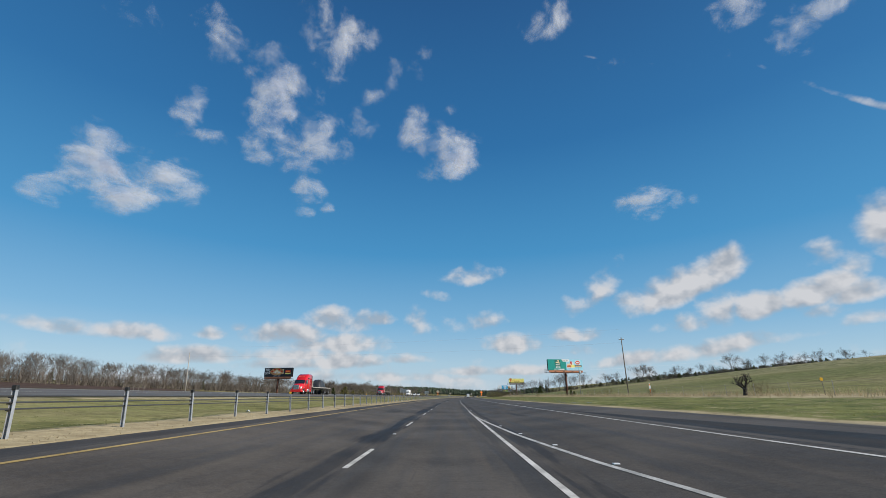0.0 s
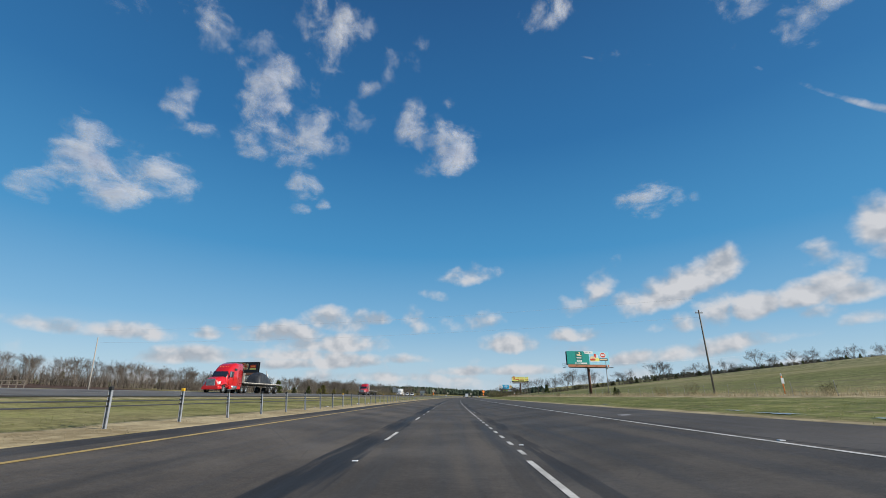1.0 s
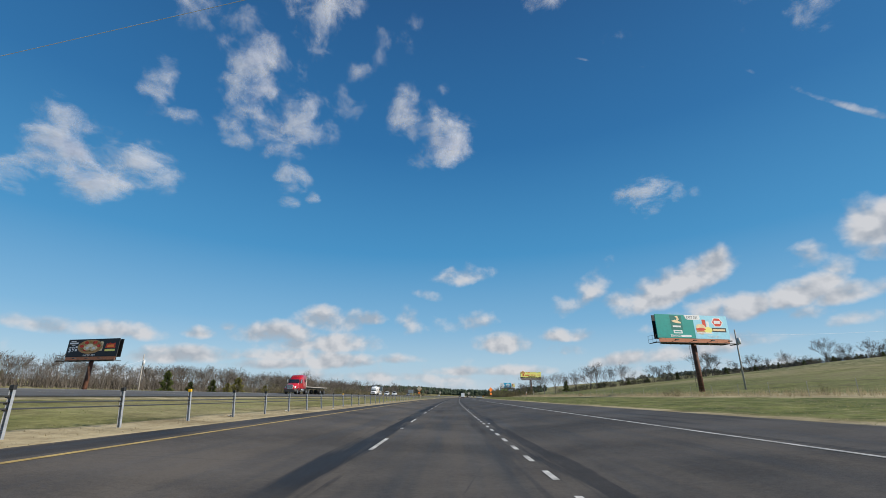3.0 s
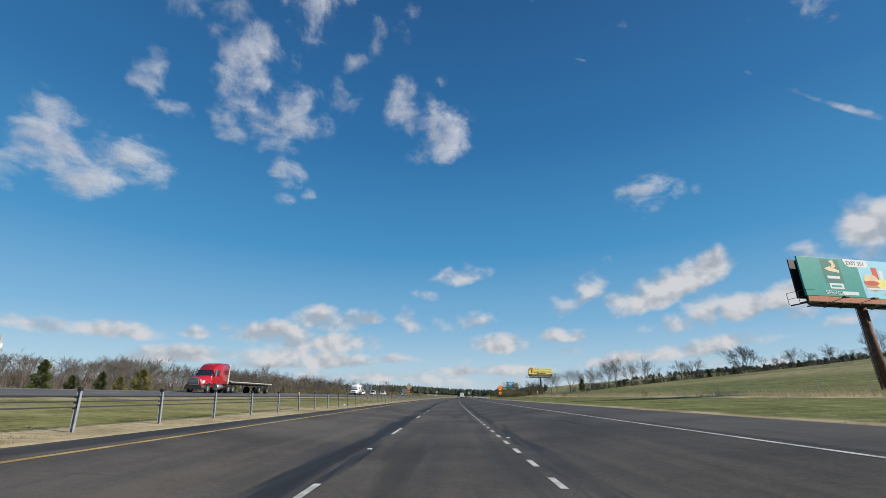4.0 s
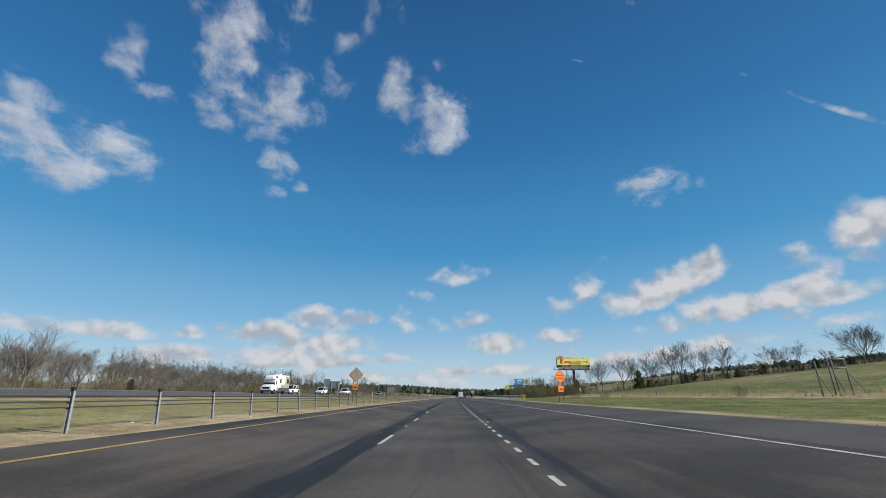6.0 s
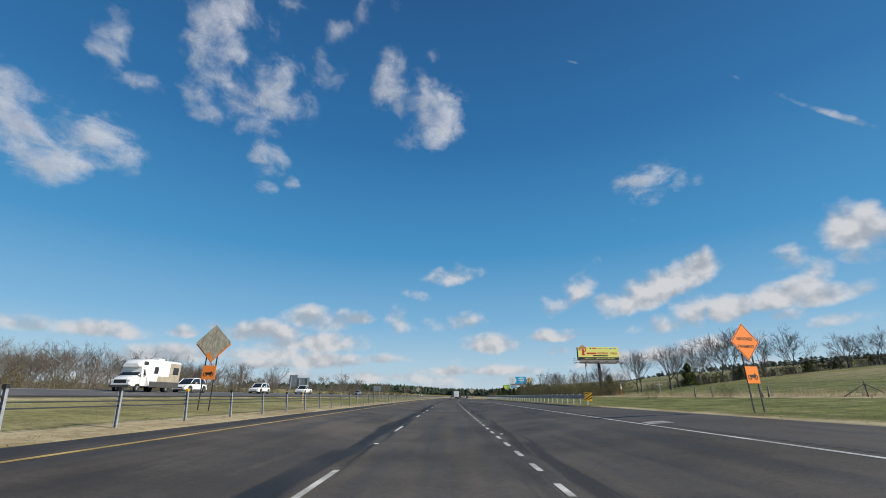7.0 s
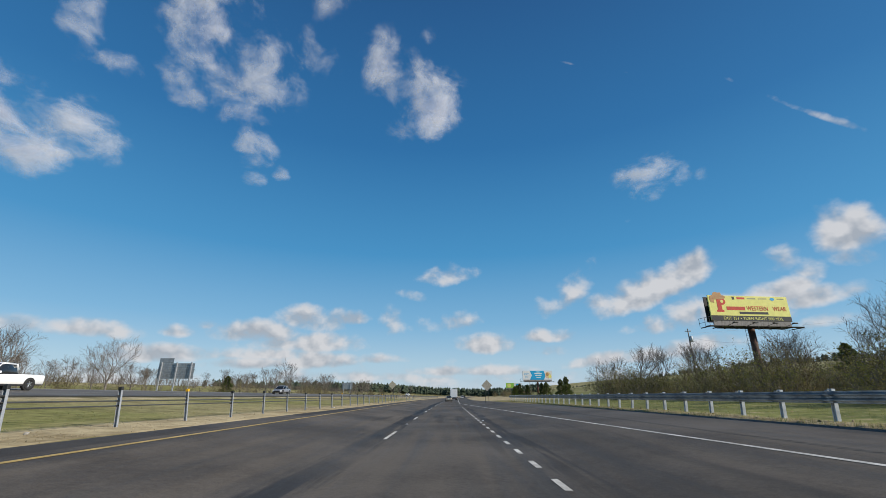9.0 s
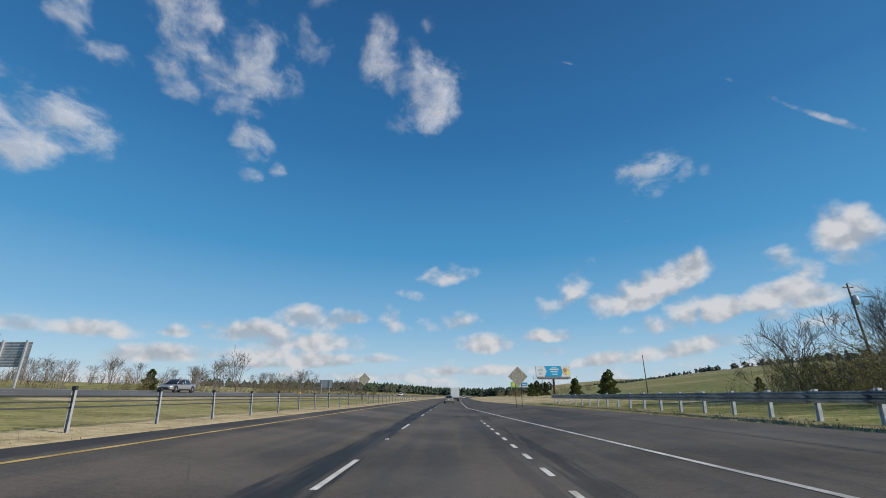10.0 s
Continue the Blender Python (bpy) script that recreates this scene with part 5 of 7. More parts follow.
teal_face = (TEAL, [P(0.52, 0.0, 1.0, 1.0, SKY_BLUE), P(0.2, 0.33, 0.36, 0.96, flat("deep_teal_print", (0.004, 0.16, 0.13))), O([(0.215, 0.72), (0.25, 0.66), (0.34, 0.62), (0.345, 0.68), (0.27, 0.78)], CREAM_PRINT, 3),
                    O([(0.27, 0.92), (0.31, 0.95), (0.325, 0.8), (0.30, 0.72), (0.28, 0.76), (0.295, 0.84)], CREAM_PRINT, 3), P(0.225, 0.46, 0.335, 0.53, WHITE, 3), P(0.225, 0.2, 0.345, 0.34, WHITE, 3),
                    P(0.24, 0.24, 0.33, 0.29, TEAL, 4), T("BEHIND", 0.245, 0.05, 0.14, WHITE), P(0.32, 0.055, 0.46, 0.14, WHITE, 3),
                    O([(0.40, 1.0), (0.62, 1.0), (0.62, 0.84), (0.60, 0.8), (0.44, 0.8), (0.42, 0.84)], WHITE, 3), T("EXIT 351", 0.51, 0.85, 0.15, flat("grey_print", (0.12, 0.12, 0.13)), 5),
                    D(0.61, 0.38, 0.07, 0.2, TAN_PRINT), D(0.61, 0.5, 0.065, 0.13, CREAM_PRINT, 3), D(0.61, 0.4, 0.068, 0.06, RED_PRINT, 4), D(0.71, 0.38, 0.06, 0.13, PALE_YELLOW, 3), P(0.64, 0.5, 0.69, 0.82, RED_PRINT, 2), P(0.70, 0.45, 0.735, 0.75, WHITE, 2),
                    P(0.54, 0.22, 0.76, 0.27, WHITE, 5), O([(0.77, 0.72), (0.81, 0.92), (0.90, 0.92), (0.94, 0.72), (0.90, 0.52), (0.81, 0.52)], WHITE, 2), O([(0.785, 0.72), (0.82, 0.89), (0.89, 0.89), (0.925, 0.72), (0.89, 0.55), (0.82, 0.55)], RED_PRINT, 3),
                    P(0.81, 0.66, 0.90, 0.79, WHITE, 4), P(0.765, 0.3, 0.965, 0.48, BLACK_PRINT, 3), P(0.78, 0.35, 0.95, 0.43, CREAM_PRINT, 4), T("TURN LEFT", 0.77, 0.07, 0.11, WHITE)])
billboard(169.3, 41.6, 14.0, 4.0, 10.6, 12.0, teal_face, APRON, "teal and light blue roadside billboard on a rust-brown steel column")

black_face = (BLACK_PRINT, [D(0.45, 0.56, 0.245, 0.40, TAN_PRINT), D(0.45, 0.57, 0.222, 0.345, flat("golden_print", (0.72, 0.44, 0.17))), *[D(0.45 + 0.165 * math.cos(k * 1.05), 0.60 + 0.23 * math.sin(k * 1.05), 0.04, 0.085, RED_PRINT, 4) for k in range(6)],
                            D(0.40, 0.50, 0.075, 0.15, CREAM_PRINT, 5), D(0.52, 0.47, 0.08, 0.15, CREAM_PRINT, 5), D(0.45, 0.63, 0.06, 0.1, flat("pale_cheese_print", (0.85, 0.74, 0.52)), 6), D(0.40, 0.50, 0.03, 0.06, WHITE, 6), D(0.53, 0.47, 0.03, 0.06, WHITE, 6),
                            O([(0.64, 0.30), (0.70, 0.32), (0.70, 0.82), (0.645, 0.86), (0.66, 0.6)], CREAM_PRINT, 2), P(0.05, 0.85, 0.15, 0.91, WHITE), P(0.03, 0.73, 0.2, 0.82, WHITE), P(0.08, 0.65, 0.15, 0.69, WHITE), T("$9", 0.09, 0.28, 0.44, WHITE), P(0.165, 0.5, 0.205, 0.60, WHITE),
                            P(0.165, 0.32, 0.205, 0.44, WHITE), T("EXIT 351 - LEFT", 0.47, 0.03, 0.13, WHITE), O([(0.75, 0.46), (0.765, 0.72), (0.80, 0.70), (0.83, 0.76), (0.88, 0.70), (0.93, 0.74), (0.945, 0.46)], RED_PRINT), O([(0.78, 0.5), (0.79, 0.64), (0.91, 0.65), (0.915, 0.5)], ORANGE, 3), P(0.75, 0.28, 0.945, 0.40, PALE_YELLOW)])
billboard(184, -75.0, 13.2, 3.6, 9.15, -11.0, black_face, APRON, "black roadside billboard with a food picture above a terracotta apron")

yellow_face = (PALE_YELLOW, [P(0.0, 0.0, 1.0, 0.2, BLACK_PRINT), T("EXIT 351 \u2022 TURN RIGHT 500 YDS.", 0.52, 0.045, 0.155, PALE_YELLOW, 4, 1.12), P(0.10, 0.38, 0.155, 0.9, RED_PRINT, 3), D(0.165, 0.76, 0.045, 0.14, RED_PRINT, 4), D(0.165, 0.76, 0.018, 0.06, PALE_YELLOW, 5), P(0.085, 0.34, 0.175, 0.42, RED_PRINT, 3),
                             D(0.12, 0.93, 0.1, 0.10, TAN_PRINT, 5), O([(0.05, 0.93), (0.07, 1.1), (0.10, 1.14), (0.13, 1.11), (0.165, 1.12), (0.18, 0.95)], TAN_PRINT, 6), O([(0.012, 0.9), (0.03, 0.72), (0.07, 0.7), (0.075, 0.88)], TAN_PRINT, 4),
                             P(0.21, 0.42, 0.44, 0.56, RED_PRINT, 3), T("WESTERN", 0.595, 0.42, 0.245, RED_PRINT, 4, 0.84), T("WEAR", 0.875, 0.42, 0.245, RED_PRINT, 4, 0.84), P(0.36, 0.27, 0.72, 0.36, BLACK_PRINT, 3),
                             P(0.30, 0.84, 0.33, 0.96, BLACK_PRINT), P(0.36, 0.86, 0.46, 0.94, RED_PRINT), P(0.49, 0.87, 0.6, 0.92, flat("grey_mark", (0.4, 0.38, 0.2))), P(0.63, 0.87, 0.74, 0.93, flat("tan_mark", (0.55, 0.5, 0.2))), D(0.81, 0.89, 0.03, 0.06, BRIGHT_BLUE), P(0.87, 0.88, 0.96, 0.92, flat("olive_mark", (0.3, 0.3, 0.14)))])
billboard(344.6, 40.6, 11.6, 3.4, 10.8, 7.0, yellow_face, GREY_APRON, "yellow roadside billboard with red lettering on a dark steel column")

blue_face = (BRIGHT_BLUE, [O([(0.0, 0.0), (0.24, 0.0), (0.31, 0.5), (0.24, 1.0), (0.0, 1.0)], WHITE), T("EXIT", 0.13, 0.52, 0.26, BRIGHT_BLUE), T("351", 0.13, 0.2, 0.26, BRIGHT_BLUE), O([(0.72, 0.0), (1.0, 0.0), (1.0, 1.0), (0.72, 1.0), (0.78, 0.5)], WHITE), D(0.86, 0.5, 0.1, 0.36, CREAM_PRINT, 3), D(0.84, 0.6, 0.05, 0.2, TAN_PRINT, 4), D(0.93, 0.36, 0.05, 0.2, PALE_YELLOW, 4),
                           P(0.4, 0.62, 0.66, 0.76, WHITE), P(0.42, 0.42, 0.64, 0.52, WHITE), P(0.46, 0.2, 0.62, 0.28, WHITE), D(0.53, 0.86, 0.08, 0.07, SKY_BLUE)])
billboard(495, 38.2, 13.6, 4.0, 8.6, 4.0, blue_face, GREY_APRON, "blue and white roadside billboard rising above dark cedars")
lime_face = (WHITE, [P(0.0, 0.0, 0.5, 1.0, GREEN_PRINT), D(0.2, 0.5, 0.12, 0.4, PALE_YELLOW), P(0.62, 0.25, 0.94, 0.8, BRIGHT_BLUE), P(0.66, 0.4, 0.9, 0.6, WHITE, 2)])
billboard(690, 45.0, 14.0, 4.2, 8.4, 0.0, lime_face, GREY_APRON, "distant white and lime green roadside billboard")


# ---- poles, wires, fence ----
def pole(s, lat, top, mat, label, lean=0.0, r=0.14, transformer=False, arm=True):
    g = ground_height(lat, s)
    root = empty("utility_pole", road_pose(s, lat, g - 0.05) @ pose(0, 0, 0, 0, lean, 0))
    tagged(root, label, "utility pole", "utility poles")
    bm = bmesh.new()
    rod(bm, (0, 0, -0.4), (0, 0, top - g), r, r * 0.62, 10)
    part("shaft", bm, mat, root)
    if arm:
        bm = bmesh.new()
        box(bm, -0.55, -0.05, top - g - 0.5, 0.55, 0.05, top - g - 0.38, 0.01)
        part("cross_arm", bm, WOOD_POLE, root)
        for x in (-0.45, 0.45):
            bm = bmesh.new()
            rod(bm, (x, 0, top - g - 0.38), (x, 0, top - g - 0.2), 0.035, 0.025, 8)
            part("insulator", bm, WHITE, root)
    if transformer:
        bm = bmesh.new()
        rod(bm, (0.3, -0.1, top - g - 2.3), (0.3, -0.1, top - g - 1.4), 0.24, sides=14)
        rod(bm, (0.3, -0.1, top - g - 1.4), (0.3, -0.1, top - g - 1.3), 0.24, 0.15, sides=14)
        part("transformer", bm, flat("pale_grey_tank", (0.6, 0.61, 0.62)), root, "pale grey transformer can")
    return root


pole(94, 36.2, 13.3, WOOD_POLE, "tall weathered wooden utility pole in dead weeds")
pole(117, -71, 12.7, PALE_WOOD, "tall pale wooden utility pole beyond the far carriageway", -4.0, arm=False)
pole(164, 44.9, 11.4, PALE_WOOD, "pale wooden utility pole beside the teal billboard", 1.5, transformer=True, arm=False)
pole(192, -69, 10.4, PALE_WOOD, "pale wooden utility pole beside the black billboard", -3.0, arm=False, transformer=True)
pole(364, 42.4, 12.7, WOOD_POLE, "dark utility pole with a transformer can among bare trees", -1.0, transformer=True)
pole(419, 42.7, 10.2, WOOD_POLE, "weathered utility pole in the green field", arm=False)
pole(520, 38.0, 10.5, WOOD_POLE, "weathered utility pole beyond the cedars", arm=False)
pole(540, 58.0, 11.0, PALE_WOOD, "pale utility pole beyond the cedars", arm=False)


def wire(a, b, sag, r=0.012, label="thin overhead power line across the road"):
    curve = bpy.data.curves.new("wire", "CURVE")
    curve.dimensions, curve.bevel_depth, curve.bevel_resolution = "3D", r, 1
    line = curve.splines.new("POLY")
    n = 24
    line.points.add(n)
    for k in range(n + 1):
        f = k / n
        p = Vector(a).lerp(Vector(b), f)
        line.points[k].co = (p.x, p.y, p.z - sag * 4 * f * (1 - f), 1)
    curve.materials.append(flat("aluminium_wire", (0.72, 0.73, 0.75), 0.4))
    return tagged(new("overhead_wire", curve), label, "wire", "overhead wires")


wire(at(94, 36.2, 15.0), at(117, -71, 14.0), 0.9, 0.009)
wire(at(94, 36.2, 12.2), at(117, -71, 11.6), 0.9, 0.009)
wire(at(162, 44.6, 10.2), at(190, 120, 17.0), 0.8, label="thin service wire running up the field")
wire(at(192, -69, 9.2), at(182, -71, 6.0), 0.2, label="thin service wire to the black billboard")
wire(at(364, 42.6, 11.8), at(352, 140, 21.0), 1.0, label="thin power line running up the hill")
wire(at(364, 42.4, 11.2), at(345, 39.2, 8.0), 0.3, label="thin service wire to the yellow billboard")

fence = empty("wire_fence")
tagged(fence, "low wire fence on thin weathered posts along the field", "fence")
fence_post = bmesh.new()
rod(fence_post, (0, 0, -0.3), (0, 0, 1.15), 0.024, 0.02, 6)
fence_mesh = bpy.data.meshes.new("post")
fence_post.to_mesh(fence_mesh)
fence_post.free()
fence_mesh.materials.append(PALE_WOOD)
for k in range(62):
    s = 12 + 4.4 * k
    ob = new("post", fence_mesh)
    ob.parent = fence
    ob.matrix_world = road_pose(s, 28.5, ground_sheet(28.5, s)) @ pose(0, 0, 0, rng_post.uniform(-4, 4), rng_post.uniform(-4, 4), 0)
for z in (0.35, 0.7, 1.05):
    bm = bmesh.new()
    prev = None
    for k in range(62):
        p = at(12 + 4.4 * k, 28.46, ground_height(28.5, 0) + z)
        if prev is not None:
            rod(bm, prev, p, 0.006, sides=3, caps=False)
        prev = p
    part("fence_wire", bm, CABLE, fence)

brace = empty("fence_brace", road_pose(225, 29.2, ground_sheet(29.2, 225), 10))
tagged(brace, "wooden fence corner brace of posts and slanted struts", "fence brace")
for a, b, r in (((-1.7, 0, -0.3), (-1.72, 0, 2.45), 0.05), ((-0.2, 0, -0.3), (-0.22, 0, 2.6), 0.05), ((0.5, 0.9, -0.3), (0.5, 0.9, 2.7), 0.05), ((1.1, 0.1, -0.3), (1.08, 0.1, 2.75), 0.055), ((-0.25, 0, 2.6), (1.15, 0.1, 2.68), 0.05), ((-0.25, 0.03, 1.95), (1.15, 0.1, 2.0), 0.05), ((1.12, 0.1, 1.7), (2.7, 0.2, -0.05), 0.035), ((-0.18, 0, 1.5), (1.0, 0.5, -0.05), 0.035), ((-1.68, 0, 1.4), (-0.6, 0.2, -0.05), 0.035)):
    bm = bmesh.new()
    rod(bm, a, b, r, sides=8)
    part("timber", bm, WOOD_POLE, brace)


def marker_post(s, lat, h):
    root = empty("marker_post", road_pose(s, lat, ground_sheet(lat, s)))
    tagged(root, "orange pipeline marker post with a white cap and plate", "marker post", "marker posts")
    bm = bmesh.new()
    rod(bm, (0, 0, -0.3), (0, 0, h), 0.06, sides=10)
    part("shaft", bm, ORANGE, root)
    bm = bmesh.new()
    rod(bm, (0, 0, h), (0, 0, h + 0.22), 0.066, 0.05, sides=10)
    part("cap", bm, WHITE, root)
    plate("plate", root, -0.14, h - 0.75, 0.14, h - 0.2, WHITE, -0.075, 0.01, "white plate with unreadable print")


marker_post(77, 33.5, 1.75)
marker_post(310, 33.0, 1.9)

cross = empty("wooden_cross", road_pose(297, 34.5, ground_sheet(34.5, 297), 10))
tagged(cross, "weathered pale wooden cross standing in the field", "cross")
for nm, b_ in (("upright", (-0.06, -0.04, -0.3, 0.06, 0.04, 2.2)), ("crossbar", (-0.6, -0.046, 1.5, 0.6, -0.005, 1.62))):
    bm = bmesh.new()
    box(bm, *b_, 0.008)
    part(nm, bm, PALE_WOOD, cross)
delineator = empty("delineator", road_pose(262, -12.6, ground_sheet(-12.6, 262)))
tagged(delineator, "slim white and tan delineator post in the median", "delineator")
bm = bmesh.new()
box(bm, -0.05, -0.012, -0.2, 0.05, 0.012, 1.15, 0.004)
part("blade", bm, CREAM_PRINT, delineator)
bm = bmesh.new()
box(bm, -0.045, -0.018, 0.95, 0.045, -0.013, 1.1)
part("reflector", bm, WHITE, delineator)


corner = empty("fence_brace", road_pose(253, 27.9, ground_sheet(27.9, 253), 60))
tagged(corner, "fence corner post with two slanted wooden struts", "fence brace")
for a, b, r in (((0, 0, -0.3), (0, 0, 1.0), 0.045), ((0, 0.05, 0.8), (0, 1.3, -0.05), 0.03), ((0, -0.05, 0.8), (0, -1.3, -0.05), 0.03)):
    bm = bmesh.new()
    rod(bm, a, b, r, sides=8)
    part("timber", bm, WOOD_POLE, corner)
for s, lat, h, lean in ((270.6, 26.0, 1.0, 3), (267.4, 26.0, 0.95, -5), (260.3, 26.0, 0.9, -9), (259.9, 26.2, 0.85, 6)):
    bm = bmesh.new()
    rod(bm, (0, 0, -0.3), (0, 0, h), 0.075, 0.06, 7)
    rod(bm, (0, 0, h * 0.7), (0.12, 0.02, h * 0.98), 0.03, 0.015, 5)
    stake = link("fence_stake", bm, WOOD_POLE)
    stake.matrix_world = road_pose(s, lat, ground_sheet(lat, s)) @ pose(0, 0, 0, 0, lean, 0)
    tagged(stake, "dark broken fence stake standing in rough grass", "stake", "fence stakes")
bead = empty("marker_post", road_pose(36.7, 30.0, ground_sheet(30.0, 36.7)))
tagged(bead, "thin post with a round yellow marker at the field's edge", "marker post")
bm = bmesh.new()
rod(bm, (0, 0, -0.3), (0, 0, 1.2), 0.022, sides=7)
part("shaft", bm, WOOD_POLE, bead)
bm = bmesh.new()
rod(bm, (0, -0.03, 1.22), (0, 0.03, 1.22), 0.13, sides=16)
part("disc", bm, REFLECTOR_YELLOW, bead, "round yellow disc")
for s, lat, half_l, half_s in ((238.0, 7.0, 0.42, 0.5), (51.4, 7.7, 0.25, 0.4)):
    bm = bmesh.new()
    corners = [bm.verts.new(at(s + ds * half_s, lat + dl * half_l, road_height(lat + dl * half_l, s) + 0.007)) for ds, dl in ((-1, -1.1), (-0.9, 0.9), (1, 1), (0.9, -0.85))]
    bm.faces.new(corners)
    part("paint_patch", bm, FADED_PAINT, road, "faded pale patch on the shoulder")

# litter in the dry verge
rng_litter = random.Random(21)
for k in range(26):
    s, lat = rng_litter.uniform(8, 330), -rng_litter.uniform(7.5, 9.6)
    bm = bmesh.new()
    bmesh.ops.create_icosphere(bm, subdivisions=1, radius=1.0)
    for v in bm.verts:
        v.co *= rng_litter.uniform(0.6, 1.2)
    ob = link("litter", bm, WHITE if k % 3 else PALE_WOOD)
    z = rng_litter.uniform(0.025, 0.06)
    ob.matrix_world = road_pose(s, lat, ground_sheet(lat, s) + z * 0.6, rng_litter.uniform(0, 180)) @ Matrix.Diagonal((z * rng_litter.uniform(1.2, 3), z * 1.4, z, 1))
    tagged(ob, "small pale scrap of litter in the dry grass", "litter", "litter")
# a burst strip of tyre
tyre_strip = bmesh.new()
prev = None
for k in range(30):
    f = k / 29
    p = at(99.5 + 3.6 * f, -7.9 + 0.5 * math.sin(f * 5.0) * f, 0.48 + 0.05 * math.sin(f * 9))
    if prev is not None:
        rod(tyre_strip, prev, p, 0.035, sides=5)
    prev = p
tagged(link("tyre_strip", tyre_strip, BLACK_CAP), "black strip of burst tyre lying on the verge", "tyre strip")

# puddles in the wet verge
WATER = flat("standing_water", (0.03, 0.035, 0.04), 0.06, 0.1, spec=0.6)
rng_water = random.Random(9)
for s, lat, rs, rl in ((47.5, 11.6, 1.6, 0.35), (50.5, 12.0, 0.9, 0.3), (43, 11.7, 1.8, 0.4), (41, 12.4, 1.0, 0.3), (197, 13.0, 1.9, 0.5), (202, 13.6, 1.2, 0.35), (199, 33, 2.5, 1.2), (186, 36, 3.0, 1.0), (66, 11.8, 1.0, 0.3)):
    bm = bmesh.new()
    ring = []
    for k in range(22):
        a = k * math.tau / 22
        f = rng_water.uniform(0.3, 1.0)
        ring.append((s + math.sin(a) * rs * f, lat + math.cos(a) * rl * f))
    z = max(ground_sheet(b_, a_) for a_, b_ in ring) + 0.01
    bm.faces.new([bm.verts.new(at(a_, b_, ground_height(b_, a_) + 0.03)) for a_, b_ in ring])
    bmesh.ops.recalc_face_normals(bm, faces=bm.faces)
    tagged(link("puddle", bm, WATER), "shallow puddle in the wet grass verge", "puddle", "puddles")

# a timber rack in the ploughed field
rack = empty("timber_rack", road_pose(110, -80, ground_sheet(-80, 110), 12))
tagged(rack, "low open rack of dark weathered timber in the ploughed field", "rack")
for k in range(5):
    bm = bmesh.new()
    box(bm, -2.4 + 1.2 * k - 0.06, -0.06, -0.3, -2.4 + 1.2 * k + 0.06, 0.06, 1.75, 0.01)
    part("post", bm, WOOD_POLE, rack)
for z in (1.05, 1.72):
    bm = bmesh.new()
    box(bm, -2.6, -0.1, z - 0.06, 2.6, -0.062, z + 0.08, 0.01)
    part("rail", bm, WOOD_POLE, rack)

# an uprooted stump by the fence
stump_wood, stump_twigs = bare_tree(random.Random(77), 2.3, 1.5, 0.25, 7, (4, 3, 3), 1, 1.0, 3.6)
stump = empty("dead_stump", road_pose(47, 30.2, ground_sheet(30.2, 47)))
tagged(stump, "dark dead stump with broken limbs beside the fence", "tree stump")
part("broken_limb_tangle", stump_wood, material("dead_dark_wood", (0.03, 0.025, 0.02), (0.09, 0.075, 0.06), 0.9, 3, 30, bump=0.3), stump)
part("twig_tangle", stump_twigs, TWIG, stump)
# ---- vehicles ----
RED_PAINT = flat("red_car_paint", (0.55, 0.012, 0.014), 0.25, 0.05, coat=0.6)
DEEP_RED = flat("deep_red_car_paint", (0.40, 0.010, 0.018), 0.28, 0.05, coat=0.6)
WHITE_CAR = flat("white_car_paint", (0.78, 0.78, 0.77), 0.25, 0.03, coat=0.5)
SILVER_CAR = flat("silver_grey_car_paint", (0.26, 0.26, 0.28), 0.3, 0.04, metal=0.4, coat=0.5)
GOLD_CAR = flat("beige_car_paint", (0.36, 0.34, 0.27), 0.3, 0.04, metal=0.3, coat=0.5)
BLACK_CAR = flat("black_car_paint", (0.02, 0.02, 0.022), 0.25, 0.04, coat=0.5)
GLASS = flat("dark_tinted_glass", (0.018, 0.021, 0.025), 0.08, 0.05, spec=0.8)
RUBBER = flat("tyre_rubber", (0.022, 0.022, 0.022), 0.85)
CHROME = flat("bright_metal", (0.62, 0.63, 0.64), 0.22, 0.06, metal=0.85)
LENS = flat("pale_lamp_lens", (0.75, 0.75, 0.72), 0.15, 0.05)
TAIL_LENS = flat("red_lamp_lens", (0.45, 0.015, 0.01), 0.2)
TARP = material("black_tarpaulin", (0.018, 0.019, 0.022), (0.045, 0.047, 0.052), 0.5, 1.2, 12, bump=0.6)
DECK = material("aluminium_deck_and_timber", (0.36, 0.33, 0.29), (0.55, 0.52, 0.47), 0.55, 3, 30)


def loft(bm, stations, mat=0, round_=0.12):
    """A closed body through stations (y, half width low, half width high, z low, z high)."""
    rings = []
    for y, wl, wh, z0, z1 in stations:
        r = min(round_, (z1 - z0) * 0.45, wh * 0.6)
        pts = [(wl - r * 0.4, z0), (wl, z0 + r * 0.5), ((wl + wh) / 2, (z0 + z1) / 2), (wh, z1 - r), (wh - r * 0.3, z1 - r * 0.3), (wh - r, z1)]
        ring = [(x, z) for x, z in pts] + [(-x, z) for x, z in reversed(pts)]
        rings.append([bm.verts.new((x, y, z)) for x, z in ring])
    n = len(rings[0])
    made = []
    for a, b in zip(rings, rings[1:]):
        for k in range(n):
            made.append(bm.faces.new((a[k], a[(k + 1) % n], b[(k + 1) % n], b[k])))
    made.append(bm.faces.new(rings[0]))
    made.append(bm.faces.new(rings[-1][::-1]))
    for f in made:
        f.material_index, f.smooth = mat, len(f.verts) == 4
    bmesh.ops.recalc_face_normals(bm, faces=made)
    return bm


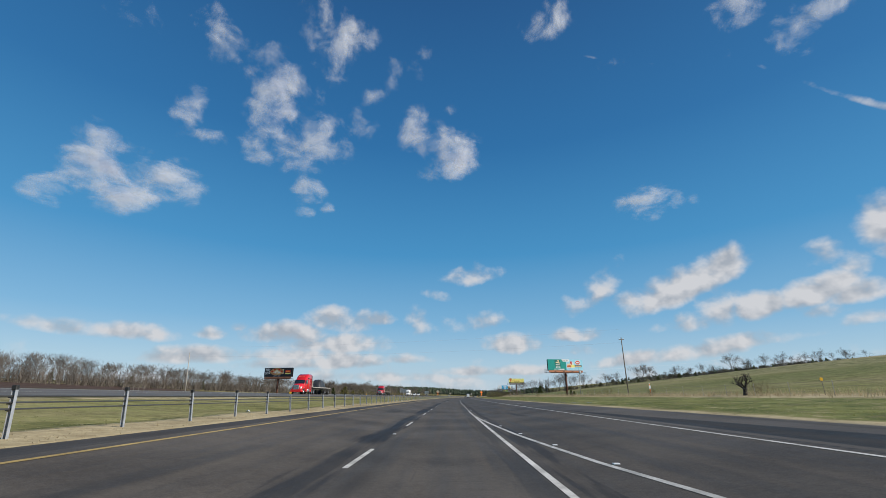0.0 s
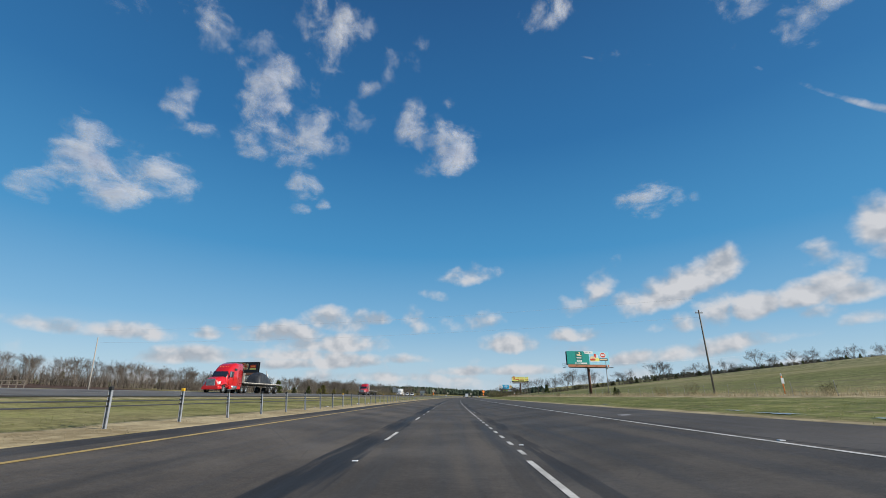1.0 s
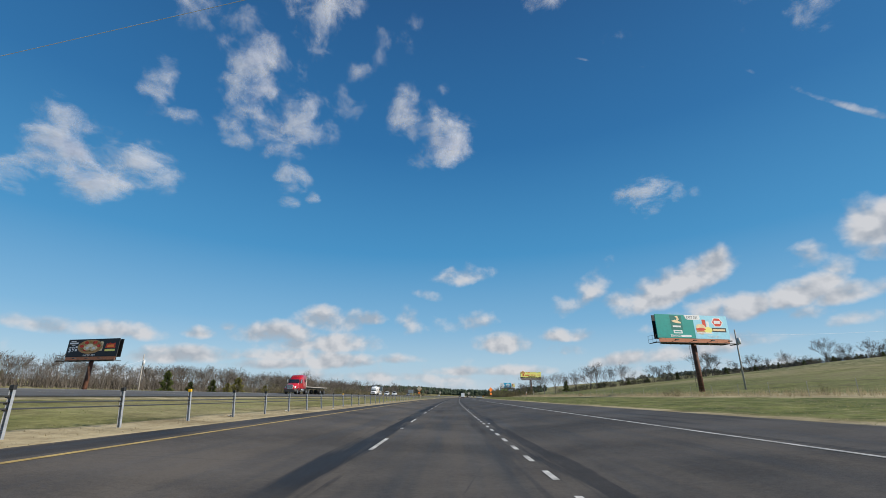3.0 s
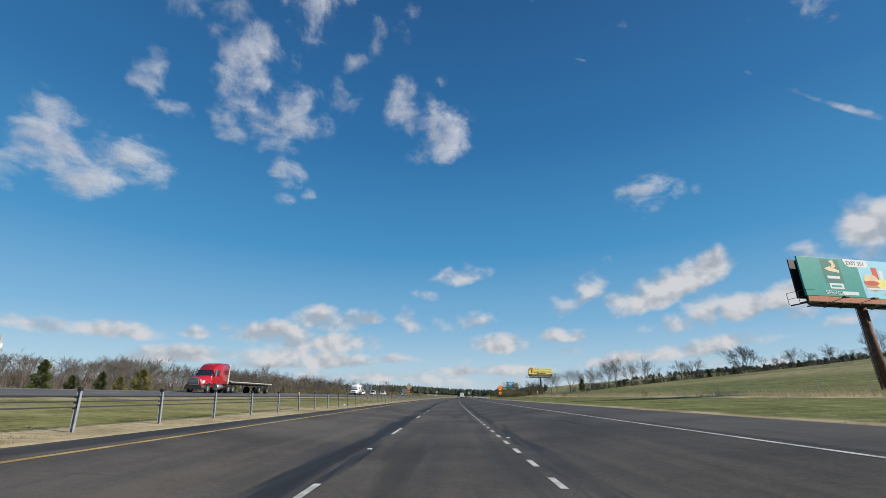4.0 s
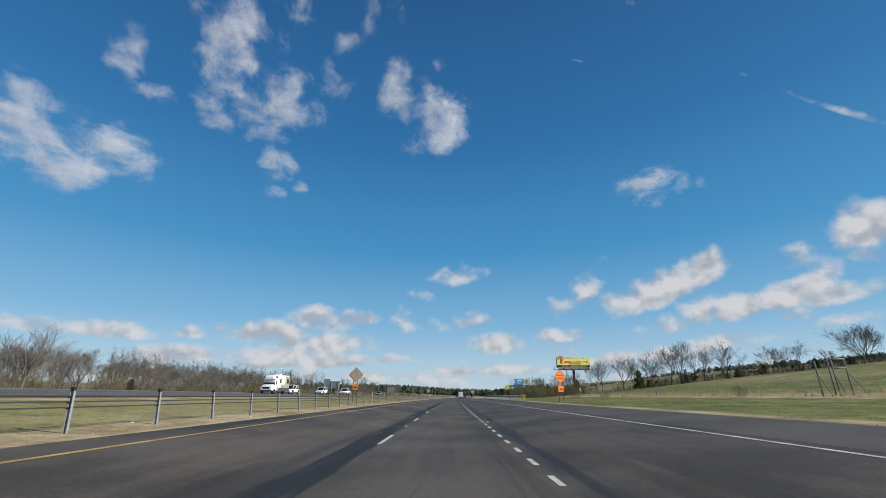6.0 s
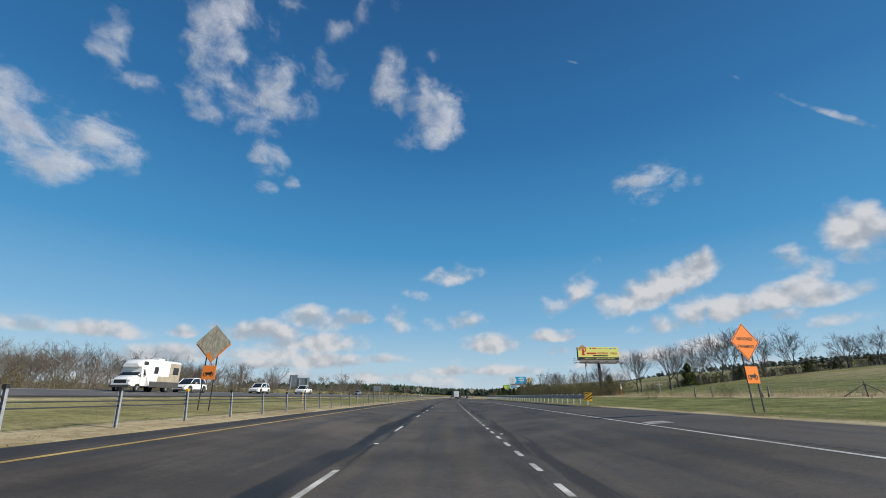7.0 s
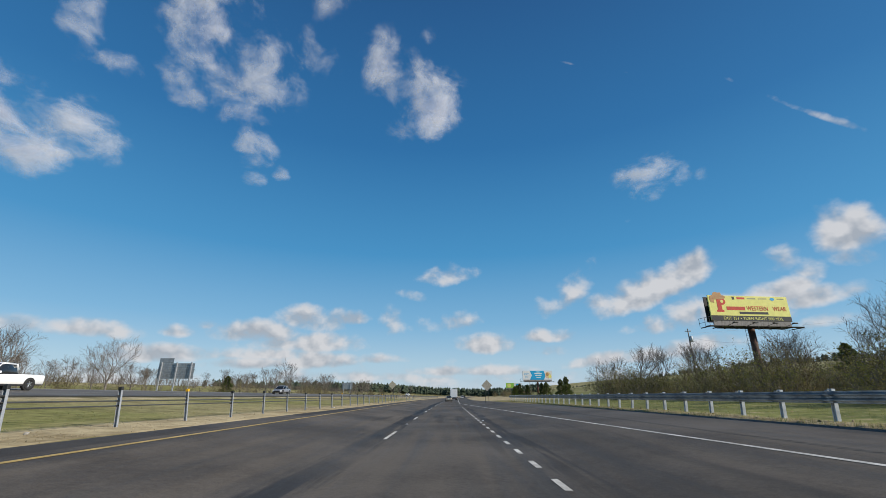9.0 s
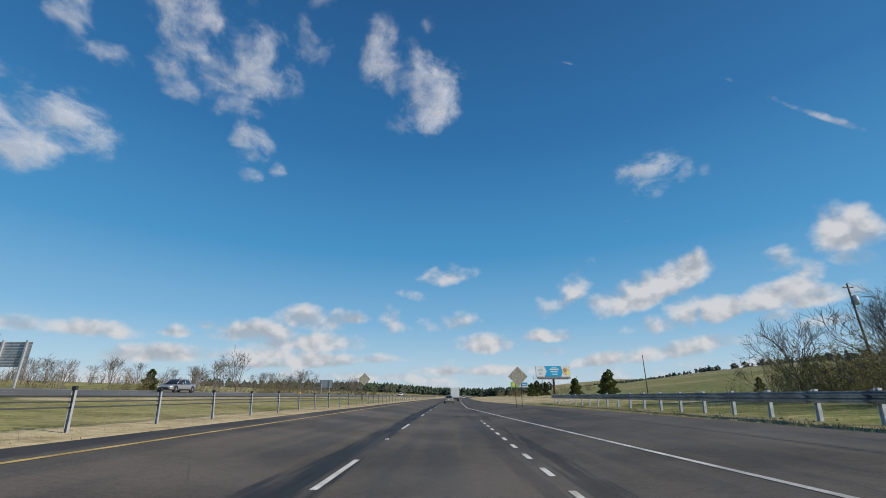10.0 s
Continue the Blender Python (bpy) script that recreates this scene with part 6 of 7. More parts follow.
def add_wheel(root, x, y, r, w_, dual=False):
    hub = empty("wheel")
    hub.parent = root
    hub.matrix_local = pose(x, y, r)
    side = 1 if x > 0 else -1
    for k in range(2 if dual else 1):
        bm = bmesh.new()
        n, off = 22, -side * k * (w_ + 0.05)
        prof = [(r * 0.6, -w_ / 2), (r * 0.93, -w_ / 2), (r, -w_ * 0.32), (r, w_ * 0.32), (r * 0.93, w_ / 2), (r * 0.6, w_ / 2)]
        rings = [[bm.verts.new((off + px, pr * math.cos(j * math.tau / n), pr * math.sin(j * math.tau / n))) for j in range(n)] for pr, px in prof]
        for a, b in zip(rings, rings[1:] + rings[:1]):
            for j in range(n):
                bm.faces.new((a[j], a[(j + 1) % n], b[(j + 1) % n], b[j])).smooth = True
        bmesh.ops.recalc_face_normals(bm, faces=bm.faces)
        part("tyre", bm, RUBBER, hub)
    bm = bmesh.new()
    rod(bm, (-side * w_ * 0.3, 0, 0), (side * w_ * 0.28, 0, 0), r * 0.62, sides=22)
    rod(bm, (side * w_ * 0.28, 0, 0), (side * w_ * 0.42, 0, 0), r * 0.2, r * 0.16, sides=12)
    for j in range(5):
        a = j * math.tau / 5
        rod(bm, (side * w_ * 0.3, math.cos(a) * r * 0.15, math.sin(a) * r * 0.15), (side * w_ * 0.34, math.cos(a) * r * 0.55, math.sin(a) * r * 0.55), r * 0.09, sides=5)
    part("rim", bm, CHROME, hub)


def wells(bm, xs, ys, r, w_, mat):
    """Dark wheel openings, set a little proud of the flanks."""
    for y in ys:
        for x in xs:
            side = 1 if x > 0 else -1
            rod(bm, (x - side * 0.2, y, r), (x + side * 0.015, y, r), r * 1.16, sides=20, mat=mat)


def car(name, m, paint, label, kind):
    """A road car; kind: 'sedan', 'suv' or 'pickup'. It points along its own y."""
    root = empty(name, m)
    tagged(root, label, "car" if kind != "pickup" else "pickup truck", "cars on the road")
    L, W, H, R = {"sedan": (4.75, 1.82, 1.45, 0.33), "suv": (4.55, 1.84, 1.68, 0.36), "pickup": (5.3, 1.95, 1.78, 0.39)}[kind]
    f, w_ = L / 2, W / 2
    belt = H * (0.60 if kind == "sedan" else 0.58)
    hood = belt * (0.93 if kind == "sedan" else 0.98)
    bm = bmesh.new()
    if kind == "pickup":
        loft(bm, [(-f, w_ * 0.96, w_ * 0.96, 0.5, belt), (-f + 0.1, w_, w_, 0.38, belt + 0.02), (-0.5, w_, w_, 0.34, belt + 0.02), (f - 1.6, w_, w_ * 0.97, 0.32, belt), (f - 0.9, w_, w_ * 0.93, 0.32, hood), (f - 0.15, w_ * 0.97, w_ * 0.9, 0.36, hood * 0.93), (f, w_ * 0.9, w_ * 0.86, 0.42, hood * 0.82)])
    else:
        rear = belt * (1.04 if kind == "sedan" else 1.0)
        loft(bm, [(-f, w_ * 0.86, w_ * 0.82, 0.38, rear * 0.86), (-f + 0.14, w_ * 0.95, w_ * 0.9, 0.28, rear), (-f + 0.9, w_, w_ * 0.95, 0.22, belt * 1.01), (0, w_, w_ * 0.96, 0.2, belt), (f - 1.35, w_, w_ * 0.94, 0.22, belt * 0.99), (f - 0.6, w_ * 0.98, w_ * 0.88, 0.22, hood * 0.9), (f - 0.12, w_ * 0.9, w_ * 0.78, 0.26, hood * 0.76), (f, w_ * 0.8, w_ * 0.7, 0.32, hood * 0.66)])
    body = part("body", bm, paint, root, smooth=False)
    front_y, back_y = f - (0.82 if kind == "sedan" else 0.88), -f + (0.8 if kind == "sedan" else 0.82)
    if kind == "pickup":
        front_y, back_y = f - 0.95, -f + 1.15
    # greenhouse
    bm = bmesh.new()
    cabins = {"sedan": [(-f + 0.75, 0.8, 0.62, belt - 0.05, belt + 0.04), (-f + 1.45, 0.84, 0.58, belt - 0.05, H - 0.06), (-0.1, 0.86, 0.60, belt - 0.05, H - 0.02), (0.55, 0.86, 0.60, belt - 0.05, H - 0.1), (f - 1.15, 0.84, 0.7, belt - 0.08, belt + 0.02)],
              "suv": [(-f + 0.2, 0.82, 0.68, belt - 0.05, belt + 0.15), (-f + 0.6, 0.85, 0.64, belt - 0.05, H - 0.1), (-0.2, 0.87, 0.66, belt - 0.05, H - 0.02), (0.5, 0.87, 0.66, belt - 0.05, H - 0.1), (f - 1.05, 0.85, 0.74, belt - 0.08, belt + 0.03)],
              "pickup": [(-0.55, 0.86, 0.72, belt - 0.05, belt + 0.2), (-0.45, 0.88, 0.70, belt - 0.05, H - 0.06), (0.35, 0.9, 0.70, belt - 0.05, H - 0.02), (0.6, 0.9, 0.7, belt - 0.05, H - 0.08), (f - 1.45, 0.9, 0.8, belt - 0.08, belt + 0.03)]}[kind]
    cabins = [(y, a * W / 1.84, b * W / 1.84, z0, z1) for y, a, b, z0, z1 in cabins]
    loft(bm, cabins, 0, 0.08)
    part("glasshouse", bm, GLASS, root, "dark tinted windows")
    bm = bmesh.new()
    top = cabins[1:4]
    loft(bm, [(y, b + 0.025, b - 0.03, z1 - 0.09, z1 + 0.02) for y, a, b, z0, z1 in top], 0, 0.05)
    part("roof", bm, paint, root)
    for side in (-1, 1):
        lines = [(cabins[0], cabins[1]), (cabins[3], cabins[4])]
        for p, q in lines:
            bm = bmesh.new()
            rod(bm, (side * (p[2] + 0.0), p[0], p[4]), (side * (q[2] + 0.0), q[0], q[4]), 0.045, sides=6)
            part("pillar", bm, paint, root)
        if kind != "pickup":
            bm = bmesh.new()
            y = (cabins[1][0] + cabins[3][0]) / 2
            rod(bm, (side * (cabins[2][1] - 0.01), y, belt - 0.05), (side * (cabins[2][2] + 0.01), y - 0.1, H - 0.08), 0.04, sides=6)
            part("pillar", bm, paint, root)
        bm = bmesh.new()
        box(bm, side * (w_ + 0.02), f - 1.75, belt, side * (w_ + 0.2), f - 1.62, belt + 0.15, 0.03)
        part("mirror", bm, paint, root)
        bm = bmesh.new()
        loft(bm, [(f - 0.32, 0.16, 0.16, hood * 0.66, hood * 0.82), (f - 0.03, 0.13, 0.11, hood * 0.6, hood * 0.74)], 0, 0.03)
        ob = part("headlight", bm, LENS, root)
        ob.location.x = side * w_ * 0.68
        bm = bmesh.new()
        box(bm, side * w_ * 0.6, -f - 0.012, belt * 0.66, side * w_ * 0.84, -f + 0.14, belt * 0.86, 0.02)
        part("tail_light", bm, TAIL_LENS, root)
        bm = bmesh.new()
        box(bm, side * (w_ - 0.03), back_y + 0.5, 0.24, side * (w_ + 0.008), front_y - 0.5, 0.36, 0.02)
        part("sill", bm, BLACK_CAP, root)
    bm = bmesh.new()
    box(bm, -w_ * 0.5, f - 0.14, hood * 0.5, w_ * 0.5, f + 0.012, hood * 0.62, 0.02)
    box(bm, -w_ * 0.62, f - 0.14, 0.3, w_ * 0.62, f + 0.012, 0.42, 0.02)
    part("grille", bm, BLACK_CAP if kind != "pickup" else CHROME, root)
    bm = bmesh.new()
    box(bm, -w_ * 0.92, -f - 0.02, 0.34, w_ * 0.92, -f + 0.1, 0.56, 0.04)
    part("rear_bumper", bm, paint if kind != "pickup" else CHROME, root)
    bm = bmesh.new()
    box(bm, -0.16, -f - 0.03, 0.6, 0.16, -f - 0.012, 0.74)
    part("number_plate", bm, WHITE, root)
    for x in (-w_ * 0.985, w_ * 0.985):
        for y in (front_y, back_y):
            bm = bmesh.new()
            wells(bm, (x,), (y,), R, 0.2, 0)
            part("wheel_arch", bm, BLACK_CAP, root)
    if kind == "pickup":
        bm = bmesh.new()
        box(bm, -w_ + 0.12, -f + 0.14, belt - 0.3, w_ - 0.12, -0.62, belt + 0.026)
        part("load_bed", bm, BLACK_CAP, root)
    for y in (front_y, back_y):
        for x in (-w_ + 0.07, w_ - 0.07):
            add_wheel(root, x, y, R, 0.22)
    return root


def flatbed_rig(m, paint, label, curved, bed_length=13.5):
    """A road tractor with sleeper and a flatbed trailer; the nose is at y = 0, the rest behind."""
    root = empty("semi_truck", m)
    tagged(root, label, "truck", "trucks on the road")
    bm = bmesh.new()
    # bonnet, bumper to windscreen
    loft(bm, [(-0.02, 0.78, 0.66, 0.75, 1.62), (-0.2, 0.98, 0.76, 0.62, 1.82), (-1.0, 1.08, 0.86, 0.62, 1.98), (-1.9, 1.16, 0.98, 0.6, 2.1), (-2.3, 1.18, 1.05, 0.6, 2.12)], 0, 0.3)
    part("bonnet", bm, paint, root)
    bm = bmesh.new()
    top = 3.95
    if curved:
        loft(bm, [(-1.75, 1.1, 1.0, 0.9, 1.98), (-2.25, 1.2, 1.02, 0.75, 2.78), (-2.7, 1.22, 1.02, 0.75, 3.25), (-3.3, 1.23, 1.05, 0.75, 3.68), (-4.1, 1.24, 1.1, 0.75, top), (-5.9, 1.25, 1.14, 0.75, top + 0.03)], 0, 0.3)
    else:
        loft(bm, [(-1.8, 1.08, 0.98, 1.0, 2.0), (-2.1, 1.15, 1.0, 0.98, 2.42), (-2.4, 1.2, 1.03, 0.98, 2.86), (-2.7, 1.22, 1.05, 0.98, 3.2), (-3.1, 1.23, 1.08, 0.98, 3.5), (-3.8, 1.24, 1.12, 0.98, 3.66), (-5.7, 1.24, 1.14, 0.98, 3.72)], 0, 0.3)
    part("cab", bm, paint, root)
    bm = bmesh.new()
    loft(bm, [(-1.72, 0.98, 0.92, 1.99, 2.04), (-2.2, 1.02, 0.98, 2.0, 2.76)], 0, 0.05)
    part("windscreen", bm, GLASS, root, "dark windscreen")
    for side in (-1, 1):
        outline = [(-2.32, 2.05), (-3.3, 2.0), (-3.3, 2.72), (-2.62, 2.78)]
        bm = bmesh.new()
        a = [bm.verts.new((side * 1.215, y, z)) for y, z in outline]
        b = [bm.verts.new((side * 1.1, y, z)) for y, z in outline]
        bm.faces.new(a), bm.faces.new(b[::-1])
        for k in range(4):
            bm.faces.new((a[k], b[k], b[(k + 1) % 4], a[(k + 1) % 4]))
        bmesh.ops.recalc_face_normals(bm, faces=bm.faces)
        part("side_window", bm, GLASS, root)
        bm = bmesh.new()
        box(bm, side * 1.2, -5.5, 2.25, side * 1.235, -4.95, 2.8) if not curved else box(bm, side * 1.16, -4.2, 2.95, side * 1.2, -3.6, 3.2)
        part("sleeper_window", bm, GLASS, root)
        bm = bmesh.new()
        box(bm, side * 1.3, -2.25, 2.0, side * 1.48, -2.1, 2.75, 0.04)
        rod(bm, (side * 1.1, -2.3, 2.65), (side * 1.35, -2.18, 2.6), 0.025, sides=5)
        part("mirror", bm, CHROME, root)
        bm = bmesh.new()
        loft(bm, [(-0.62, 0.2, 0.2, 1.08, 1.45), (-0.14, 0.17, 0.15, 1.02, 1.32)], 0, 0.05)
        ob = part("headlight", bm, LENS, root)
        ob.location.x = side * 0.83
        bm = bmesh.new()
        box(bm, side * 0.98, -5.7 if curved else -3.0, 0.5, side * 1.22, -2.6 if curved else -2.2, 1.0, 0.05)
        part("side_skirt", bm, paint if curved else BLACK_CAP, root)
        bm = bmesh.new()
        rod(bm, (side * 1.0, -4.5, 0.72), (side * 1.0, -3.1, 0.72), 0.33, sides=18)
        part("fuel_tank", bm, CHROME, root)
        bm = bmesh.new()
        rod(bm, (side * 0.95, -6.05, 1.0), (side * 0.95, -6.05, 3.5), 0.07, sides=8)
        part("exhaust_stack", bm, CHROME, root)
    for side in (-1, 1):
        # door seams, handle, step and roof marker lamps
        bm = bmesh.new()
        for y0, y1, z0, z1 in ((-2.30, -2.285, 1.05, 2.0), (-3.42, -3.405, 1.05, 2.78), (-3.42, -2.285, 1.04, 1.055)):
            box(bm, side * 1.2, y0, z0, side * 1.232, y1, z1)
        part("door_seam", bm, BLACK_CAP, root)
        bm = bmesh.new()
        box(bm, side * 1.21, -3.34, 1.78, side * 1.25, -3.18, 1.83, 0.008)
        part("door_handle", bm, CHROME, root)
        bm = bmesh.new()
        box(bm, side * 1.0, -3.1, 0.42, side * 1.26, -2.35, 0.47, 0.01)
        part("step", bm, CHROME, root)
        bm = bmesh.new()
        box(bm, side * 1.17, -5.98, 1.1, side * 1.23, -5.72 if not curved else -5.92, 3.62, 0.02)
        part("side_fairing", bm, BLACK_CAP if curved else DECK, root)
        for k in range(2):
            bm = bmesh.new()
            box(bm, side * (0.22 + 0.34 * k) - 0.05, -2.95, 3.36, side * (0.22 + 0.34 * k) + 0.05, -2.8, 3.45 if curved else 3.42, 0.015)
            part("marker_lamp", bm, ORANGE, root)
        bm = bmesh.new()
        loft(bm, [(-2.05, 0.30, 0.24, 0.95, 1.02), (-1.75, 0.30, 0.24, 1.0, 1.34), (-1.25, 0.30, 0.24, 1.08, 1.42), (-0.75, 0.30, 0.24, 1.0, 1.34), (-0.45, 0.30, 0.24, 0.92, 1.0)], 0, 0.1)
        fender = part("fender", bm, paint, root)
        fender.location.x = side * 0.98
    bm = bmesh.new()
    box(bm, -0.58, -0.06, 0.88, 0.58, 0.02, 1.74, 0.05)
    grille = part("grille", bm, CHROME, root, "chrome grille")
    for k in range(9):
        bm = bmesh.new()
        box(bm, -0.5 + 0.118 * k, 0.018, 0.96, -0.44 + 0.118 * k, 0.03, 1.66)
        part("grille_slot", bm, BLACK_CAP, grille)
    bm = bmesh.new()
    loft(bm, [(0.05, 1.05, 1.0, 0.42, 0.85), (-0.35, 1.2, 1.18, 0.42, 0.9), (-0.75, 1.22, 1.2, 0.45, 0.85)], 0, 0.12)
    part("bumper", bm, paint if curved else DARK_STEEL, root)
    bm = bmesh.new()
    box(bm, -0.9, -7.9, 0.62, 0.9, -2.3, 0.98)
    part("chassis", bm, DARK_STEEL, root)
    for y, dual in ((-1.25, False), (-6.35, True), (-7.65, True)):
        for side in (-1, 1):
            add_wheel(root, side * 1.06, y, 0.51, 0.28, dual)
    # trailer
    b0 = -6.5
    b1 = b0 - bed_length
    bm = bmesh.new()
    box(bm, -1.28, b1, 1.38, 1.28, b0, 1.48, 0.015)
    n = 12
    for k in range(n):
        y = b1 + 0.3 + (bed_length - 0.6) * k / (n - 1)
        for side in (-1, 1):
            box(bm, side * 1.28, y - 0.06, 1.33, side * 1.32, y + 0.06, 1.46)
    part("deck", bm, DECK, root, "pale aluminium and timber deck")
    bm = bmesh.new()
    for side in (-1, 1):
        box(bm, side * 0.42, b1 + 0.2, 1.1, side * 0.52, b0 - 0.4, 1.38)
        box(bm, side * 1.2, b1, 1.24, side * 1.28, b0, 1.38)
        box(bm, side * 0.8, b0 - 4.6, 0.35, side * 0.9, b0 - 4.4, 1.38)
    for k in range(14):
        y = b1 + 0.4 + (bed_length - 0.9) * k / 13
        box(bm, -1.2, y - 0.03, 1.27, 1.2, y + 0.03, 1.38)
    part("trailer_frame", bm, DARK_STEEL, root)
    bm = bmesh.new()
    box(bm, -1.24, b0 - 0.15, 1.48, 1.24, b0 - 0.02, 2.75 if curved else 1.6, 0.02)
    part("headboard", bm, DECK, root)
    bm = bmesh.new()
    box(bm, -1.25, b1 - 0.03, 0.55, 1.25, b1 + 0.04, 0.65)
    for side in (-1, 1):
        box(bm, side * 0.5, b1 - 0.02, 0.6, side * 0.58, b1 + 0.03, 1.38)
    part("rear_guard", bm, DARK_STEEL, root)
    for y in (b1 + 1.4, b1 + (4.3 if curved else 4.4)) if not curved else (b1 + 1.2, b1 + 3.9):
        for side in (-1, 1):
            add_wheel(root, side * 1.05, y, 0.5, 0.28, True)
    return root


def lane(s, lat, turn=180.0):
    return road_pose(s, lat, road_height(lat, s) + 0.004, turn)


RIG_LANE = -30.9
flatbed_rig(lane(88, RIG_LANE), RED_PAINT, "bright red semi-truck with a sleeper cab pulling a flatbed trailer", True)
flatbed_rig(lane(180, RIG_LANE), DEEP_RED, "deep red semi-truck pulling an empty flatbed trailer", False, 14.0)
# the tarped load on the first flatbed
bm = bmesh.new()
bmesh.ops.create_grid(bm, x_segments=18, y_segments=26, size=1.0)
for v in bm.verts:
    x, y = v.co.x, v.co.y
    h = max(0.0, (1 - abs(x) ** 4) * (1 - abs(y) ** 3)) ** 0.5
    v.co = Vector((x * 1.16, y * 2.3, h * (1.45 + 0.25 * math.sin(y * 2.2 + 0.8)) + 0.09 * noise.noise(Vector((x * 4, y * 5, 2))) * (h > 0)))
load = link("tarped_load", bm, TARP, True)
load.matrix_world = lane(88, RIG_LANE) @ pose(0, -14.2, 1.49)
tagged(load, "bulky load under a black tarpaulin on the flatbed", "tarpaulin")

# the motorhome
rv = empty("motorhome", lane(264.5, RIG_LANE))
tagged(rv, "white motorhome with a tan and grey lower body", "motorhome")
TAN_STRIPE = flat("tan_body_stripe", (0.36, 0.31, 0.24))
GREY_SKIRT = flat("dark_grey_skirt", (0.07, 0.068, 0.066))
bm = bmesh.new()
loft(bm, [(0.0, 0.85, 0.75, 0.55, 1.1), (-0.25, 1.0, 0.88, 0.45, 1.28), (-0.95, 1.04, 0.95, 0.45, 1.5), (-1.25, 1.05, 0.96, 0.45, 1.55)], 0, 0.15)
part("bonnet", bm, WHITE_CAR, rv)
bm = bmesh.new()
loft(bm, [(-0.98, 1.0, 0.92, 1.42, 1.52), (-1.75, 1.04, 0.88, 1.3, 2.35)], 0, 0.06)
part("windscreen", bm, GLASS, rv)
bm = bmesh.new()
loft(bm, [(-0.95, 0.8, 0.72, 2.3, 2.62), (-1.5, 1.05, 0.95, 2.3, 3.0), (-2.4, 1.14, 1.1, 0.5, 3.12), (-7.2, 1.15, 1.12, 0.5, 3.15), (-7.3, 1.12, 1.08, 0.6, 3.1)], 0, 0.15)
part("body", bm, WHITE_CAR, rv)
bm = bmesh.new()
loft(bm, [(-1.25, 1.05, 0.97, 0.5, 2.3), (-2.42, 1.06, 1.0, 0.5, 2.36)], 0, 0.1)
part("cab", bm, WHITE_CAR, rv)
for side in (-1, 1):
    for nm, mt, y0, y1, z0, z1 in (("lower_stripe", TAN_STRIPE, -7.2, -3.6, 0.98, 1.5), ("skirt", GREY_SKIRT, -7.25, -2.45, 0.42, 0.98), ("slide_out_panel", TAN_STRIPE, -7.2, -5.4, 1.5, 2.9)):
        bm = bmesh.new()
        box(bm, side * 1.12, y0, z0, side * 1.165, y1, z1, 0.01)
        part(nm, bm, mt, rv)
    for y0, y1, z0, z1, x in ((-2.3, -1.55, 1.5, 2.1, 1.035), (-3.5, -2.9, 1.75, 2.4, 1.17), (-6.9, -5.9, 1.75, 2.5, 1.17), (-2.0, -1.4, 2.5, 2.85, 1.03)):
        bm = bmesh.new()
        box(bm, side * (x - 0.04), y0, z0, side * (x + 0.004), y1, z1, 0.02)
        part("window", bm, GLASS, rv)
    bm = bmesh.new()
    box(bm, side * 0.62, -0.3, 0.85, side * 0.92, 0.0, 1.1, 0.05)
    part("headlight", bm, LENS, rv)
    for y in (-0.95, -5.4):
        add_wheel(rv, side * 1.0, y, 0.36, 0.22, y < -2)
bm = bmesh.new()
box(bm, -0.6, -0.1, 0.75, 0.6, 0.02, 1.08, 0.03)
part("grille", bm, BLACK_CAP, rv)
bm = bmesh.new()
box(bm, -0.95, -0.25, 0.36, 0.95, 0.06, 0.62, 0.06)
part("bumper", bm, GREY_SKIRT, rv)
bm = bmesh.new()
box(bm, -0.45, -5.3, 3.14, 0.45, -4.4, 3.36, 0.06)
part("roof_unit", bm, WHITE_CAR, rv)

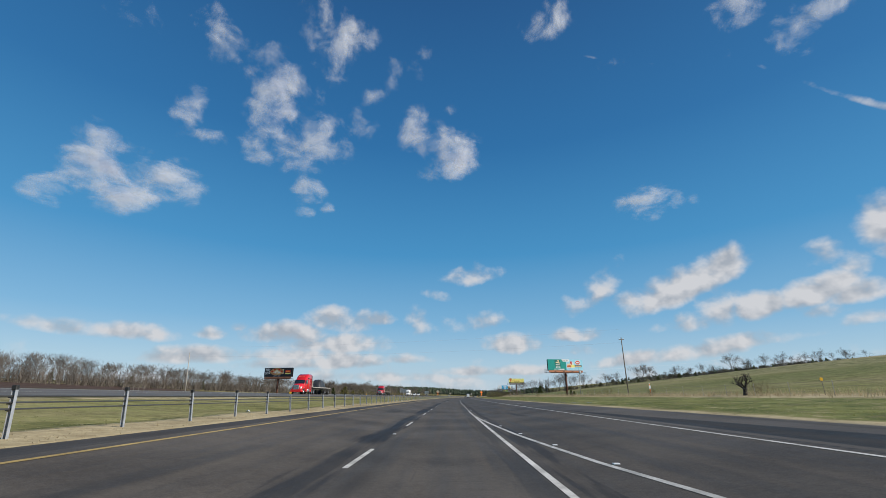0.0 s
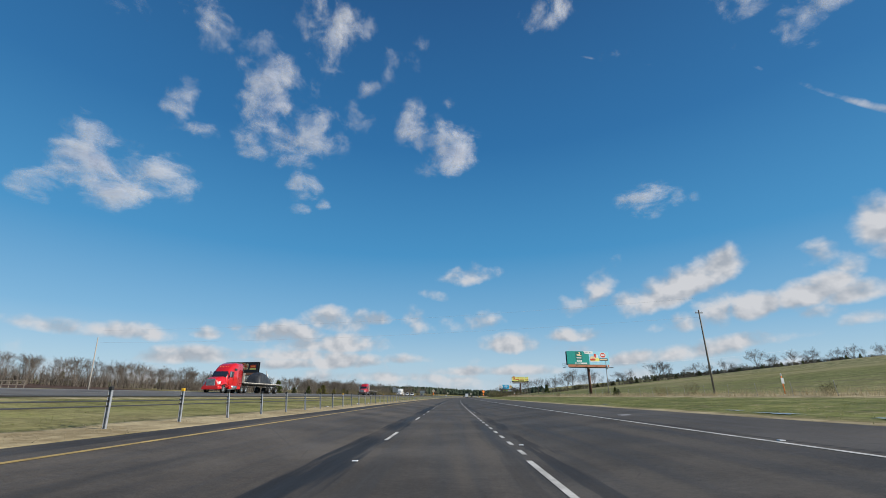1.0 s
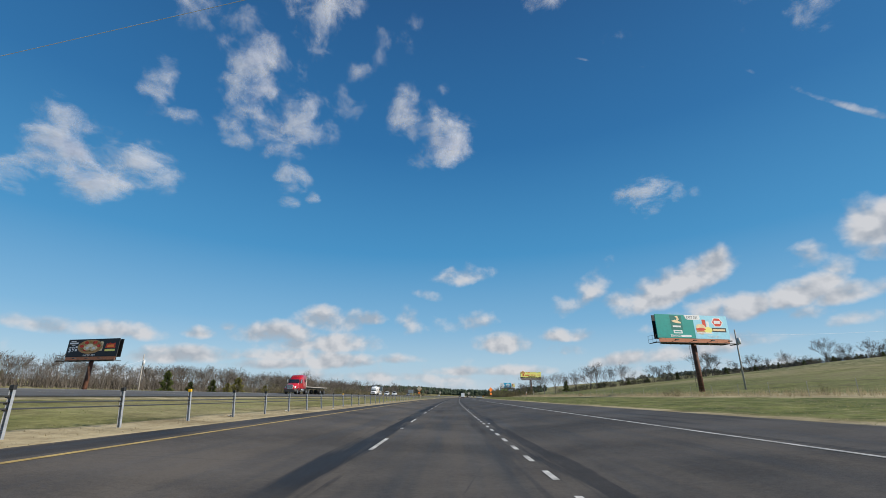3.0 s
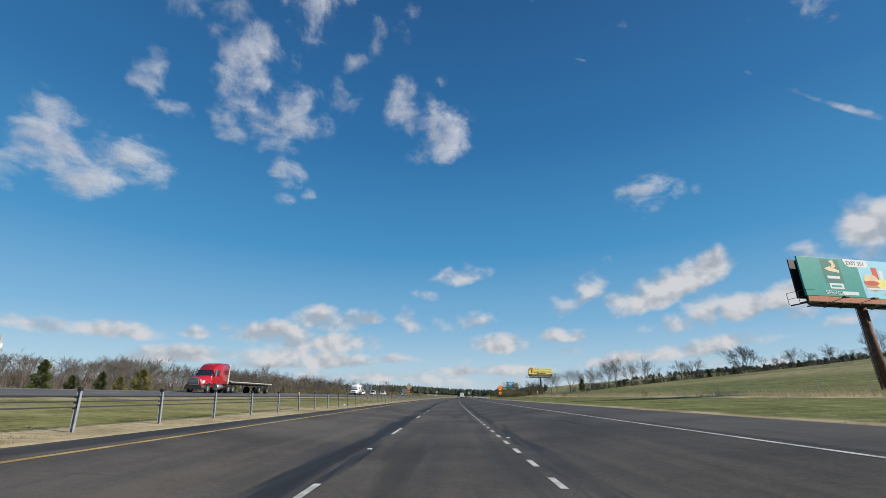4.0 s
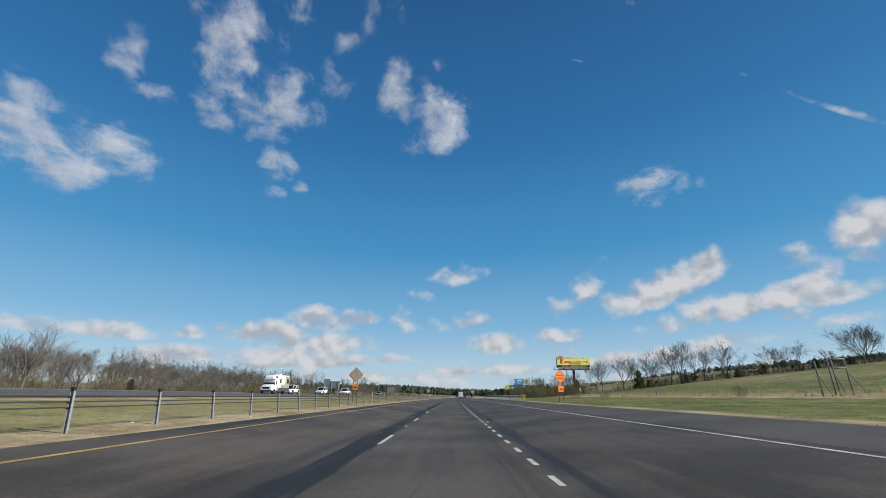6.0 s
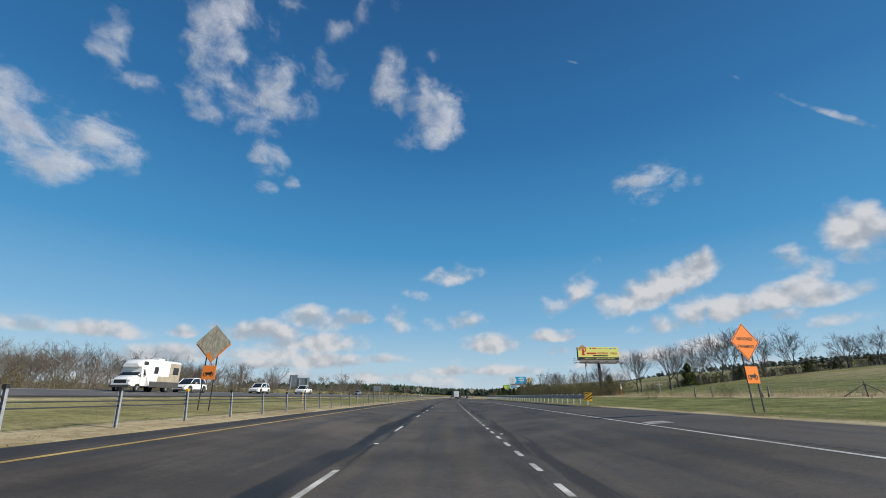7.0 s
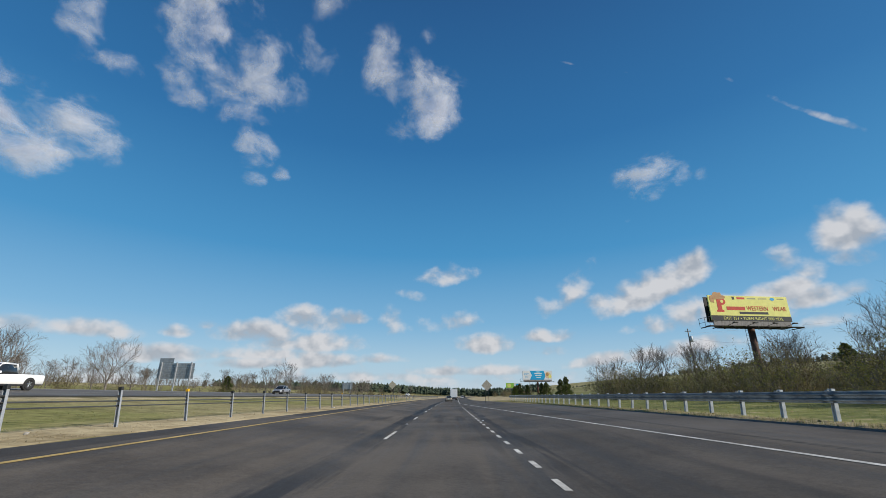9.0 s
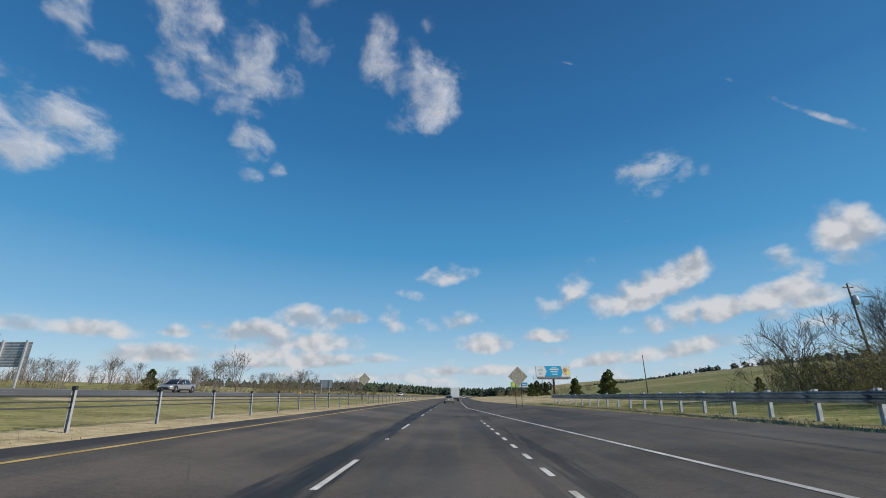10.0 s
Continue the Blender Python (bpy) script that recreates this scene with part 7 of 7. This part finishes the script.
car("car", lane(276, RIG_LANE), WHITE_CAR, "white compact SUV with dark windows on the far carriageway", "suv")
car("car", lane(295.5, RIG_LANE), WHITE_CAR, "white compact SUV following on the far carriageway", "suv")
car("pickup_truck", lane(317, RIG_LANE), WHITE_CAR, "white single-cab pickup truck on the far carriageway", "pickup")
car("car", lane(369, RIG_LANE), SILVER_CAR, "silver-grey sedan on the far carriageway", "sedan")
car("car", lane(410, -0.7, 0.0), GOLD_CAR, "beige sedan seen from behind in the lane ahead", "sedan")
car("car", lane(640, -3.8, 0.0), BLACK_CAR, "black SUV seen from behind far ahead", "suv")
car("pickup_truck", lane(575, 2.4, 0.0), WHITE_CAR, "white pickup truck seen from behind far ahead", "pickup")
car("car", lane(700, 0.5, 0.0), BLACK_CAR, "dark car seen from behind far ahead", "sedan")
car("car", lane(520, -25.2), WHITE_CAR, "white car far off on the opposite carriageway", "sedan")

van = empty("box_truck", lane(455, 0.2, 0.0))
tagged(van, "white box truck seen from behind in the lane ahead", "truck")
bm = bmesh.new()
box(bm, -1.28, -4.0, 0.95, 1.28, 2.6, 3.75, 0.05)
part("cargo_box", bm, WHITE_CAR, van)
bm = bmesh.new()
box(bm, -1.12, -4.03, 1.1, 1.12, -4.005, 3.55, 0.01)
part("roller_door", bm, WHITE, van)
bm = bmesh.new()
loft(bm, [(2.7, 1.1, 1.0, 0.6, 2.6), (3.9, 1.1, 0.95, 0.6, 2.4), (4.3, 1.05, 0.9, 0.6, 1.5), (5.2, 0.98, 0.85, 0.6, 1.3)], 0, 0.15)
part("cab", bm, WHITE_CAR, van)
bm = bmesh.new()
box(bm, -0.5, -3.9, 0.6, 0.5, 4.6, 0.95)
box(bm, -1.2, -4.05, 0.5, 1.2, -3.92, 0.62)
part("chassis", bm, DARK_STEEL, van)
for side in (-1, 1):
    bm = bmesh.new()
    box(bm, side * 0.95, -4.04, 0.66, side * 1.2, -3.98, 0.82, 0.01)
    part("tail_light", bm, TAIL_LENS, van)
    for y in (-2.3, 4.0):
        add_wheel(van, side * 1.0, y, 0.48, 0.26, y < 0)
